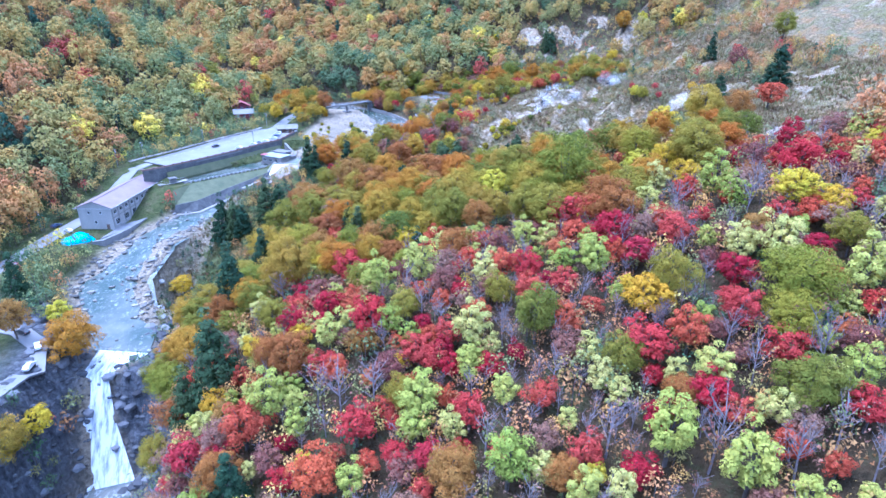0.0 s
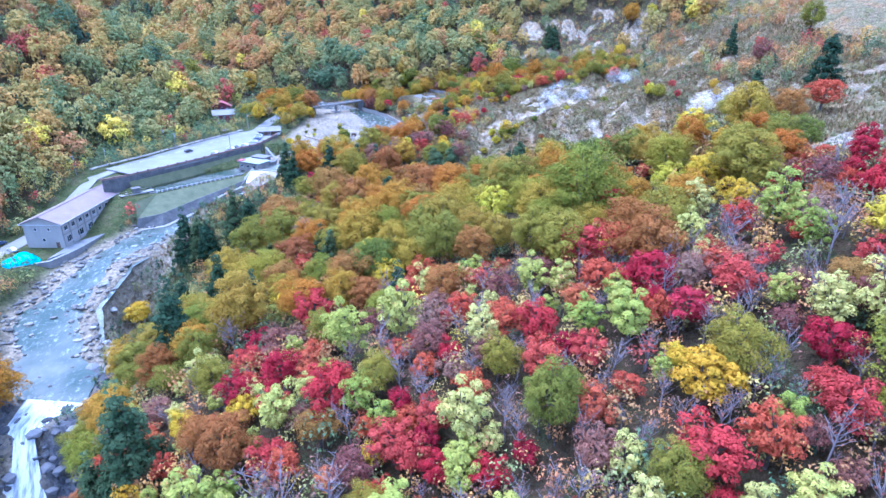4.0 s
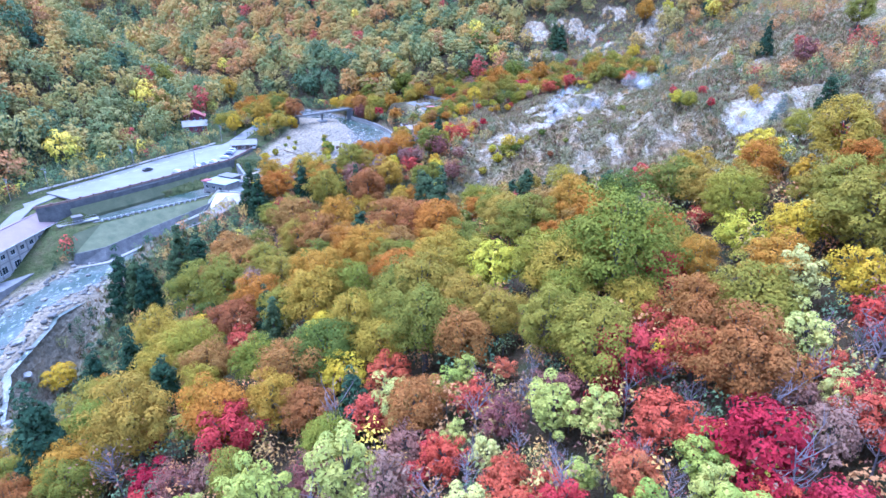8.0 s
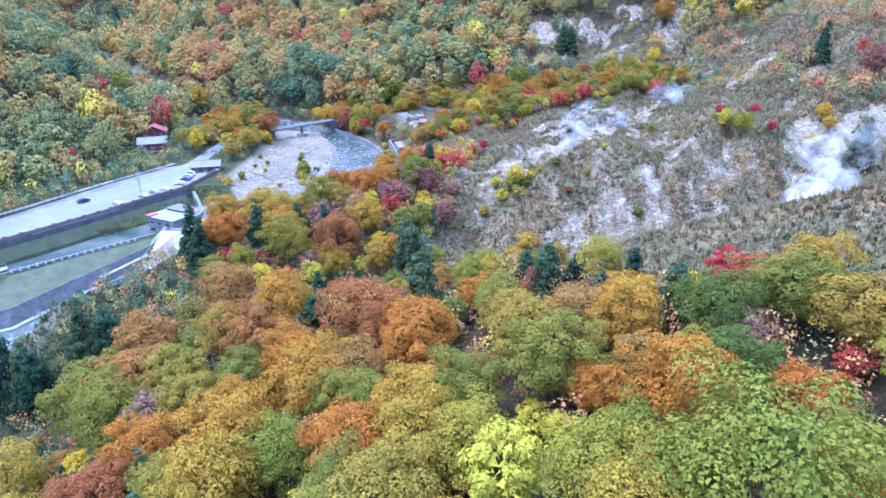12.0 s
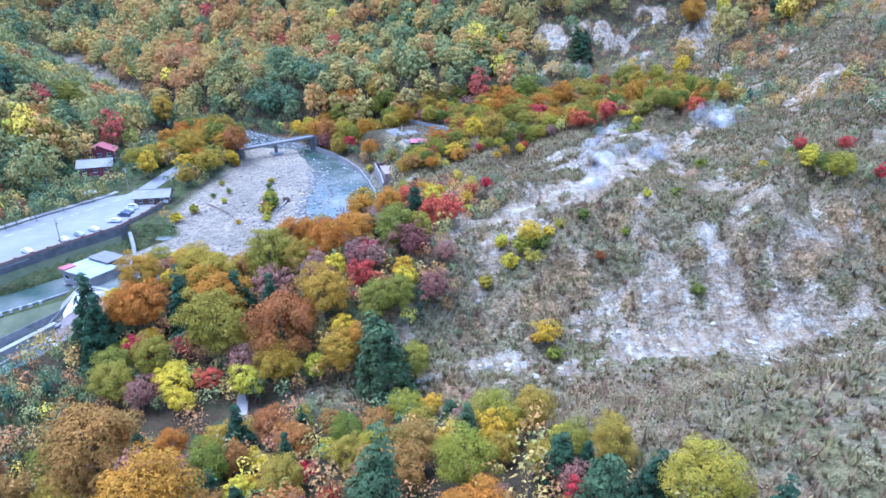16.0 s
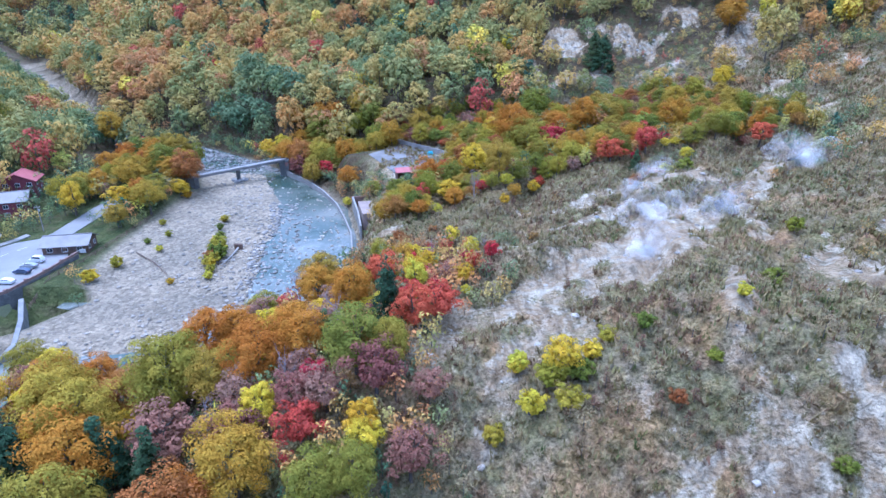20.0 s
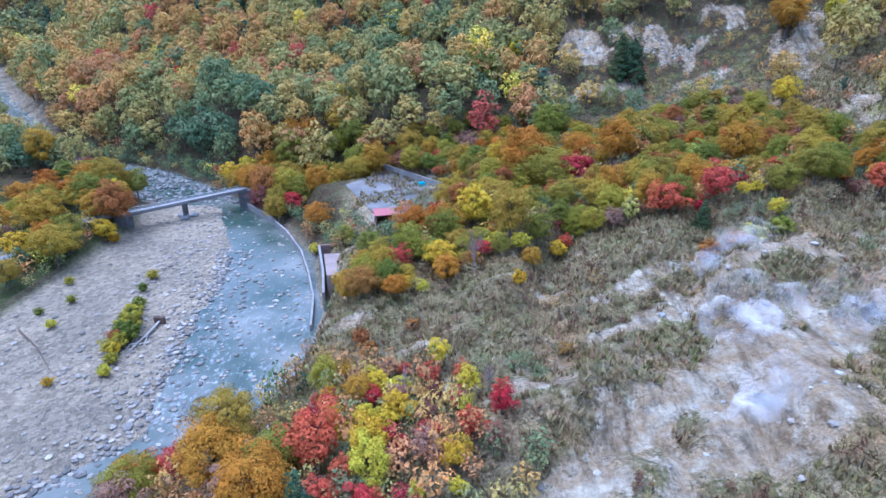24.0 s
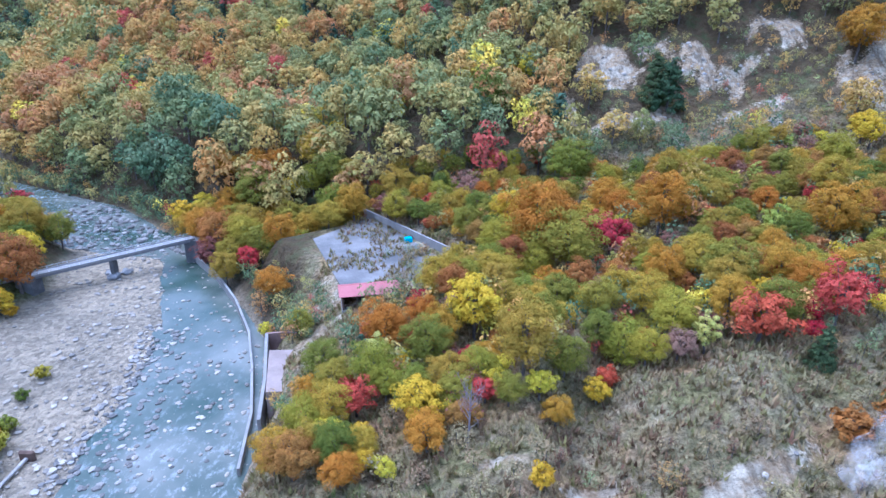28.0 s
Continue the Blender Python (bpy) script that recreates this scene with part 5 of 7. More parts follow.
GLASS = pane_material()

ROAD = [(-170, 20), (-168, 90), (-165, 150), (-163, 188), (-157, 226), (-144, 250), (-126, 300), (-114, 330), (-112, 350), (-106, 372), (-93, 382)]
carpet("road", ROAD, 7.0, 0.14, ASPHALT, "grey asphalt valley road", 0.4)
lot = prism([(-138, 226), (-128, 238.5), (-118, 256), (-110, 273), (-102, 287), (-101, 312), (-112, 331), (-124, 323), (-136, 296), (-148, 258), (-156, 236)], 3.9, 4.42)
car_park = tagged(part("car_park", lot, ASPHALT), "wide grey asphalt car park beside the road", "car park", kind="structure")
carpet("road_lower", [(-175, 116), (-150, 108), (-132, 103), (-122, 96), (-117, 86), (-119, 74), (-130, 62), (-150, 52)], 5.2, 0.2, ASPHALT, "narrow asphalt road bending round a turning place", 0.5)
for k in range(16):
    a, b = k / 16, (k + 0.55) / 16
    P0, P1 = Vector((-151, 238, 4.43)), Vector((-117, 322, 4.43))
    bm = ribbon([P0 + (P1 - P0) * a, P0 + (P1 - P0) * b], 0.22, 0.02)
    part("road_marking", bm, PAINT, car_park)
carpet("verge", [(-163, 236), (-151, 262), (-138, 298), (-124, 329)], 2.4, 0.3, PALE_CONCRETE, "pale gravel verge above the road", 0.5)

wall_line = [(-146, 215, 4.6), (-139, 222.5, 4.7), (-128.5, 239, 4.7), (-118.5, 256.3, 4.7), (-110.3, 273, 4.7), (-101.6, 288, 4.7), (-99.5, 300, 4.9), (-98, 312, 5.4)]
tagged(part("wall_car_park", ribbon(wall_line, 0.9, 9), MASONRY), "dark stone retaining wall below the car park", "wall", kind="structure")
guard = tagged(part("guard_wall", ribbon([(x, y, z + 0.75) for x, y, z in wall_line], 0.5, 0.75), BROWN_STONE), "low brown guard wall with posts along the car park", "wall", kind="structure")
for (ax, ay, az), (bx, by, bz) in zip(wall_line, wall_line[1:]):
    n = max(1, int(math.hypot(bx - ax, by - ay) / 4.5))
    for k in range(n):
        x, y, z = ax + (bx - ax) * k / n, ay + (by - ay) * k / n, az + (bz - az) * k / n
        part("post", box(x - 0.4, y - 0.4, z, x + 0.4, y + 0.4, z + 1.05), BROWN_STONE, guard)

# canal with its walls, posts and the grass dike to the river
canal_line = [(-98, 266, -2.48), (-108, 253, -2.48), (-120, 240, -2.48), (-134, 224, -2.48)]
tagged(part("canal", ribbon(canal_line, 15.6, 0.2, side=-2.1), WATER), "still teal water of a headrace canal", "canal", kind="structure")
for side, top in ((-10.2, -1.2), (5.9, -2.2)):
    tagged(part("canal_wall", ribbon([(x, y, top) for x, y, _ in canal_line], 0.6, 5.5, side=side), CONCRETE), "stained concrete canal wall", "wall", kind="structure")
bank = bmesh.new()
bank_top = [(-138.2, 221.6, 2.4), (-127.6, 238.4, 2.4), (-117.6, 255.8, 2.4), (-109.4, 272.5, 2.3), (-100.9, 287, 2.2)]
bank_low = [(-136.6, 220.6, -1.3), (-125.8, 237.2, -1.3), (-115.8, 254.8, -1.3), (-107.6, 271.5, -1.2), (-99.3, 286, -0.4)]
rows = [[bank.verts.new(p) for p in line] for line in (bank_top, bank_low, [(x, y, z - 2) for x, y, z in bank_low])]
for a, b in zip(rows, rows[1:]):
    for i in range(4):
        bank.faces.new((a[i], a[i + 1], b[i + 1], b[i]))
bmesh.ops.recalc_face_normals(bank, faces=bank.faces)
tagged(part("grass_bank", bank, GRASS), "sloping grass bank between the car park wall and the canal", "grass", kind="structure")
dike = bmesh.new()
top_in = [(-95, 252, -2.3), (-103, 244, -2.3), (-115, 232, -2.3), (-126, 219, -2.4), (-130, 208, -2.6)]
top_out = [(-95.5, 248, -3.4), (-101, 239, -4.4), (-109, 225.5, -5.6), (-119, 207, -7.2), (-127, 202, -7.8)]
foot = [(-94.5, 247, -9), (-99, 237, -9.5), (-107, 223, -10), (-117.5, 204, -12), (-127.5, 200, -12.6)]
rows = [[dike.verts.new(p) for p in line] for line in (top_in, top_out)]
for i in range(4):
    dike.faces.new((rows[0][i], rows[0][i + 1], rows[1][i + 1], rows[1][i]))
low = [dike.verts.new((x, y, z - 3)) for x, y, z in top_in]
for i in range(4):
    dike.faces.new((low[i], low[i + 1], rows[0][i + 1], rows[0][i]))
bmesh.ops.recalc_face_normals(dike, faces=dike.faces)
tagged(part("dike_grass", dike, GRASS), "mown grass top of the dike between canal and river", "grass", kind="structure")
face = bmesh.new()
rows = [[face.verts.new(Vector(p) + Vector((0, 0, 0.12 * (j == 0)))) for p in line] for j, line in enumerate((top_out, foot))]
back = [[face.verts.new(Vector(p) + Vector((-0.8, 0.8, 0.12 * (j == 0)))) for p in line] for j, line in enumerate((top_out, foot))]
for i in range(4):
    face.faces.new((rows[0][i], rows[0][i + 1], rows[1][i + 1], rows[1][i]))
    face.faces.new((rows[0][i], back[0][i], back[0][i + 1], rows[0][i + 1]))
bmesh.ops.recalc_face_normals(face, faces=face.faces)
tagged(part("dike_wall", face, MASONRY), "dark pitched stone wall of the dike above the river", "wall", kind="structure")
tagged(part("dike_footing", ribbon([(x + 0.9, y - 0.8, z + 0.9) for x, y, z in foot], 1.8, 3), PALE_CONCRETE), "pale concrete footing along the dike wall", "wall", kind="structure")
tagged(part("dike_footing_upper", ribbon([(-96.5, 243, -5.5), (-101, 233.5, -6.2), (-104.5, 227.5, -6.8)], 1.6, 5), PALE_CONCRETE), "light concrete patch on the dike wall", "wall", kind="structure")
rail = thing("canal_railing", Matrix(), "row of white posts with a rail along the canal", "railing")
for k in range(17):
    u = k / 16
    x, y = -102.6 + (-127 + 102.6) * u, 247.6 + (221.5 - 247.6) * u
    part("post", box(x - 0.3, y - 0.3, -2.5, x + 0.3, y + 0.3, -1.55), PAINT, rail)
part("rail", ribbon([(-102.6, 247.6, -1.5), (-127, 221.5, -1.5)], 0.1, 0.1), STEEL, rail)
# intake at the lower end of the canal
intake = thing("sluice", pose(-134.5, 219, -3, 0, 0, 45), "concrete sluice with a small machine house on a bridge", "sluice")
part("wall", box(-6.5, -1, -8, 6.5, 1, 1.0), CONCRETE, intake)
part("deck", box(-6.8, -1.6, 1.0, 6.8, 1.6, 1.35), PALE_CONCRETE, intake)
part("machine_house", box(-1.4, -1.2, 1.35, 1.4, 1.2, 3.4), CONCRETE, intake, bevel=0.05)
part("roof", box(-1.8, -1.6, 3.4, 1.8, 1.6, 3.6), GREY_ROOF, intake)
for s in (-1, 1):
    part("rail", box(-6.7, s * 1.5 - 0.04, 2.2, 6.7, s * 1.5 + 0.04, 2.3), STEEL, intake)
    for k in range(7):
        part("post", box(-6.6 + k * 2.2, s * 1.5 - 0.04, 1.35, -6.5 + k * 2.2, s * 1.5 + 0.04, 2.2), STEEL, intake)


def window(parent, x, y, z, w, h, face, frame_material, bars=1):
    """A window with frame, panes and sill on a wall that faces -y ('s') or +x ('e')."""
    ob = new("window")
    ob.parent = parent
    ob.matrix_basis = pose(x, y, z, 0, 0, 0 if face == "s" else 90)
    fr = bmesh.new()
    for a in (-1, 1):
        box(a * w / 2 - 0.06, -0.10, -h / 2, a * w / 2 + 0.06, 0.06, h / 2, fr)
        box(-w / 2, -0.10, a * h / 2 - 0.06, w / 2, 0.06, a * h / 2 + 0.06, fr)
    for k in range(bars):
        c = -w / 2 + w * (k + 1) / (bars + 1)
        box(c - 0.04, -0.08, -h / 2, c + 0.04, 0.05, h / 2, fr)
    part("window_frame", fr, frame_material, ob)
    for k in range(bars + 1):
        c = -w / 2 + w * (k + 0.5) / (bars + 1)
        part("pane", box(c - w / (bars + 1) / 2 + 0.05, -0.04, -h / 2 + 0.05, c + w / (bars + 1) / 2 - 0.05, 0.02, h / 2 - 0.05), GLASS, ob)
    part("window_sill", box(-w / 2 - 0.1, -0.22, -h / 2 - 0.14, w / 2 + 0.1, 0.05, -h / 2 - 0.06), frame_material, ob)
    return ob


def gable_roof(x0, x1, y0, y1, z, rise, out, thick, along="y"):
    """Two roof slabs that meet at the ridge."""
    bm = bmesh.new()
    if along == "y":
        m = (x0 + x1) / 2
        prof = [(x0 - out, z - out * rise / (m - x0)), (m, z + rise), (x1 + out, z - out * rise / (m - x0))]
        pts = [[(px, yy, pz + d) for px, pz in prof] for yy in (y0 - out, y1 + out) for d in (0, -thick)]
    else:
        m = (y0 + y1) / 2
        prof = [(y0 - out, z - out * rise / (m - y0)), (m, z + rise), (y1 + out, z - out * rise / (m - y0))]
        pts = [[(xx, py, pz + d) for py, pz in prof] for xx in (x0 - out, x1 + out) for d in (0, -thick)]
    v = [[bm.verts.new(p) for p in row] for row in pts]
    for i in (0, 1):
        bm.faces.new((v[0][i], v[0][i + 1], v[2][i + 1], v[2][i]))
        bm.faces.new((v[1][i], v[1][i + 1], v[3][i + 1], v[3][i]))
    for a, b in ((0, 1), (2, 3)):
        for i in (0, 1):
            bm.faces.new((v[a][i], v[a][i + 1], v[b][i + 1], v[b][i]))
    for i in (0, 2):
        bm.faces.new((v[0][i], v[2][i], v[3][i], v[1][i]))
    bmesh.ops.recalc_face_normals(bm, faces=bm.faces)
    return bm


def house_walls(x0, x1, y0, y1, z0, z, rise, along="y"):
    """Four walls with gable ends as one solid."""
    bm = bmesh.new()
    if along == "y":
        m = (x0 + x1) / 2
        ring = [(x0, z0), (x1, z0), (x1, z), (m, z + rise), (x0, z)]
        ends = [[bm.verts.new((px, yy, pz)) for px, pz in ring] for yy in (y0, y1)]
    else:
        m = (y0 + y1) / 2
        ring = [(y0, z0), (y1, z0), (y1, z), (m, z + rise), (y0, z)]
        ends = [[bm.verts.new((xx, py, pz)) for py, pz in ring] for xx in (x0, x1)]
    for e in ends:
        bm.faces.new(e)
    for i in range(5):
        bm.faces.new((ends[0][i], ends[0][(i + 1) % 5], ends[1][(i + 1) % 5], ends[1][i]))
    bmesh.ops.recalc_face_normals(bm, faces=bm.faces)
    return bm


# power station by the river
station = thing("power_station", pose(-150, 200, -11), "long two-storey beige power station with a faded pink roof", "building")
part("wall", house_walls(-7, 7, -21, 21, -3, 9.6, 2.6), BEIGE, station)
roof = part("roof", gable_roof(-7, 7, -21, 21, 9.75, 2.65, 0.9, 0.25), PINK_ROOF, station)
part("ridge_cap", box(-0.25, -21.9, 12.35, 0.25, 21.9, 12.5), PINK_ROOF, roof)
for s in (-1, 1):
    part("gutter", box(s * 8.0 - 0.12, -21.9, 9.12, s * 8.0 + 0.12, 21.9, 9.34), PAINT, roof)
for s in (-1, 1):
    part("bargeboard", box(-8.0, s * 21.95 - 0.06, 9.1, 8.0, s * 21.95 + 0.06, 9.3), PAINT, roof)
part("plinth", box(7.0, -21.3, -3.2, 7.6, 21.3, 0.2), PALE_CONCRETE, station)
part("string_course", box(7.0, -21.1, 4.7, 7.16, 21.1, 5.0), PALE_CONCRETE, station)
for k in range(9):
    window(station, 7.05, -18.4 + k * 4.6, 7.0, 2.0, 1.6, "e", PAINT)
for k, w in enumerate((3.4, 3.6, 3.4, 2.6, 3.4, 3.4)):
    window(station, 7.05, -17.4 + k * 6.9, 2.6, w, 2.4, "e", PAINT, 2)
for k in range(10):
    part("pilaster", box(7.0, -20.9 + k * 4.62, 0.2, 7.22, -20.5 + k * 4.62, 9.4), PALE_CONCRETE, station)
for x in (-2.5, 2.4):
    window(station, x, -21.05, 7.2, 0.9, 1.0, "s", PAINT, 0)
window(station, -0.2, -21.05, 3.0, 1.0, 1.2, "s", PAINT, 0)
door = part("door", box(4.0, -21.2, 0, 5.2, -20.95, 2.1), WOOD, station)
part("handle", box(5.0, -21.28, 1.0, 5.08, -21.2, 1.15), STEEL, door)
tagged(part("river_wall", ribbon([(-152, 162, -11.5), (-141.5, 167, -11.2), (-138.2, 178, -11.0), (-136.5, 196, -10.8), (-134.5, 212, -9.5), (-131, 219, -6)], 1.4, 8), CONCRETE), "stained concrete river wall below the power station", "wall", kind="structure")
tagged(part("river_wall_footing", ribbon([(-147, 157, -15.2), (-139, 165, -15.0), (-135.5, 180, -14.6), (-133, 197, -13.0)], 1.8, 4), PALE_CONCRETE), "pale footing of the river wall", "wall", kind="structure")
tagged(part("terrace", prism([(-143, 168), (-138.5, 178), (-137, 196), (-135, 212), (-143, 222)], -13, -11.0), CONCRETE), "concrete terrace along the power station", "terrace", kind="structure")

# gatehouse over the canal head, weir and wing wall
gate = thing("gatehouse", pose(-95.5, 260, -3, 0, 0, -26), "white concrete gatehouse with a pale blue flat roof on piers", "building")
part("hall", box(-6.6, -4.0, 1.2, 6.6, 4.0, 5.4), PALE_CONCRETE, gate, bevel=0.06)
hall_roof = part("roof", box(-7.1, -4.5, 5.4, 7.1, 4.5, 5.75), BLUE_ROOF, gate, bevel=0.05)
part("red_cover", box(-7.2, -4.6, 5.75, -4.2, -1.0, 6.1), RED_ROOF, hall_roof, "small weathered red cover sheet")
part("seam", box(-0.06, -4.5, 5.75, 0.06, 4.5, 5.83), STEEL, hall_roof)
part("upper_hall", box(-5.5, 4.0, 1.2, 2.5, 9.0, 6.2), CONCRETE, gate, bevel=0.06)
part("upper_roof", box(-6.2, 3.6, 6.2, 3.2, 9.6, 6.5), GREY_ROOF, gate, bevel=0.05)
part("annex", box(3.5, 4.0, 1.2, 6.5, 7.5, 4.4), WOOD, gate)
part("annex_roof", box(3.2, 3.9, 4.4, 6.9, 7.9, 4.6), GREY_ROOF, gate)
for x in (-6.0, -2.0, 2.0, 6.0):
    part("pier", box(x - 0.6, -4.6, -9, x + 0.6, 4.2, 1.2), PALE_CONCRETE, gate, bevel=0.05)
for k in range(3):
    window(gate, -4.4 + k * 3.9, -4.05, 3.6, 1.8, 1.2, "s", STEEL)
    part("sluice_gate", box(-5.4 + k * 4.0, -2.2, -6, -2.6 + k * 4.0, -1.9, 1.0), STEEL, gate)
part("beam", box(6.6, -4.2, 0.4, 7.4, 4.2, 2.0), PALE_CONCRETE, gate)
part("stair", box(-8.6, -3.0, -4.0, -7.0, 1.0, 1.6), PALE_CONCRETE, gate, bevel=0.05)
apron = bmesh.new()
q = [(-92, 253, -0.1), (-76, 247, -0.1), (-80, 229, -8.3), (-97, 239.5, -8.3)]
top = [apron.verts.new(p) for p in q]
bot = [apron.verts.new((x, y, z - 3)) for x, y, z in q]
apron.faces.new(top)
apron.faces.new(bot[::-1])
for i in range(4):
    apron.faces.new((top[i], top[(i + 1) % 4], bot[(i + 1) % 4], bot[i]))
bmesh.ops.recalc_face_normals(apron, faces=apron.faces)
WET = surface("wet_brown_concrete", (0.13, 0.10, 0.085), (0.24, 0.20, 0.18), 0.3, 3, 0.25, 0.4, stain=0.4)
weir = thing("weir", Matrix(), "sloping wet concrete weir apron with a foaming sill", "weir")
part("apron", apron, WET, weir)
part("foam", ribbon([(-98.5, 240.6, -8.0), (-90, 234.6, -8.05), (-79, 228.2, -8.0)], 1.1, 0.6), FOAM, weir, "white foaming water along the sill")
part("crest", ribbon([(-92.5, 253.6, 0.15), (-76, 247.6, 0.15)], 1.0, 1.2), PALE_CONCRETE, weir)
part("side_wall", ribbon([(-94.5, 254, 0.2), (-97, 247, -3.2), (-99, 240.5, -6.5)], 1.4, 7), PALE_CONCRETE, weir)
ladder = thing("fish_ladder", Matrix(), "curved concrete fish ladder stepping down beside the weir", "fish ladder")
for k in range(9):
    u = k / 8
    x, y = -94.0 - 3.6 * u, 256.5 - 12 * u
    part("basin", box(x - 1.6, y - 0.9, -9, x + 1.2, y + 0.7, -0.3 - 6.0 * u), PALE_CONCRETE if k % 2 else WET, ladder)
tagged(part("wing_wall", ribbon([(-88.5, 260, 1.0), (-86.6, 264, 1.2), (-87.2, 269, 1.4), (-92.5, 279, 2.0), (-97.5, 287, 3.6)], 1.1, 6), CONCRETE), "curved pale concrete wing wall at the canal head", "wall", kind="structure")
fence = thing("riverside_fence", Matrix(), "dark steel fence above the gravel bank", "fence")
fl = [(-97, 288), (-96.4, 297), (-95.2, 310), (-93.6, 331), (-92, 346)]
for i, ((ax, ay), (bx, by)) in enumerate(zip(fl, fl[1:])):
    za, zb = ground_z(ax, ay), ground_z(bx, by)
    for h in (0.45, 0.85, 1.2):
        part("rail", ribbon([(ax, ay, za + h), (bx, by, zb + h)], 0.08, 0.08), WOOD, fence)
    for k in range(4):
        x, y, z = ax + (bx - ax) * k / 4, ay + (by - ay) * k / 4, za + (zb - za) * k / 4
        part("post", box(x - 0.07, y - 0.07, z - 0.4, x + 0.07, y + 0.07, z + 1.3), WOOD, fence)

# footbridge
bridge = thing("road_bridge", Matrix(), "narrow grey concrete bridge over the stream with low rails", "bridge")
ba, bb = Vector((-91, 377, 11.4)), Vector((-61, 404, 12.4))
part("deck", ribbon([ba, (ba + bb) / 2, bb], 3.4, 0.3), PALE_CONCRETE, bridge)
for s in (-1.3, 1.3):
    part("girder", ribbon([ba + Vector((0, 0, -0.35)), bb + Vector((0, 0, -0.35))], 0.35, 0.55, side=s), CONCRETE, bridge)
for s in (-1.6, 1.6):
    part("kerb", ribbon([ba + Vector((0, 0, 0.25)), bb + Vector((0, 0, 0.25))], 0.3, 0.25, side=s), PALE_CONCRETE, bridge)
    part("rail", ribbon([ba + Vector((0, 0, 0.85)), bb + Vector((0, 0, 0.85))], 0.1, 0.1, side=s), STEEL, bridge)
    d = (bb - ba).normalized()
    n = Vector((-d.y, d.x, 0))
    for k in range(19):
        p = ba + (bb - ba) * k / 18 + n * s
        part("post", box(p.x - 0.07, p.y - 0.07, p.z, p.x + 0.07, p.y + 0.07, p.z + 0.8), STEEL, bridge)
mid_pier = ba + (bb - ba) * 0.47
part("pier", box(mid_pier.x - 0.5, mid_pier.y - 1.2, 2, mid_pier.x + 0.5, mid_pier.y + 1.2, 10.9), MASONRY, bridge, bevel=0.15)
for p, s in ((ba, -1), (bb, 1)):
    part("abutment", box(p.x - 2.0, p.y - 2.0, p.z - 8, p.x + 2.0, p.y + 2.0, p.z - 0.4), MASONRY, bridge)
bank_wall = [(-60, 402, 7.4), (-49, 390, 7.0), (-39.5, 377, 6.2), (-31.5, 363, 5.2), (-26.5, 350, 4.2), (-22, 336, 3.6), (-19.5, 322, 3.2)]
tagged(part("wall_river_bank", ribbon(bank_wall, 0.5, 4), PALE_CONCRETE), "curved pale concrete wall along the river bank", "wall", kind="structure")
tagged(part("wall_old", ribbon([(-23.5, 352, 11.0), (-19, 352.5, 11.2), (-9, 350, 11.5)], 0.6, 5), BROWN_STONE), "low old wall of a ruined foundation", "wall", kind="structure")
tagged(part("wall_old_side", ribbon([(-23.4, 352, 11.0), (-19.5, 338, 9.8), (-17.2, 327, 9.0)], 0.6, 5), PALE_CONCRETE), "stained foundation wall above the river", "wall", kind="structure")
tagged(part("foundation_slab", prism([(-17, 331), (-5, 332.5), (-7, 345.5), (-20.5, 344.5)], 6, 11.6), surface("mossy_old_slab", (0.17, 0.125, 0.105), (0.28, 0.22, 0.19), 0.3, 5, 0.95, 0.4)), "overgrown concrete slab of a vanished building", "slab", kind="structure")

# yard with shed
YARD = surface("stained_yard_concrete", (0.055, 0.055, 0.053), (0.20, 0.188, 0.175), 0.12, 2.5, 0.75, 0.2, stain=0.4)
tagged(part("yard", prism([(-22.5, 391), (-9, 360.5), (3.5, 363), (14, 376), (-9.5, 411)], 16.7, 17.42), YARD), "grey stained concrete yard among trees", "yard", kind="structure")
tagged(part("wall_yard", ribbon([(-12, 412.5, 19.4), (1.5, 396, 19.6), (14.5, 379.5, 19.9)], 0.5, 4), PALE_CONCRETE), "long pale concrete wall behind the yard", "wall", kind="structure")
shed = thing("open_shed", pose(-2.5, 356, 16.4, 0, 0, 14), "open timber shed with a weathered red sheet roof", "shed")
part("roof", gable_roof(-5.8, 5.8, -2.6, 2.6, 3.5, 0.9, 0.5, 0.1, "x"), RED_ROOF, shed)
part("back_wall", box(-5.6, 2.3, 0, 5.6, 2.45, 3.4), WOOD, shed)
part("side_wall", box(-5.7, -2.4, 0, -5.55, 2.4, 3.3), WOOD, shed)
for k in range(5):
    part("post", box(-5.6 + k * 2.75, -2.45, 0, -5.4 + k * 2.75, -2.25, 3.4), WOOD, shed)
part("rail", box(-5.6, -2.42, 1.0, 5.6, -2.32, 1.15), WOOD, shed)
part("floor", box(-5.8, -2.6, -1.5, 5.8, 2.6, 0.05), CONCRETE, shed)
crate = thing("blue_tank", pose(3, 390, 17.42, 0, 0, 20), "small bright blue tank on the yard", "tank")
part("body", box(-1, -0.8, 0, 1, 0.8, 1.3), BLUE, crate, bevel=0.15)
part("lid", box(-0.5, -0.4, 1.3, 0.5, 0.4, 1.42), BLUE, crate)


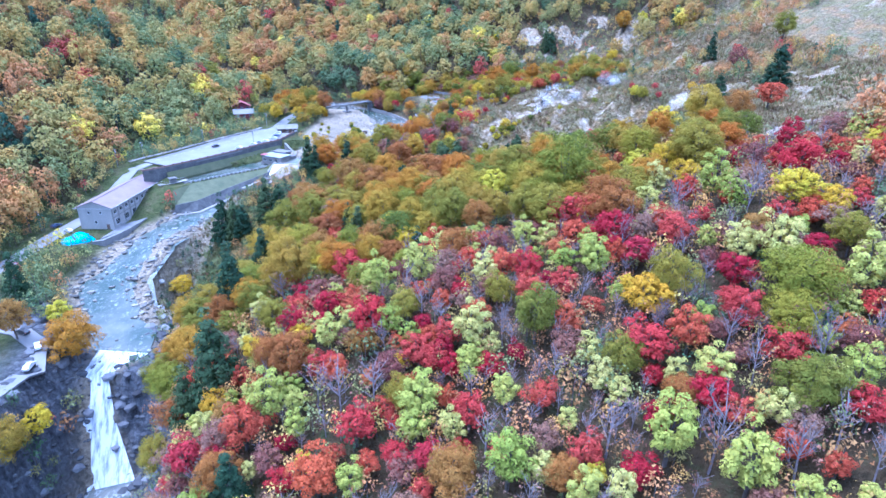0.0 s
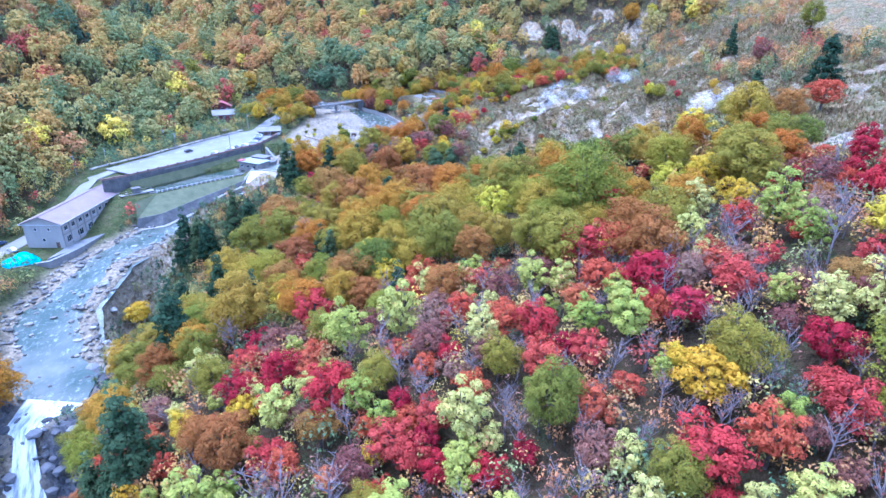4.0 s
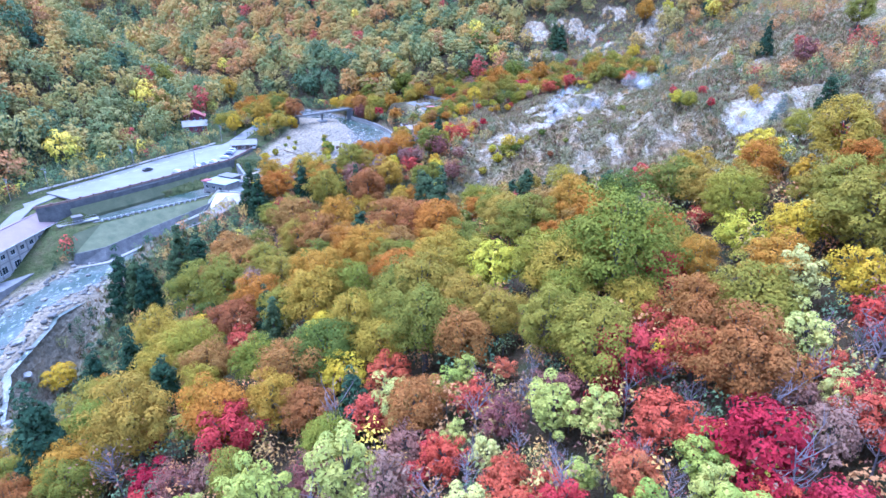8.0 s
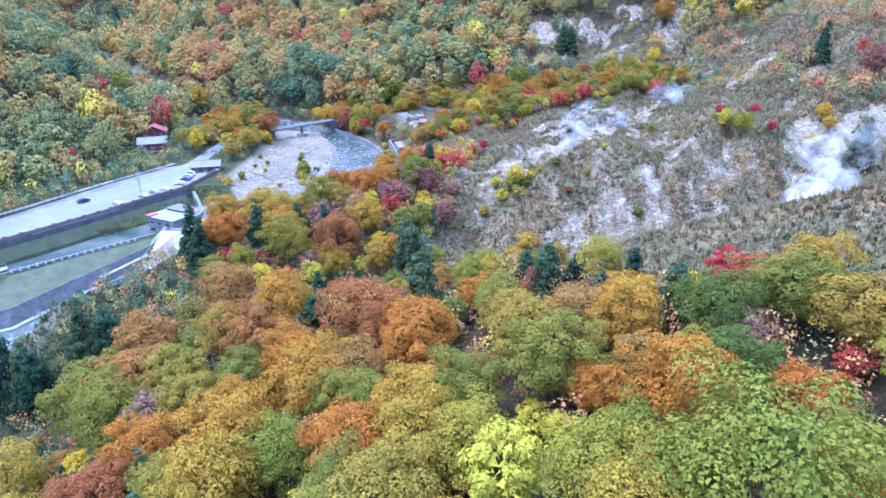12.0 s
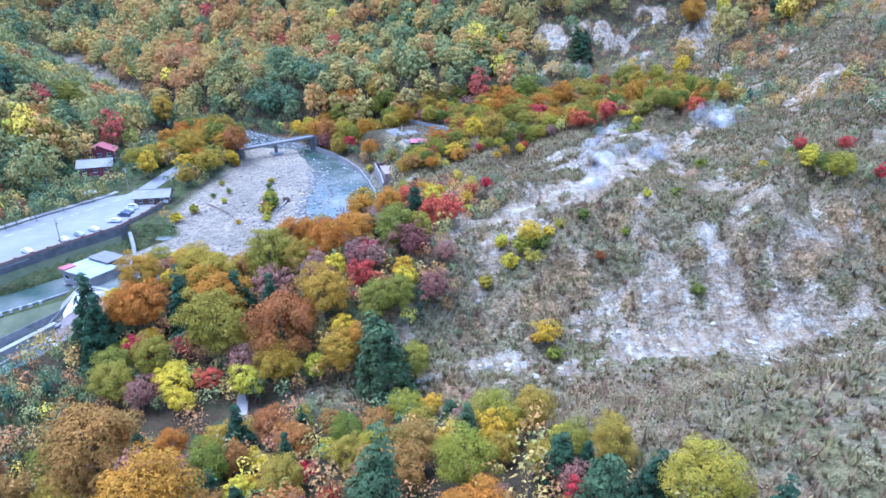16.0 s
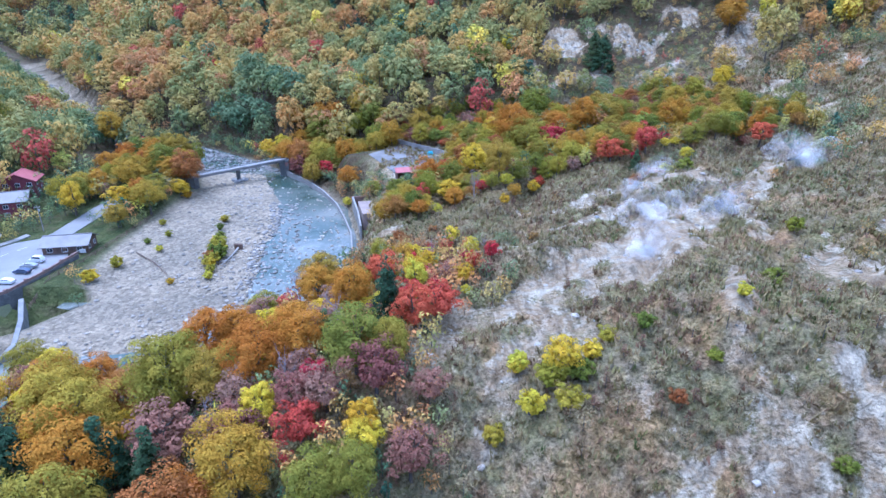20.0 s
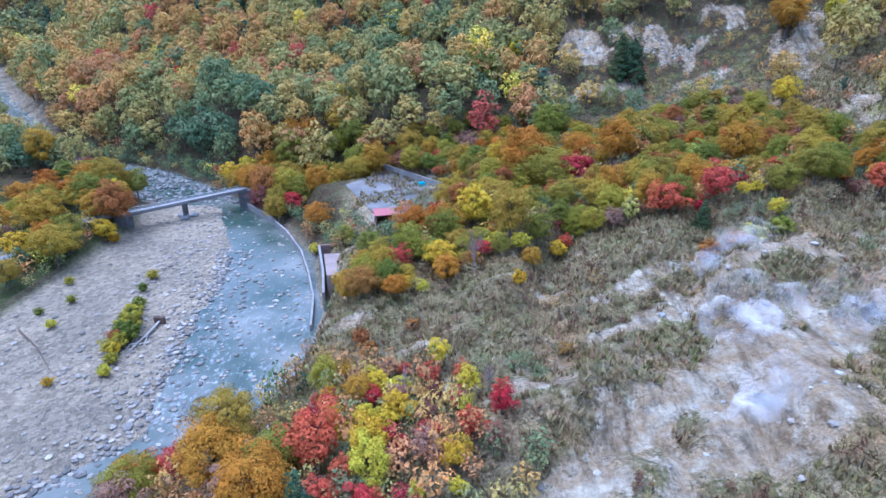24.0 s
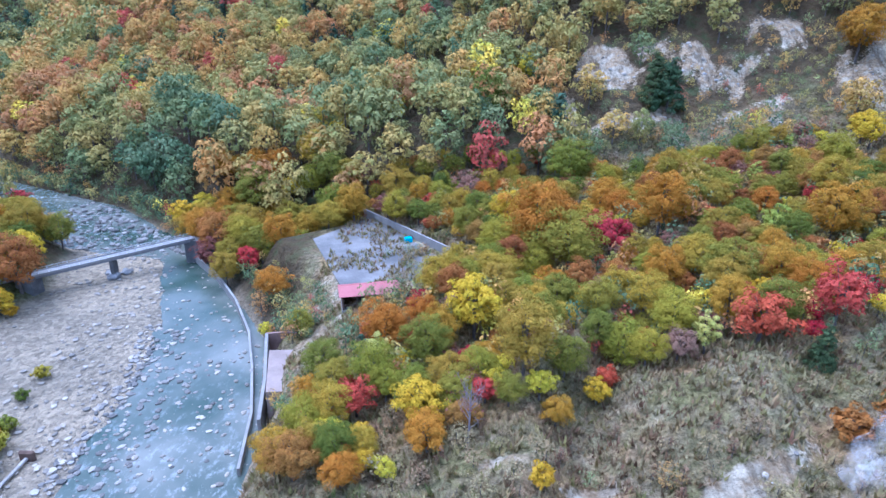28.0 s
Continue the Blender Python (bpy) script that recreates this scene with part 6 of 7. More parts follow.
def cottage(name, m, label, lx, ly, h, rise, wall, roof_m, rows=1, along="x"):
    c = thing(name, m, label, "house")
    part("wall", house_walls(-lx / 2, lx / 2, -ly / 2, ly / 2, -1.5, h, rise, along), wall, c)
    r = part("roof", gable_roof(-lx / 2, lx / 2, -ly / 2, ly / 2, h + 0.1, rise, 0.8, 0.2, along), roof_m, c)
    if along == "x":
        part("ridge_cap", box(-lx / 2 - 0.8, -0.2, h + rise + 0.02, lx / 2 + 0.8, 0.2, h + rise + 0.18), roof_m, r)
    else:
        part("ridge_cap", box(-0.2, -ly / 2 - 0.8, h + rise + 0.02, 0.2, ly / 2 + 0.8, h + rise + 0.18), roof_m, r)
    for row in range(rows):
        n = int(lx / 3.2)
        for k in range(n):
            window(c, -lx / 2 + lx * (k + 0.5) / n, -ly / 2 - 0.03, 1.5 + row * 2.7, 1.5, 1.2, "s", PAINT)
        for k in range(2):
            window(c, lx / 2 + 0.03, -ly / 4 + k * ly / 2, 1.5 + row * 2.7, 1.2, 1.1, "e", PAINT)
    d = part("door", box(-0.5, -ly / 2 - 0.12, 0, 0.5, -ly / 2 + 0.05, 2.05), WOOD, c)
    part("handle", box(0.32, -ly / 2 - 0.2, 1.0, 0.4, -ly / 2 - 0.12, 1.15), STEEL, d)
    return c


cottage("rest_house", pose(-104, 318.5, ground_z(-106, 318), 0, 0, 12), "brown timber rest house with a grey roof by the car park", 12, 8, 2.9, 1.8, WOOD, GREY_ROOF)
cottage("lodge", pose(-140, 345, ground_z(-140, 340) + 0.5, 0, 0, 22), "two-storey dark red boarded lodge with a grey roof", 12, 9, 6.0, 2.2, RED_WALL, GREY_ROOF, 2)
cottage("lodge_annex", pose(-147, 362, ground_z(-147, 356) + 1.5, 0, 0, 20), "dark red annex with a weathered red roof", 11, 9, 5.6, 2.6, RED_WALL, RED_ROOF, 2, "y")
sign = thing("sign_board", pose(-97.5, 314, ground_z(-97.5, 314), 0, 0, 10), "small white sign board on posts", "sign")
part("board", box(-0.8, -0.05, 0.9, 0.8, 0.05, 2.0), PAINT, sign)
for x in (-0.6, 0.6):
    part("post", box(x - 0.05, 0.05, -0.3, x + 0.05, 0.15, 1.9), WOOD, sign)

# blue sheet over a spoil heap
def tarp_mesh():
    bm = bmesh.new()
    bmesh.ops.create_icosphere(bm, subdivisions=4, radius=1)
    for v in bm.verts:
        c = v.co
        k = 1 + 0.08 * math.sin(5 * c.x + 3 * c.y) + 0.07 * noise.noise(c * 2.2)
        v.co = Vector((c.x * 6.4 * k, c.y * 4.6 * k, max(-0.4, c.z) * 4.8 * k + 0.5 * noise.noise(c * 5)))
    return bm


tarp = part("tarpaulin", tarp_mesh(), BLUE)
tarp.matrix_basis = pose(-151, 166.5, -13.2, 0, 0, 15)
tagged(tarp, "bright cyan-blue tarpaulin over a heap by the river", "tarpaulin")


def pole(x, y, tall=9.0):
    p = thing("utility_pole", pose(x, y, ground_z(x, y)), "grey concrete utility pole with a crossarm", "pole", "poles along the road")
    v, f = tube([(0, 0, -0.5), (0, 0, tall)], [0.17, 0.11], 8)
    a = new("shaft", mesh_np("shaft", v, f, (PALE_CONCRETE,), smooth=True))
    a.parent = p
    part("crossarm", box(-0.9, -0.06, tall - 0.7, 0.9, 0.06, tall - 0.58), STEEL, p)
    for s in (-0.8, 0, 0.8):
        part("insulator", box(s - 0.06, -0.06, tall - 0.58, s + 0.06, 0.06, tall - 0.36), PAINT, p)
    part("transformer", box(0.16, -0.2, tall - 2.0, 0.56, 0.2, tall - 1.3), STEEL, p, bevel=0.04)


for x, y in ((-172, 176), (-166, 230), (-158, 241), (-151, 285), (-141, 276), (-111.5, 273.5), (-121, 332)):
    pole(x, y)

CAR_PAINT = {}


def car(x, y, z, turn, tone, label, van=False):
    """A parked car: body, glass, wheels, lamps."""
    if tone not in CAR_PAINT:
        m, nt, p = bare("car_paint")
        p.inputs["Base Color"].default_value = (*tone, 1)
        p.inputs["Roughness"].default_value, p.inputs["Coat Weight"].default_value = 0.35, 0.6
        CAR_PAINT[tone] = m
    paint = CAR_PAINT[tone]
    c = thing("van" if van else "car", pose(x, y, z, 0, 0, turn), label, "car", "parked cars")
    h = 1.95 if van else 1.5
    body = bmesh.new()
    prof = [(-2.2, 0.35), (2.2, 0.35), (2.25, 0.7), (1.9, 0.92), (1.2, 0.98), (0.7, h - 0.02), (-1.7 if van else -1.2, h), (-2.15, 1.0), (-2.25, 0.7)]
    sides = [[body.verts.new((px, s * (0.84 if pz < 1.1 else 0.68), pz)) for px, pz in prof] for s in (-1, 1)]
    body.faces.new(sides[0])
    body.faces.new(sides[1][::-1])
    for i in range(len(prof)):
        j = (i + 1) % len(prof)
        body.faces.new((sides[0][i], sides[0][j], sides[1][j], sides[1][i]))
    bmesh.ops.recalc_face_normals(body, faces=body.faces)
    part("body", body, paint, c, bevel=0.04)
    for s in (-1, 1):
        part("side_window", box(-1.3 if not van else -1.7, s * 0.72 - 0.03, 1.05, 0.7, s * 0.72 + 0.05 * s, h - 0.15), GLASS, c)
        for wx in (-1.35, 1.35):
            v, f = tube([(wx, s * 0.62, 0.32), (wx, s * 0.86, 0.32)], [0.32, 0.32], 12)
            w = new("wheel")
            w.parent = c
            t = new("tyre", mesh_np("tyre", v, f, (TYRE,), smooth=True))
            r = part("rim", box(wx - 0.18, s * 0.8 - 0.04, 0.14, wx + 0.18, s * 0.8 + 0.07, 0.5), STEEL, w, bevel=0.03)
            t.parent = w
        part("headlight", box(2.14, s * 0.6 - 0.18, 0.68, 2.27, s * 0.6 + 0.18, 0.82), PAINT, c)
        part("tail_light", box(-2.27, s * 0.66 - 0.12, 0.72, -2.16, s * 0.66 + 0.12, 0.95), RED_ROOF, c)
    wind = bmesh.new()
    q = [wind.verts.new(p) for p in ((1.19, -0.64, 1.03), (1.19, 0.64, 1.03), (0.77, 0.58, h - 0.1), (0.77, -0.58, h - 0.1))]
    q2 = [wind.verts.new(v.co + Vector((0.04, 0, 0.03))) for v in q]
    wind.faces.new(q2)
    for i in range(4):
        wind.faces.new((q[i], q[(i + 1) % 4], q2[(i + 1) % 4], q2[i]))
    part("windscreen", wind, GLASS, c)


WHITE, DARK, NAVY, SILVER = (0.55, 0.56, 0.58), (0.02, 0.022, 0.028), (0.03, 0.05, 0.10), (0.25, 0.26, 0.28)
car(-132, 270, 4.5, 62, DARK, "black saloon car standing on the asphalt")
for x, y, turn, tone, label in ((-117.5, 267, 150, WHITE, "white hatchback parked at the guard wall"), (-112.5, 276.5, 152, WHITE, "white compact car parked at the guard wall"),
                                (-110.4, 281, 150, SILVER, "silver-grey car parked at the guard wall"), (-108.2, 285.5, 152, WHITE, "white estate car parked at the guard wall"),
                                (-106, 294, 178, WHITE, "white low car parked near the rest house"), (-106.2, 300.5, 176, NAVY, "dark blue car parked near the rest house"),
                                (-106.8, 304.2, 175, SILVER, "silver car parked near the rest house")):
    car(x, y, 4.45, turn, tone, label)
car(-107.4, 308.2, 4.45, 176, WHITE, "white van parked near the rest house", True)
car(-169, 181, ground_z(-169, 181) + 0.1, 70, NAVY, "dark blue car on the road by the power station")
car(-160.5, 175.5, ground_z(-160.5, 175.5) + 0.1, 150, WHITE, "white car parked before the power station")
car(-130, 101.5, ground_z(-130, 101.5) + 0.25, 160, DARK, "dark car on the bend of the lower road")
car(-121, 94.5, ground_z(-121, 94.5) + 0.25, 130, WHITE, "white car parked on the bend of the lower road")
car(-118, 86, ground_z(-118, 86) + 0.25, 100, WHITE, "white car parked at the guard rail of the lower road")
car(-133, 326, 4.6, 40, WHITE, "white car half hidden by shrubs")
walkway = [(-25, 180), (-28, 190), (-31, 200)]
carpet("path", walkway, 2.0, 0.5, PALE_CONCRETE, "narrow concrete walkway across the scrub", 0.5)


# ---- loose cover: grass, shrubs, stones, driftwood ----
def tufts(name, label, xs, ys, size, tone, seed, blades=4, category="grass"):
    """Dry grass and low weeds in one object."""
    rng = np.random.RandomState(seed)
    n = len(xs)
    zs = height(xs, ys)
    c = np.repeat(np.stack([xs, ys, zs], -1), blades, axis=0)
    s = np.repeat(rng.uniform(*size, n), blades) * rng.uniform(0.6, 1.2, n * blades)
    w = rng.uniform(0, 6.283, n * blades)
    lean = rng.uniform(0.15, 0.75, n * blades)
    d = np.stack([np.cos(w) * lean, np.sin(w) * lean, np.ones_like(w)], -1)
    a = np.stack([-np.sin(w), np.cos(w), 0 * w], -1)
    base = c + np.stack([np.cos(w), np.sin(w), 0 * w - 0.1], -1) * (s * 0.25)[:, None]
    v = np.stack([base - a * (s * 0.22)[:, None], base + a * (s * 0.22)[:, None], base + d * s[:, None]], 1).reshape(-1, 3)
    t = np.repeat(np.clip(tone(xs, ys, rng), 0, 1), blades * 3)
    return tagged(new(name, mesh_np(name, v, np.arange(len(v)).reshape(-1, 3), (SCRUB,), tint=t)), label, category, kind="stuff")


def scatter(seed, n, x0, y0, x1, y1, keep):
    rng = np.random.RandomState(seed)
    xs, ys = rng.uniform(x0, x1, n), rng.uniform(y0, y1, n)
    ok = keep(xs, ys, rng)
    return xs[ok], ys[ok]


def on_slope(x, y, rng):
    east = (x > np.where(y < 200, wood_edge(y) - 2, -16)) & (y < 425 - 0.05 * x)
    return east & off_river(x, y, 3) & (scar_at(x, y) < 0.42) & (rough(x, y, 12, 70) + 0.25 * rng.rand(len(x)) > 0.36)


xs, ys = scatter(41, 120000, -16, 84, 190, 425, on_slope)
tufts("slope_grass", "tall dry grass on the steaming slope", xs, ys, (0.45, 1.2), lambda x, y, rng: rough(x, y, 22, 72) * 1.1 - 0.05 + 0.22 * rng.normal(size=len(x)), 42)
xs, ys = scatter(43, 4200, -110, 112, -56, 205, lambda x, y, rng: off_river(x, y, 2))
tufts("bank_weeds", "green weeds on the river bank", xs, ys, (0.7, 1.5), lambda x, y, rng: 0.9 + 0.2 * rng.normal(size=len(x)), 44)


def clear_of_works(x, y):
    """West of the river, off the road, car park and buildings."""
    road = np.interp(y, [20, 90, 150, 188, 226, 250, 300, 330, 372], [-170, -168, -165, -163, -157, -144, -126, -114, -106])
    ok = np.abs(x - road) > 6
    ok &= ~((y > 226) & (y < 335) & (x > road - 5) & (beside(x, y, -139, 221, -100, 288) < 3))
    ok &= ~((x > -162) & (x < -132) & (y > 160) & (y < 226))
    ok &= ~((y > 205) & (y < 292) & (beside(x, y, -139, 221, -100, 288) > -1))
    ok &= ~((x > -180) & (x < -112) & (y > 50) & (y < 112) & (np.abs(np.hypot(x + 140, y - 84) - 20) < 7))
    ok &= ~((x > -116) & (x < -96) & (y > 306) & (y < 332))
    mid = np.interp(y, RIVER[::-1, 1], RIVER[::-1, 0])
    return ok & (x < mid) & off_river(x, y, 2.0)


woods("bank_bushes", "bushes and young trees on the river bank and verges", -185, 50, -88, 385, 4.3, clear_of_works, (0.28, 0.62), 45, autumn(-0.08, 0.35), 8, 11, 0.6)
woods("shore_bushes", "low green bushes on the bank below the near slope", -112, 96, -58, 212, 4.6, lambda x, y: off_river(x, y, 3.0) & (x > np.interp(y, RIVER[::-1, 1], RIVER[::-1, 0])), (0.2, 0.42), 46, lambda x, y, rng: 0.16 + 0.14 * rng.normal(size=len(x)), 8, 11, 0.6)
woods("slope_bushes", "brown and olive scrub on the bare slope", 0, 150, 175, 415, 2.9, lambda x, y: (x > np.where(y < 205, np.maximum(20, wood_edge(y) + 3), 0)) & (scar_at(x, y) < 0.45) & (rough(x, y, 17, 77) + 0.35 * (rough(x, y, 5, 79) - 0.5) > 0.45) & (y < 400), (0.1, 0.36), 47, lambda x, y, rng: np.clip(0.05 + 1.1 * (rough(x, y, 25, 78) - 0.25) + 0.2 * rng.normal(size=len(x)), 0, 1), 7, 26, 0.34, SCRUB, 0.7)
woods("slope_thickets", "dark green thickets on the bare slope", 0, 205, 175, 415, 4.2, lambda x, y: (scar_at(x, y) < 0.35) & (rough(x, y, 14, 97) > 0.63) & (y < 400), (0.14, 0.34), 73, lambda x, y, rng: 0.14 + 0.12 * rng.rand(len(x)) + 0.5 * (rng.rand(len(x)) < 0.15), 7, 20, 0.36, None, 0.8)
woods("yard_bushes", "scrub of young trees and weeds round the yard", -62, 320, 112, 425, 4.0, lambda x, y: (x > np.interp(y, RIVER[::-1, 1], RIVER[::-1, 0])) & off_river(x, y, 2.5) & (np.maximum(np.abs((x + 4) * 0.79 + (y - 384) * 0.61 + 3) - 13.5, np.abs((y - 384) * 0.79 - (x + 4) * 0.61 - 1) - 21) > 4.5) & (y > np.interp(x, [-62, -12, 5, 22, 49, 70, 104, 150], [322, 306, 302, 310, 319, 317, 319, 332])) & ~((x > -21) & (x < -3.5) & (y > 329) & (y < 347)) & ~((x > -14) & (x < 8) & (y > 345) & (y < 372) & (rough(x, y, 9, 79) < 0.62)), (0.22, 0.45), 48, autumn(0.05, 0.4), 8, 11, 0.6)
woods("yard_weeds", "low weeds and saplings between the shed and the yard", -34, 340, 12, 392, 2.4, lambda x, y: off_river(x, y, 5.0) & (np.maximum(np.abs((x + 4) * 0.79 + (y - 384) * 0.61 + 3) - 13.5, np.abs((y - 384) * 0.79 - (x + 4) * 0.61 - 1) - 21) > 4) & ~((x > -21) & (x < -3.5) & (y > 329) & (y < 347)) & ~((x > -10) & (x < 5) & (y > 351) & (y < 361)), (0.1, 0.22), 71, autumn(0.0, 0.3), 7, 8, 0.7)
woods("far_bank_bushes", "bushes along the wooded bank above the bridge", -200, 405, -20, 500, 4.2, lambda x, y: (river_at(x, y)[0] < river_at(x, y)[2] + 16) & off_river(x, y, 1.5), (0.3, 0.6), 50, autumn(-0.05, 0.4), 8, 11, 0.6)
woods("grove_bushes", "undergrowth below the riverside trees", -85, 198, 26, 290, 3.6, lambda x, y: off_river(x, y, 3.0) & (x < np.interp(y, [198, 216, 240, 255, 275, 285], [-18, 10, 7, 23, 9, -10])), (0.25, 0.45), 49, autumn(0.12, 0.45), 8, 11, 0.6)


def stone_forms(rng, n):
    """Rounded, uneven stones."""
    out = []
    for k in range(n):
        bm = bmesh.new()
        bmesh.ops.create_icosphere(bm, subdivisions=1, radius=1)
        sx, sy, sz = rng.uniform(0.8, 1.3), rng.uniform(0.7, 1.1), rng.uniform(0.45, 0.75)
        v = np.array([tuple(q.co * rng.uniform(0.8, 1.15)) for q in bm.verts]) * (sx, sy, sz)
        f = np.array([[q.index for q in p.verts] for p in bm.faces])
        bm.free()
        out.append((v, f))
    return out


def stones(name, label, xs, ys, size, seed, material, sink=0.25, power=2.5, wet=False):
    rng = np.random.RandomState(seed)
    forms, zs = stone_forms(rng, 6), height(xs, ys)
    if wet:
        d, level, half = river_at(xs, ys)
        zs = np.where((d < half) & (rng.rand(len(xs)) < 0.45), np.maximum(zs, level - 0.12), zs)
    vs, fs, n = [], [], 0
    for x, y, z in zip(xs, ys, zs):
        v, f = forms[rng.randint(6)]
        s, w = size[0] + (size[1] - size[0]) * rng.rand() ** power, rng.uniform(0, 6.283)
        c, q = math.cos(w) * s, math.sin(w) * s
        vs.append(np.stack([v[:, 0] * c - v[:, 1] * q + x, v[:, 0] * q + v[:, 1] * c + y, v[:, 2] * s + z + s * sink], -1))
        fs.append(f + n)
        n += len(v)
    return tagged(new(name, mesh_np(name, np.concatenate(vs), np.concatenate(fs), (material,))), label, "stones", kind="stuff")


def island_stone(name, stops):
    m, nt, p = bare(name)
    isle = nt.nodes.new("ShaderNodeNewGeometry").outputs["Random Per Island"]
    col = mixed(nt, "MULTIPLY", 0.5, ramp_into(nt, isle, stops), ramp_into(nt, noise_of(nt, 3, 4, 0.65), [(0.3, (0.5, 0.5, 0.5)), (0.65, (1.2, 1.2, 1.2))]))
    nt.links.new(col, p.inputs["Base Color"])
    p.inputs["Roughness"].default_value = 0.8
    return m


COBBLE = island_stone("grey_cobbles", [(0, (0.13, 0.118, 0.10)), (0.5, (0.24, 0.212, 0.172)), (0.85, (0.31, 0.272, 0.22)), (1, (0.40, 0.36, 0.30))])
WET_COBBLE = island_stone("wet_cobbles", [(0, (0.07, 0.068, 0.062)), (0.5, (0.15, 0.14, 0.125)), (0.85, (0.22, 0.205, 0.18)), (1, (0.30, 0.28, 0.25))])
RUBBLE = island_stone("pale_rubble", [(0, (0.11, 0.10, 0.085)), (0.4, (0.28, 0.25, 0.205)), (0.8, (0.42, 0.385, 0.32)), (1, (0.22, 0.225, 0.215))])


def in_bed(x, y, rng):
    d, _, h = river_at(x, y)
    return (d < h + 1) & (y > 258) & (y < 415) & (rng.rand(len(x)) < np.clip(1.0 - (shore(y) - x - 8) / 22, 0.12, 1))


xs, ys = scatter(51, 9000, -100, 258, -14, 415, in_bed)
stones("bar_cobbles", "grey cobbles on the gravel bar and in the shallows", xs, ys, (0.1, 0.75), 52, COBBLE, 0.2, 3.4, True)
xs, ys = scatter(75, 9000, -72, 272, -16, 366, lambda x, y, rng: (river_at(x, y)[0] < river_at(x, y)[2]) & (x > shore(y) - 5) & (rng.rand(len(x)) < np.exp(-np.maximum(0, x - shore(y) - 3) / 6)))
stones("shallows_cobbles", "wet cobbles in the shallows beside the gravel bar", xs, ys, (0.12, 0.8), 76, WET_COBBLE, 0.15, 2.6, True)
xs, ys = scatter(53, 7000, -150, 100, -75, 245, lambda x, y, rng: (river_at(x, y)[0] < river_at(x, y)[2] + 2) & (rng.rand(len(x)) < np.where((y < 122) | (river_at(x, y)[0] < 4), 0.1, 0.9)))
stones("rapids_boulders", "boulders and cobbles in the rapids", xs, ys, (0.15, 1.2), 54, WET_COBBLE, 0.3, 3, True)
xs, ys = scatter(55, 20000, -30, 196, 170, 330, lambda x, y, rng: (scar_at(x, y) > 0.35) & (rng.rand(len(x)) < np.where(y < 209, 0.6, 0.08)))
stones("rubble", "pale angular rubble on the bare scarp", xs, ys, (0.1, 0.8), 56, RUBBLE, 0.0, 3.5)
xs, ys = scatter(57, 2600, -126, 408, -60, 470, lambda x, y, rng: river_at(x, y)[0] < river_at(x, y)[2] + 1)
stones("upper_boulders", "boulders in the stream above the bridge", xs, ys, (0.3, 1.3), 58, WET_COBBLE, 0.3, 2, True)

xs, ys = scatter(59, 3200, -150, 40, -70, 122, lambda x, y, rng: (river_at(x, y)[0] > river_at(x, y)[2] - 1) & (river_at(x, y)[0] < river_at(x, y)[2] + 14) & (rng.rand(len(x)) < 0.55))
stones("gorge_rocks", "dark broken rock on the sides of the gorge", xs, ys, (0.4, 2.2), 60, island_stone("gorge_rock", [(0, (0.03, 0.03, 0.034)), (0.6, (0.085, 0.088, 0.095)), (1, (0.17, 0.17, 0.175))]), -0.1, 2)
xs, ys = scatter(61, 1800, 55, 412, 170, 475, lambda x, y, rng: (scar_at(x, y) > 0.3) & (rng.rand(len(x)) < 0.6))
stones("landslip_rubble", "pale rubble on the landslip", xs, ys, (0.2, 1.0), 62, RUBBLE, 0.0, 3)


def boulder(x, y, s, label="large grey river boulder at the water's edge"):
    rng = np.random.RandomState(int(abs(x * 31 + y * 7)) % 9999)
    bm = bmesh.new()
    bmesh.ops.create_icosphere(bm, subdivisions=3, radius=1)
    off = Vector(rng.uniform(-9, 9, 3))
    for v in bm.verts:
        k = 1 + 0.35 * noise.noise(v.co * 1.3 + off) + 0.12 * noise.noise(v.co * 3.5 + off)
        v.co = Vector((v.co.x * 1.2 * k, v.co.y * 0.95 * k, v.co.z * 0.7 * k)) * s
    ob = part("boulder", bm, STONE)
    ob.matrix_basis = pose(x, y, ground_z(x, y) + 0.3 * s, 0, 0, rng.uniform(0, 360))
    tagged(ob, label, "boulder", "river boulders")


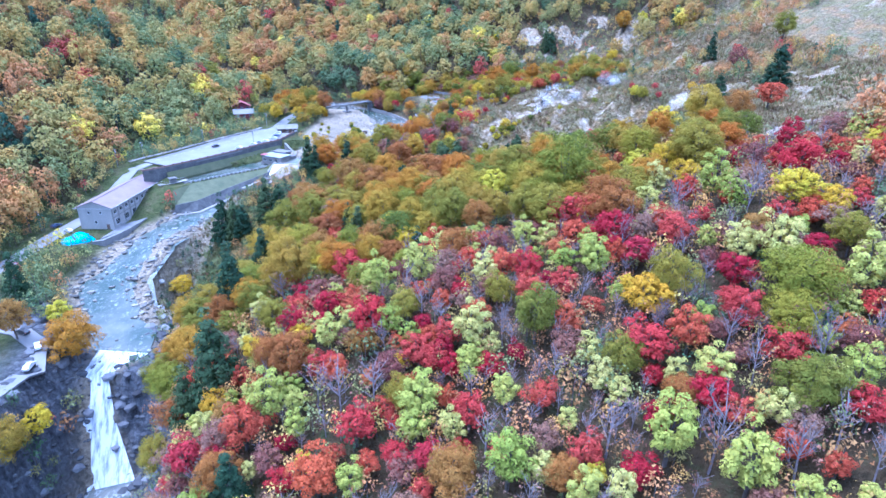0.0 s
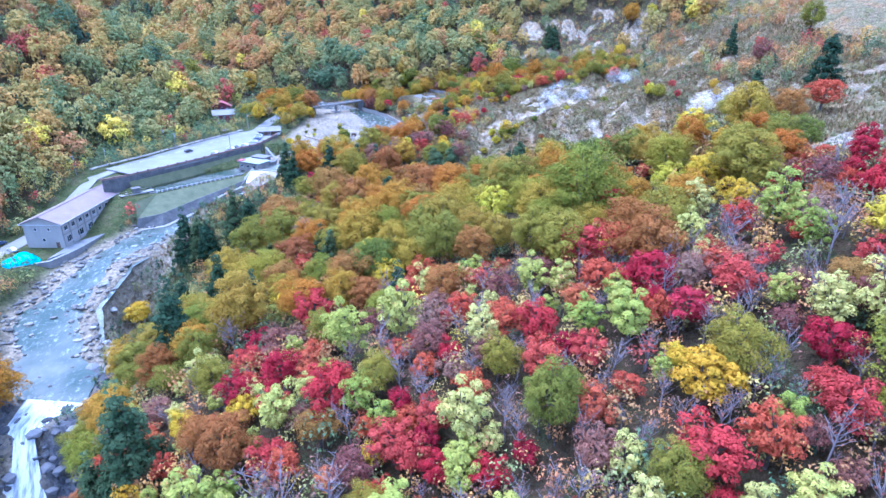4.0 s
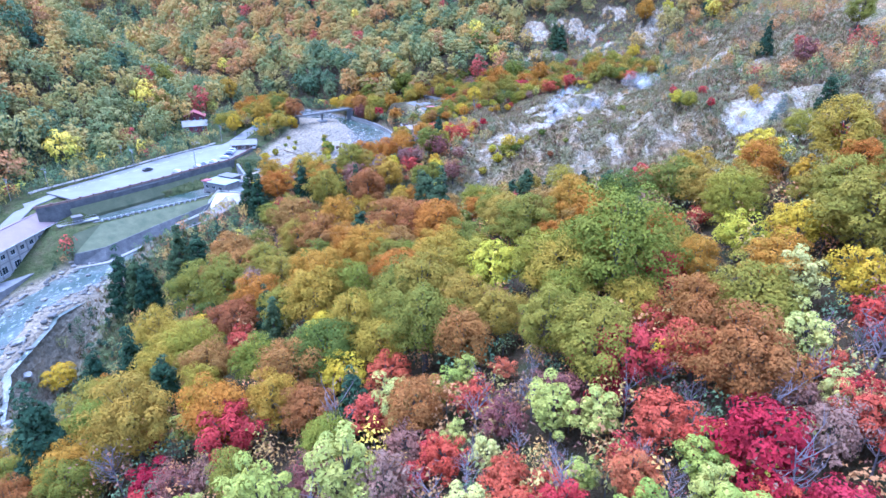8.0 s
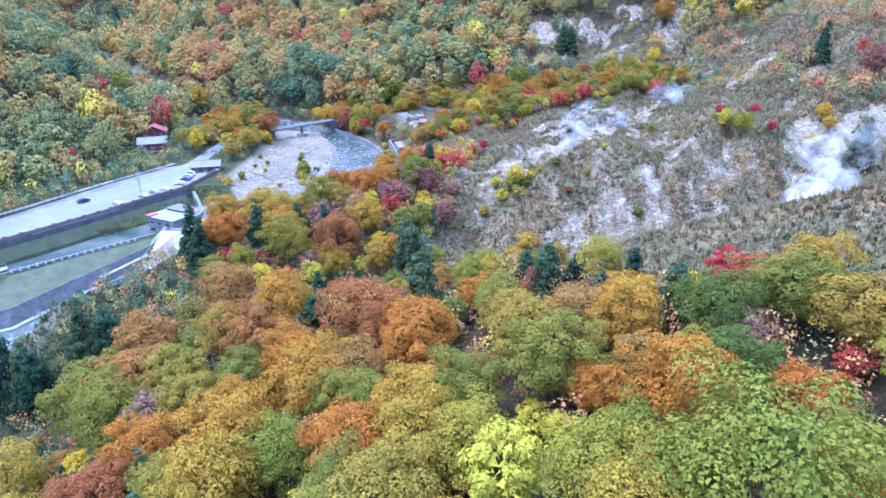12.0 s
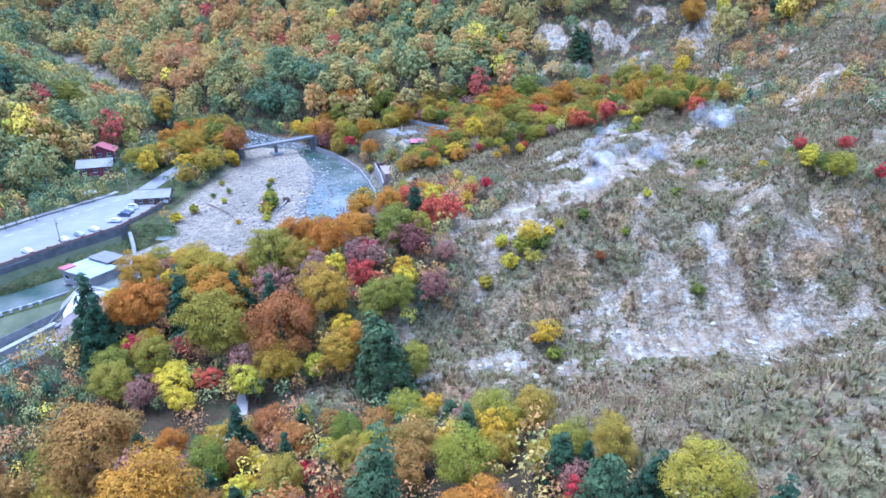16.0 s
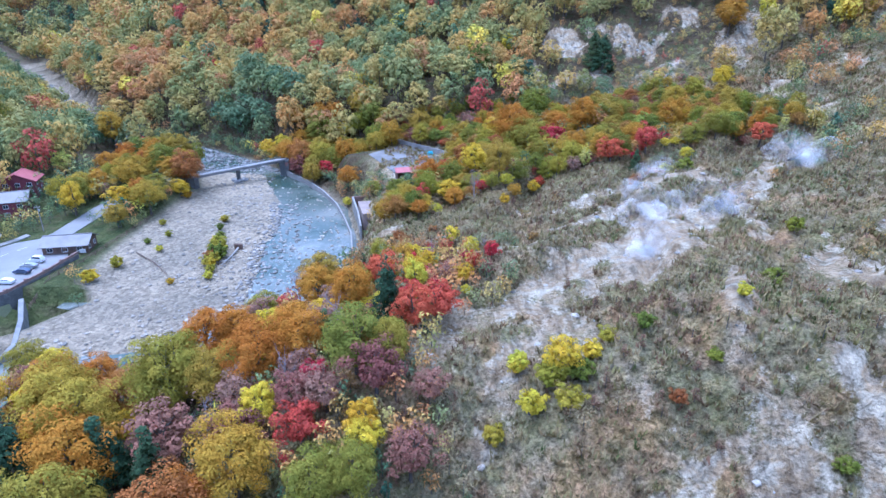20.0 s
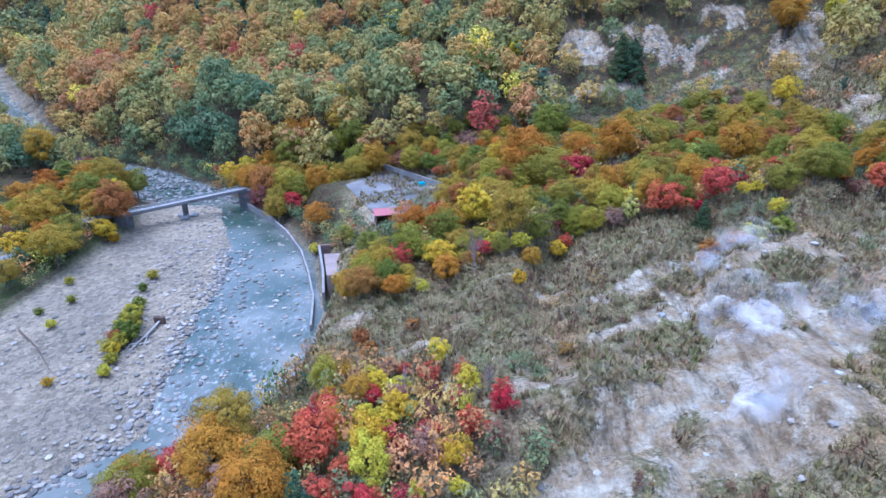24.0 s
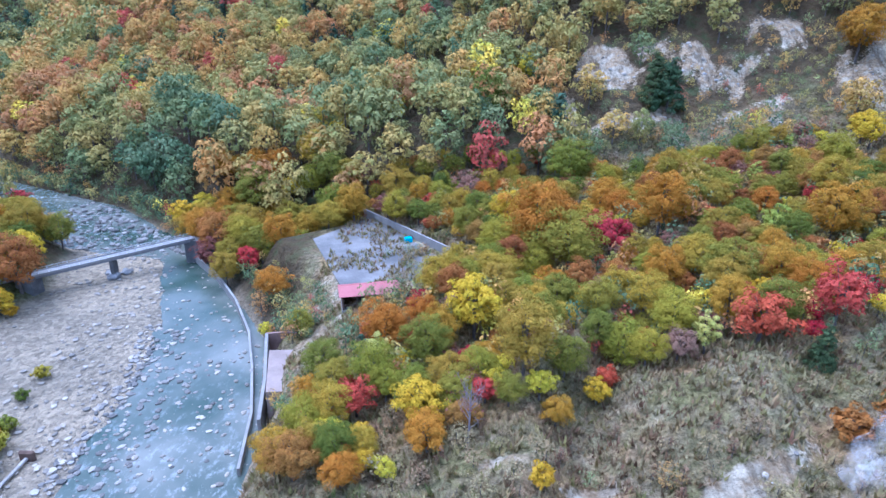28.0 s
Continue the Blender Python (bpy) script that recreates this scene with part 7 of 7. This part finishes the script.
for x, y, s in ((-37.5, 303, 1.3), (-35.4, 304.5, 0.8), (-33.5, 308, 1.0), (-24, 300, 1.2), (-21.5, 303.5, 1.5), (-20.5, 307, 1.1), (-23.5, 313, 0.9), (-27, 316, 0.8), (-24, 306.5, 0.7), (-77, 389, 1.6),
                (-79, 391, 1.2), (-75.5, 392.5, 1.3), (-96, 118, 1.6), (-99, 124, 1.2), (-104, 131, 1.4), (-112, 150, 1.3), (-118, 158, 1.5), (-121, 186, 1.4), (-109, 196, 1.1), (-30, 299, 0.6)):
    boulder(x, y, s)
for x, y, s, k in ((-60, 312, 1.5, "shrub"), (-58.2, 316.5, 1.7, "shrub"), (-60.8, 315.5, 1.4, "rust_shrub"), (-59.8, 320, 1.8, "shrub"), (-61.6, 325, 1.7, "shrub"), (-59, 311, 1.0, "golden_shrub"), (-63, 330, 1.2, "shrub"), (-59, 314, 1.3, "shrub"), (-60.5, 318, 1.5, "shrub"), (-62, 322.5, 1.4, "shrub"), (-63.5, 327, 1.2, "golden_shrub"), (-66, 338, 0.9, "shrub"), (-67, 345, 1.1, "shrub"), (-57, 304, 1.0, "golden_shrub"),
                   (-58, 308, 1.1, "shrub"), (-66, 300, 0.8, "golden_shrub"), (-86, 340, 0.9, "shrub"), (-80, 331, 0.8, "shrub"), (-78, 320, 0.9, "golden_shrub"), (-85, 309, 1.4, "shrub"), (-88, 300, 1.6, "golden_shrub"), (-84, 325, 0.8, "shrub"),
                   (24, 226, 1.7, "shrub"), (21, 223, 1.4, "golden_shrub"), (28, 226, 1.3, "shrub"), (30, 229, 1.1, "golden_shrub"), (20, 230, 1.2, "golden_shrub"), (26, 222.5, 1.5, "shrub"), (33, 232, 1.0, "shrub"), (16, 222, 1.2, "shrub"),
                   (28, 204, 1.2, "shrub"), (25, 207, 0.9, "rust_shrub"), (40, 222, 0.9, "rust_shrub"), (46, 226, 0.8, "shrub"), (52, 233, 0.8, "golden_shrub"), (58, 214, 1.0, "shrub"), (38, 232, 1.0, "shrub"),
                   (24, 296, 1.0, "golden_shrub"), (29, 279, 0.9, "rust_shrub"), (62, 300, 1.8, "rust_shrub"), (66, 303, 1.9, "shrub"), (58, 301, 1.6, "rust_shrub"), (70, 302, 1.6, "shrub"), (-2, 287, 1.2, "rust_shrub"), (0, 282, 1.1, "rust_shrub"),
                   (6, 290, 0.9, "rust_shrub"), (90, 246, 1.2, "shrub"), (86, 250, 1.1, "golden_shrub"), (96, 252, 1.3, "rust_shrub"), (64, 246, 1.3, "shrub"), (76, 262, 1.2, "shrub")):
    tree(k, x, y, s)

# driftwood with its root plate on the gravel
snag = thing("driftwood", pose(-55.5, 316, ground_z(-55.5, 316)), "bleached driftwood trunk with a root plate on gravel", "driftwood")
for name, pts, r in (("trunk", [(0.4, 7.5, 0.9), (0.2, 3, 0.6), (-0.6, -4.5, 0.35)], [0.34, 0.28, 0.1]), ("branch", [(0.2, 2.2, 0.6), (1.3, -0.8, 0.8), (1.7, -3.0, 0.5)], [0.15, 0.1, 0.05]), ("branch", [(0, -0.5, 0.5), (-1.2, -2.6, 0.7), (-1.6, -3.6, 0.5)], [0.12, 0.09, 0.04])):
    v, f = tube(pts, r, 7)
    o = new(name, mesh_np(name, v, f, (surface("bleached_wood", (0.22, 0.20, 0.18), (0.36, 0.34, 0.31), 1.5, 9, 0.9),), smooth=True))
    o.parent = snag
part("root_plate", box(-1.0, 7.3, 0.0, 1.7, 8.1, 2.2), WOOD, snag, bevel=0.3)
v, f = tube([(-84, 318, ground_z(-84, 318) + 0.25), (-76, 312, ground_z(-76, 312) + 0.3), (-69, 305, ground_z(-69, 305) + 0.2)], [0.2, 0.16, 0.06], 6)
log = new("driftwood_log", mesh_np("driftwood_log", v, f, (WOOD,), smooth=True))
tagged(log, "thin grey driftwood log lying on sand", "driftwood")


# ---- steam from the vents ----
def steam_material():
    m, nt, p = bare("drifting_steam")
    p.inputs["Base Color"].default_value = (0.88, 0.85, 0.81, 1)
    p.inputs["Roughness"].default_value = 1.0
    p.inputs["Specular IOR Level"].default_value = 0.0
    at = nt.nodes.new("ShaderNodeAttribute")
    at.attribute_name = "tint"
    wisps = ramp_into(nt, noise_of(nt, 0.22, 6, 0.62), [(0.40, (0, 0, 0)), (0.78, (1, 1, 1))])
    thick = mixed(nt, "MULTIPLY", 1.0, at.outputs["Fac"], wisps)
    clear = nt.nodes.new("ShaderNodeBsdfTransparent")
    mx = nt.nodes.new("ShaderNodeMixShader")
    nt.links.new(thick, mx.inputs["Fac"])
    nt.links.new(clear.outputs["BSDF"], mx.inputs[1])
    nt.links.new(p.outputs["BSDF"], mx.inputs[2])
    nt.links.new(mx.outputs["Shader"], nt.nodes["Material Output"].inputs["Surface"])
    return m


STEAM = steam_material()


def steam(x, y, long, wide, tall, drift, density, seed):
    """A plume: billows of thin vapour that rise from a vent and drift off."""
    rng = np.random.RandomState(seed)
    z0 = ground_z(x, y)
    vs, fs, ts, n = [], [], [], 0
    bm = bmesh.new()
    bmesh.ops.create_icosphere(bm, subdivisions=3, radius=1)
    unit = np.array([tuple(v.co) for v in bm.verts])
    tri = np.array([[v.index for v in f.verts] for f in bm.faces])
    bm.free()
    for k in range(6):
        u = k / 5
        spread = 0.2 + 0.45 * u
        c = np.array((x + drift[0] * u + rng.normal() * wide * spread, y + drift[1] * u + rng.normal() * long * spread, z0 + 0.15 * tall + tall * 0.85 * u))
        r = np.array((wide, long, (wide + long) * 0.5)) * (0.55 + 0.45 * u) * rng.uniform(0.8, 1.2)
        w = rng.uniform(0, 6, 3)
        k2 = 1 + 0.22 * np.sin(3 * unit[:, 0] + w[0]) * np.sin(2.5 * unit[:, 1] + w[1]) + 0.12 * np.sin(6 * unit[:, 2] + 4 * unit[:, 0] + w[2])
        vs.append(unit * k2[:, None] * r + c)
        fs.append(tri + n)
        ts.append(np.full(len(unit), density * (1 - 0.65 * u)))
        n += len(unit)
    ob = new("steam_plume", mesh_np("steam_plume", np.concatenate(vs), np.concatenate(fs), (STEAM,), tint=np.concatenate(ts), smooth=True))
    ob.visible_shadow = False
    tagged(ob, "thin white steam drifting from a vent in the slope", "steam", "steam vents", "stuff")


steam(52, 275, 3, 5, 5, (3, 4), 0.55, 3)
steam(46, 262, 2.5, 4, 4, (3, 3), 0.4, 7)
steam(92, 290, 3, 6, 5, (3, 3), 0.4, 4)
steam(90, 191, 5, 7, 13, (2, 3), 0.95, 5)
steam(97, 196, 5, 6, 12, (3, 3), 0.9, 12)
steam(94, 196, 5, 6, 24, (4, 6), 0.7, 6)
steam(55, 293, 2.5, 5, 4, (5, 3), 0.35, 9)
steam(68, 272, 3, 5, 4, (3, 3), 0.3, 8)
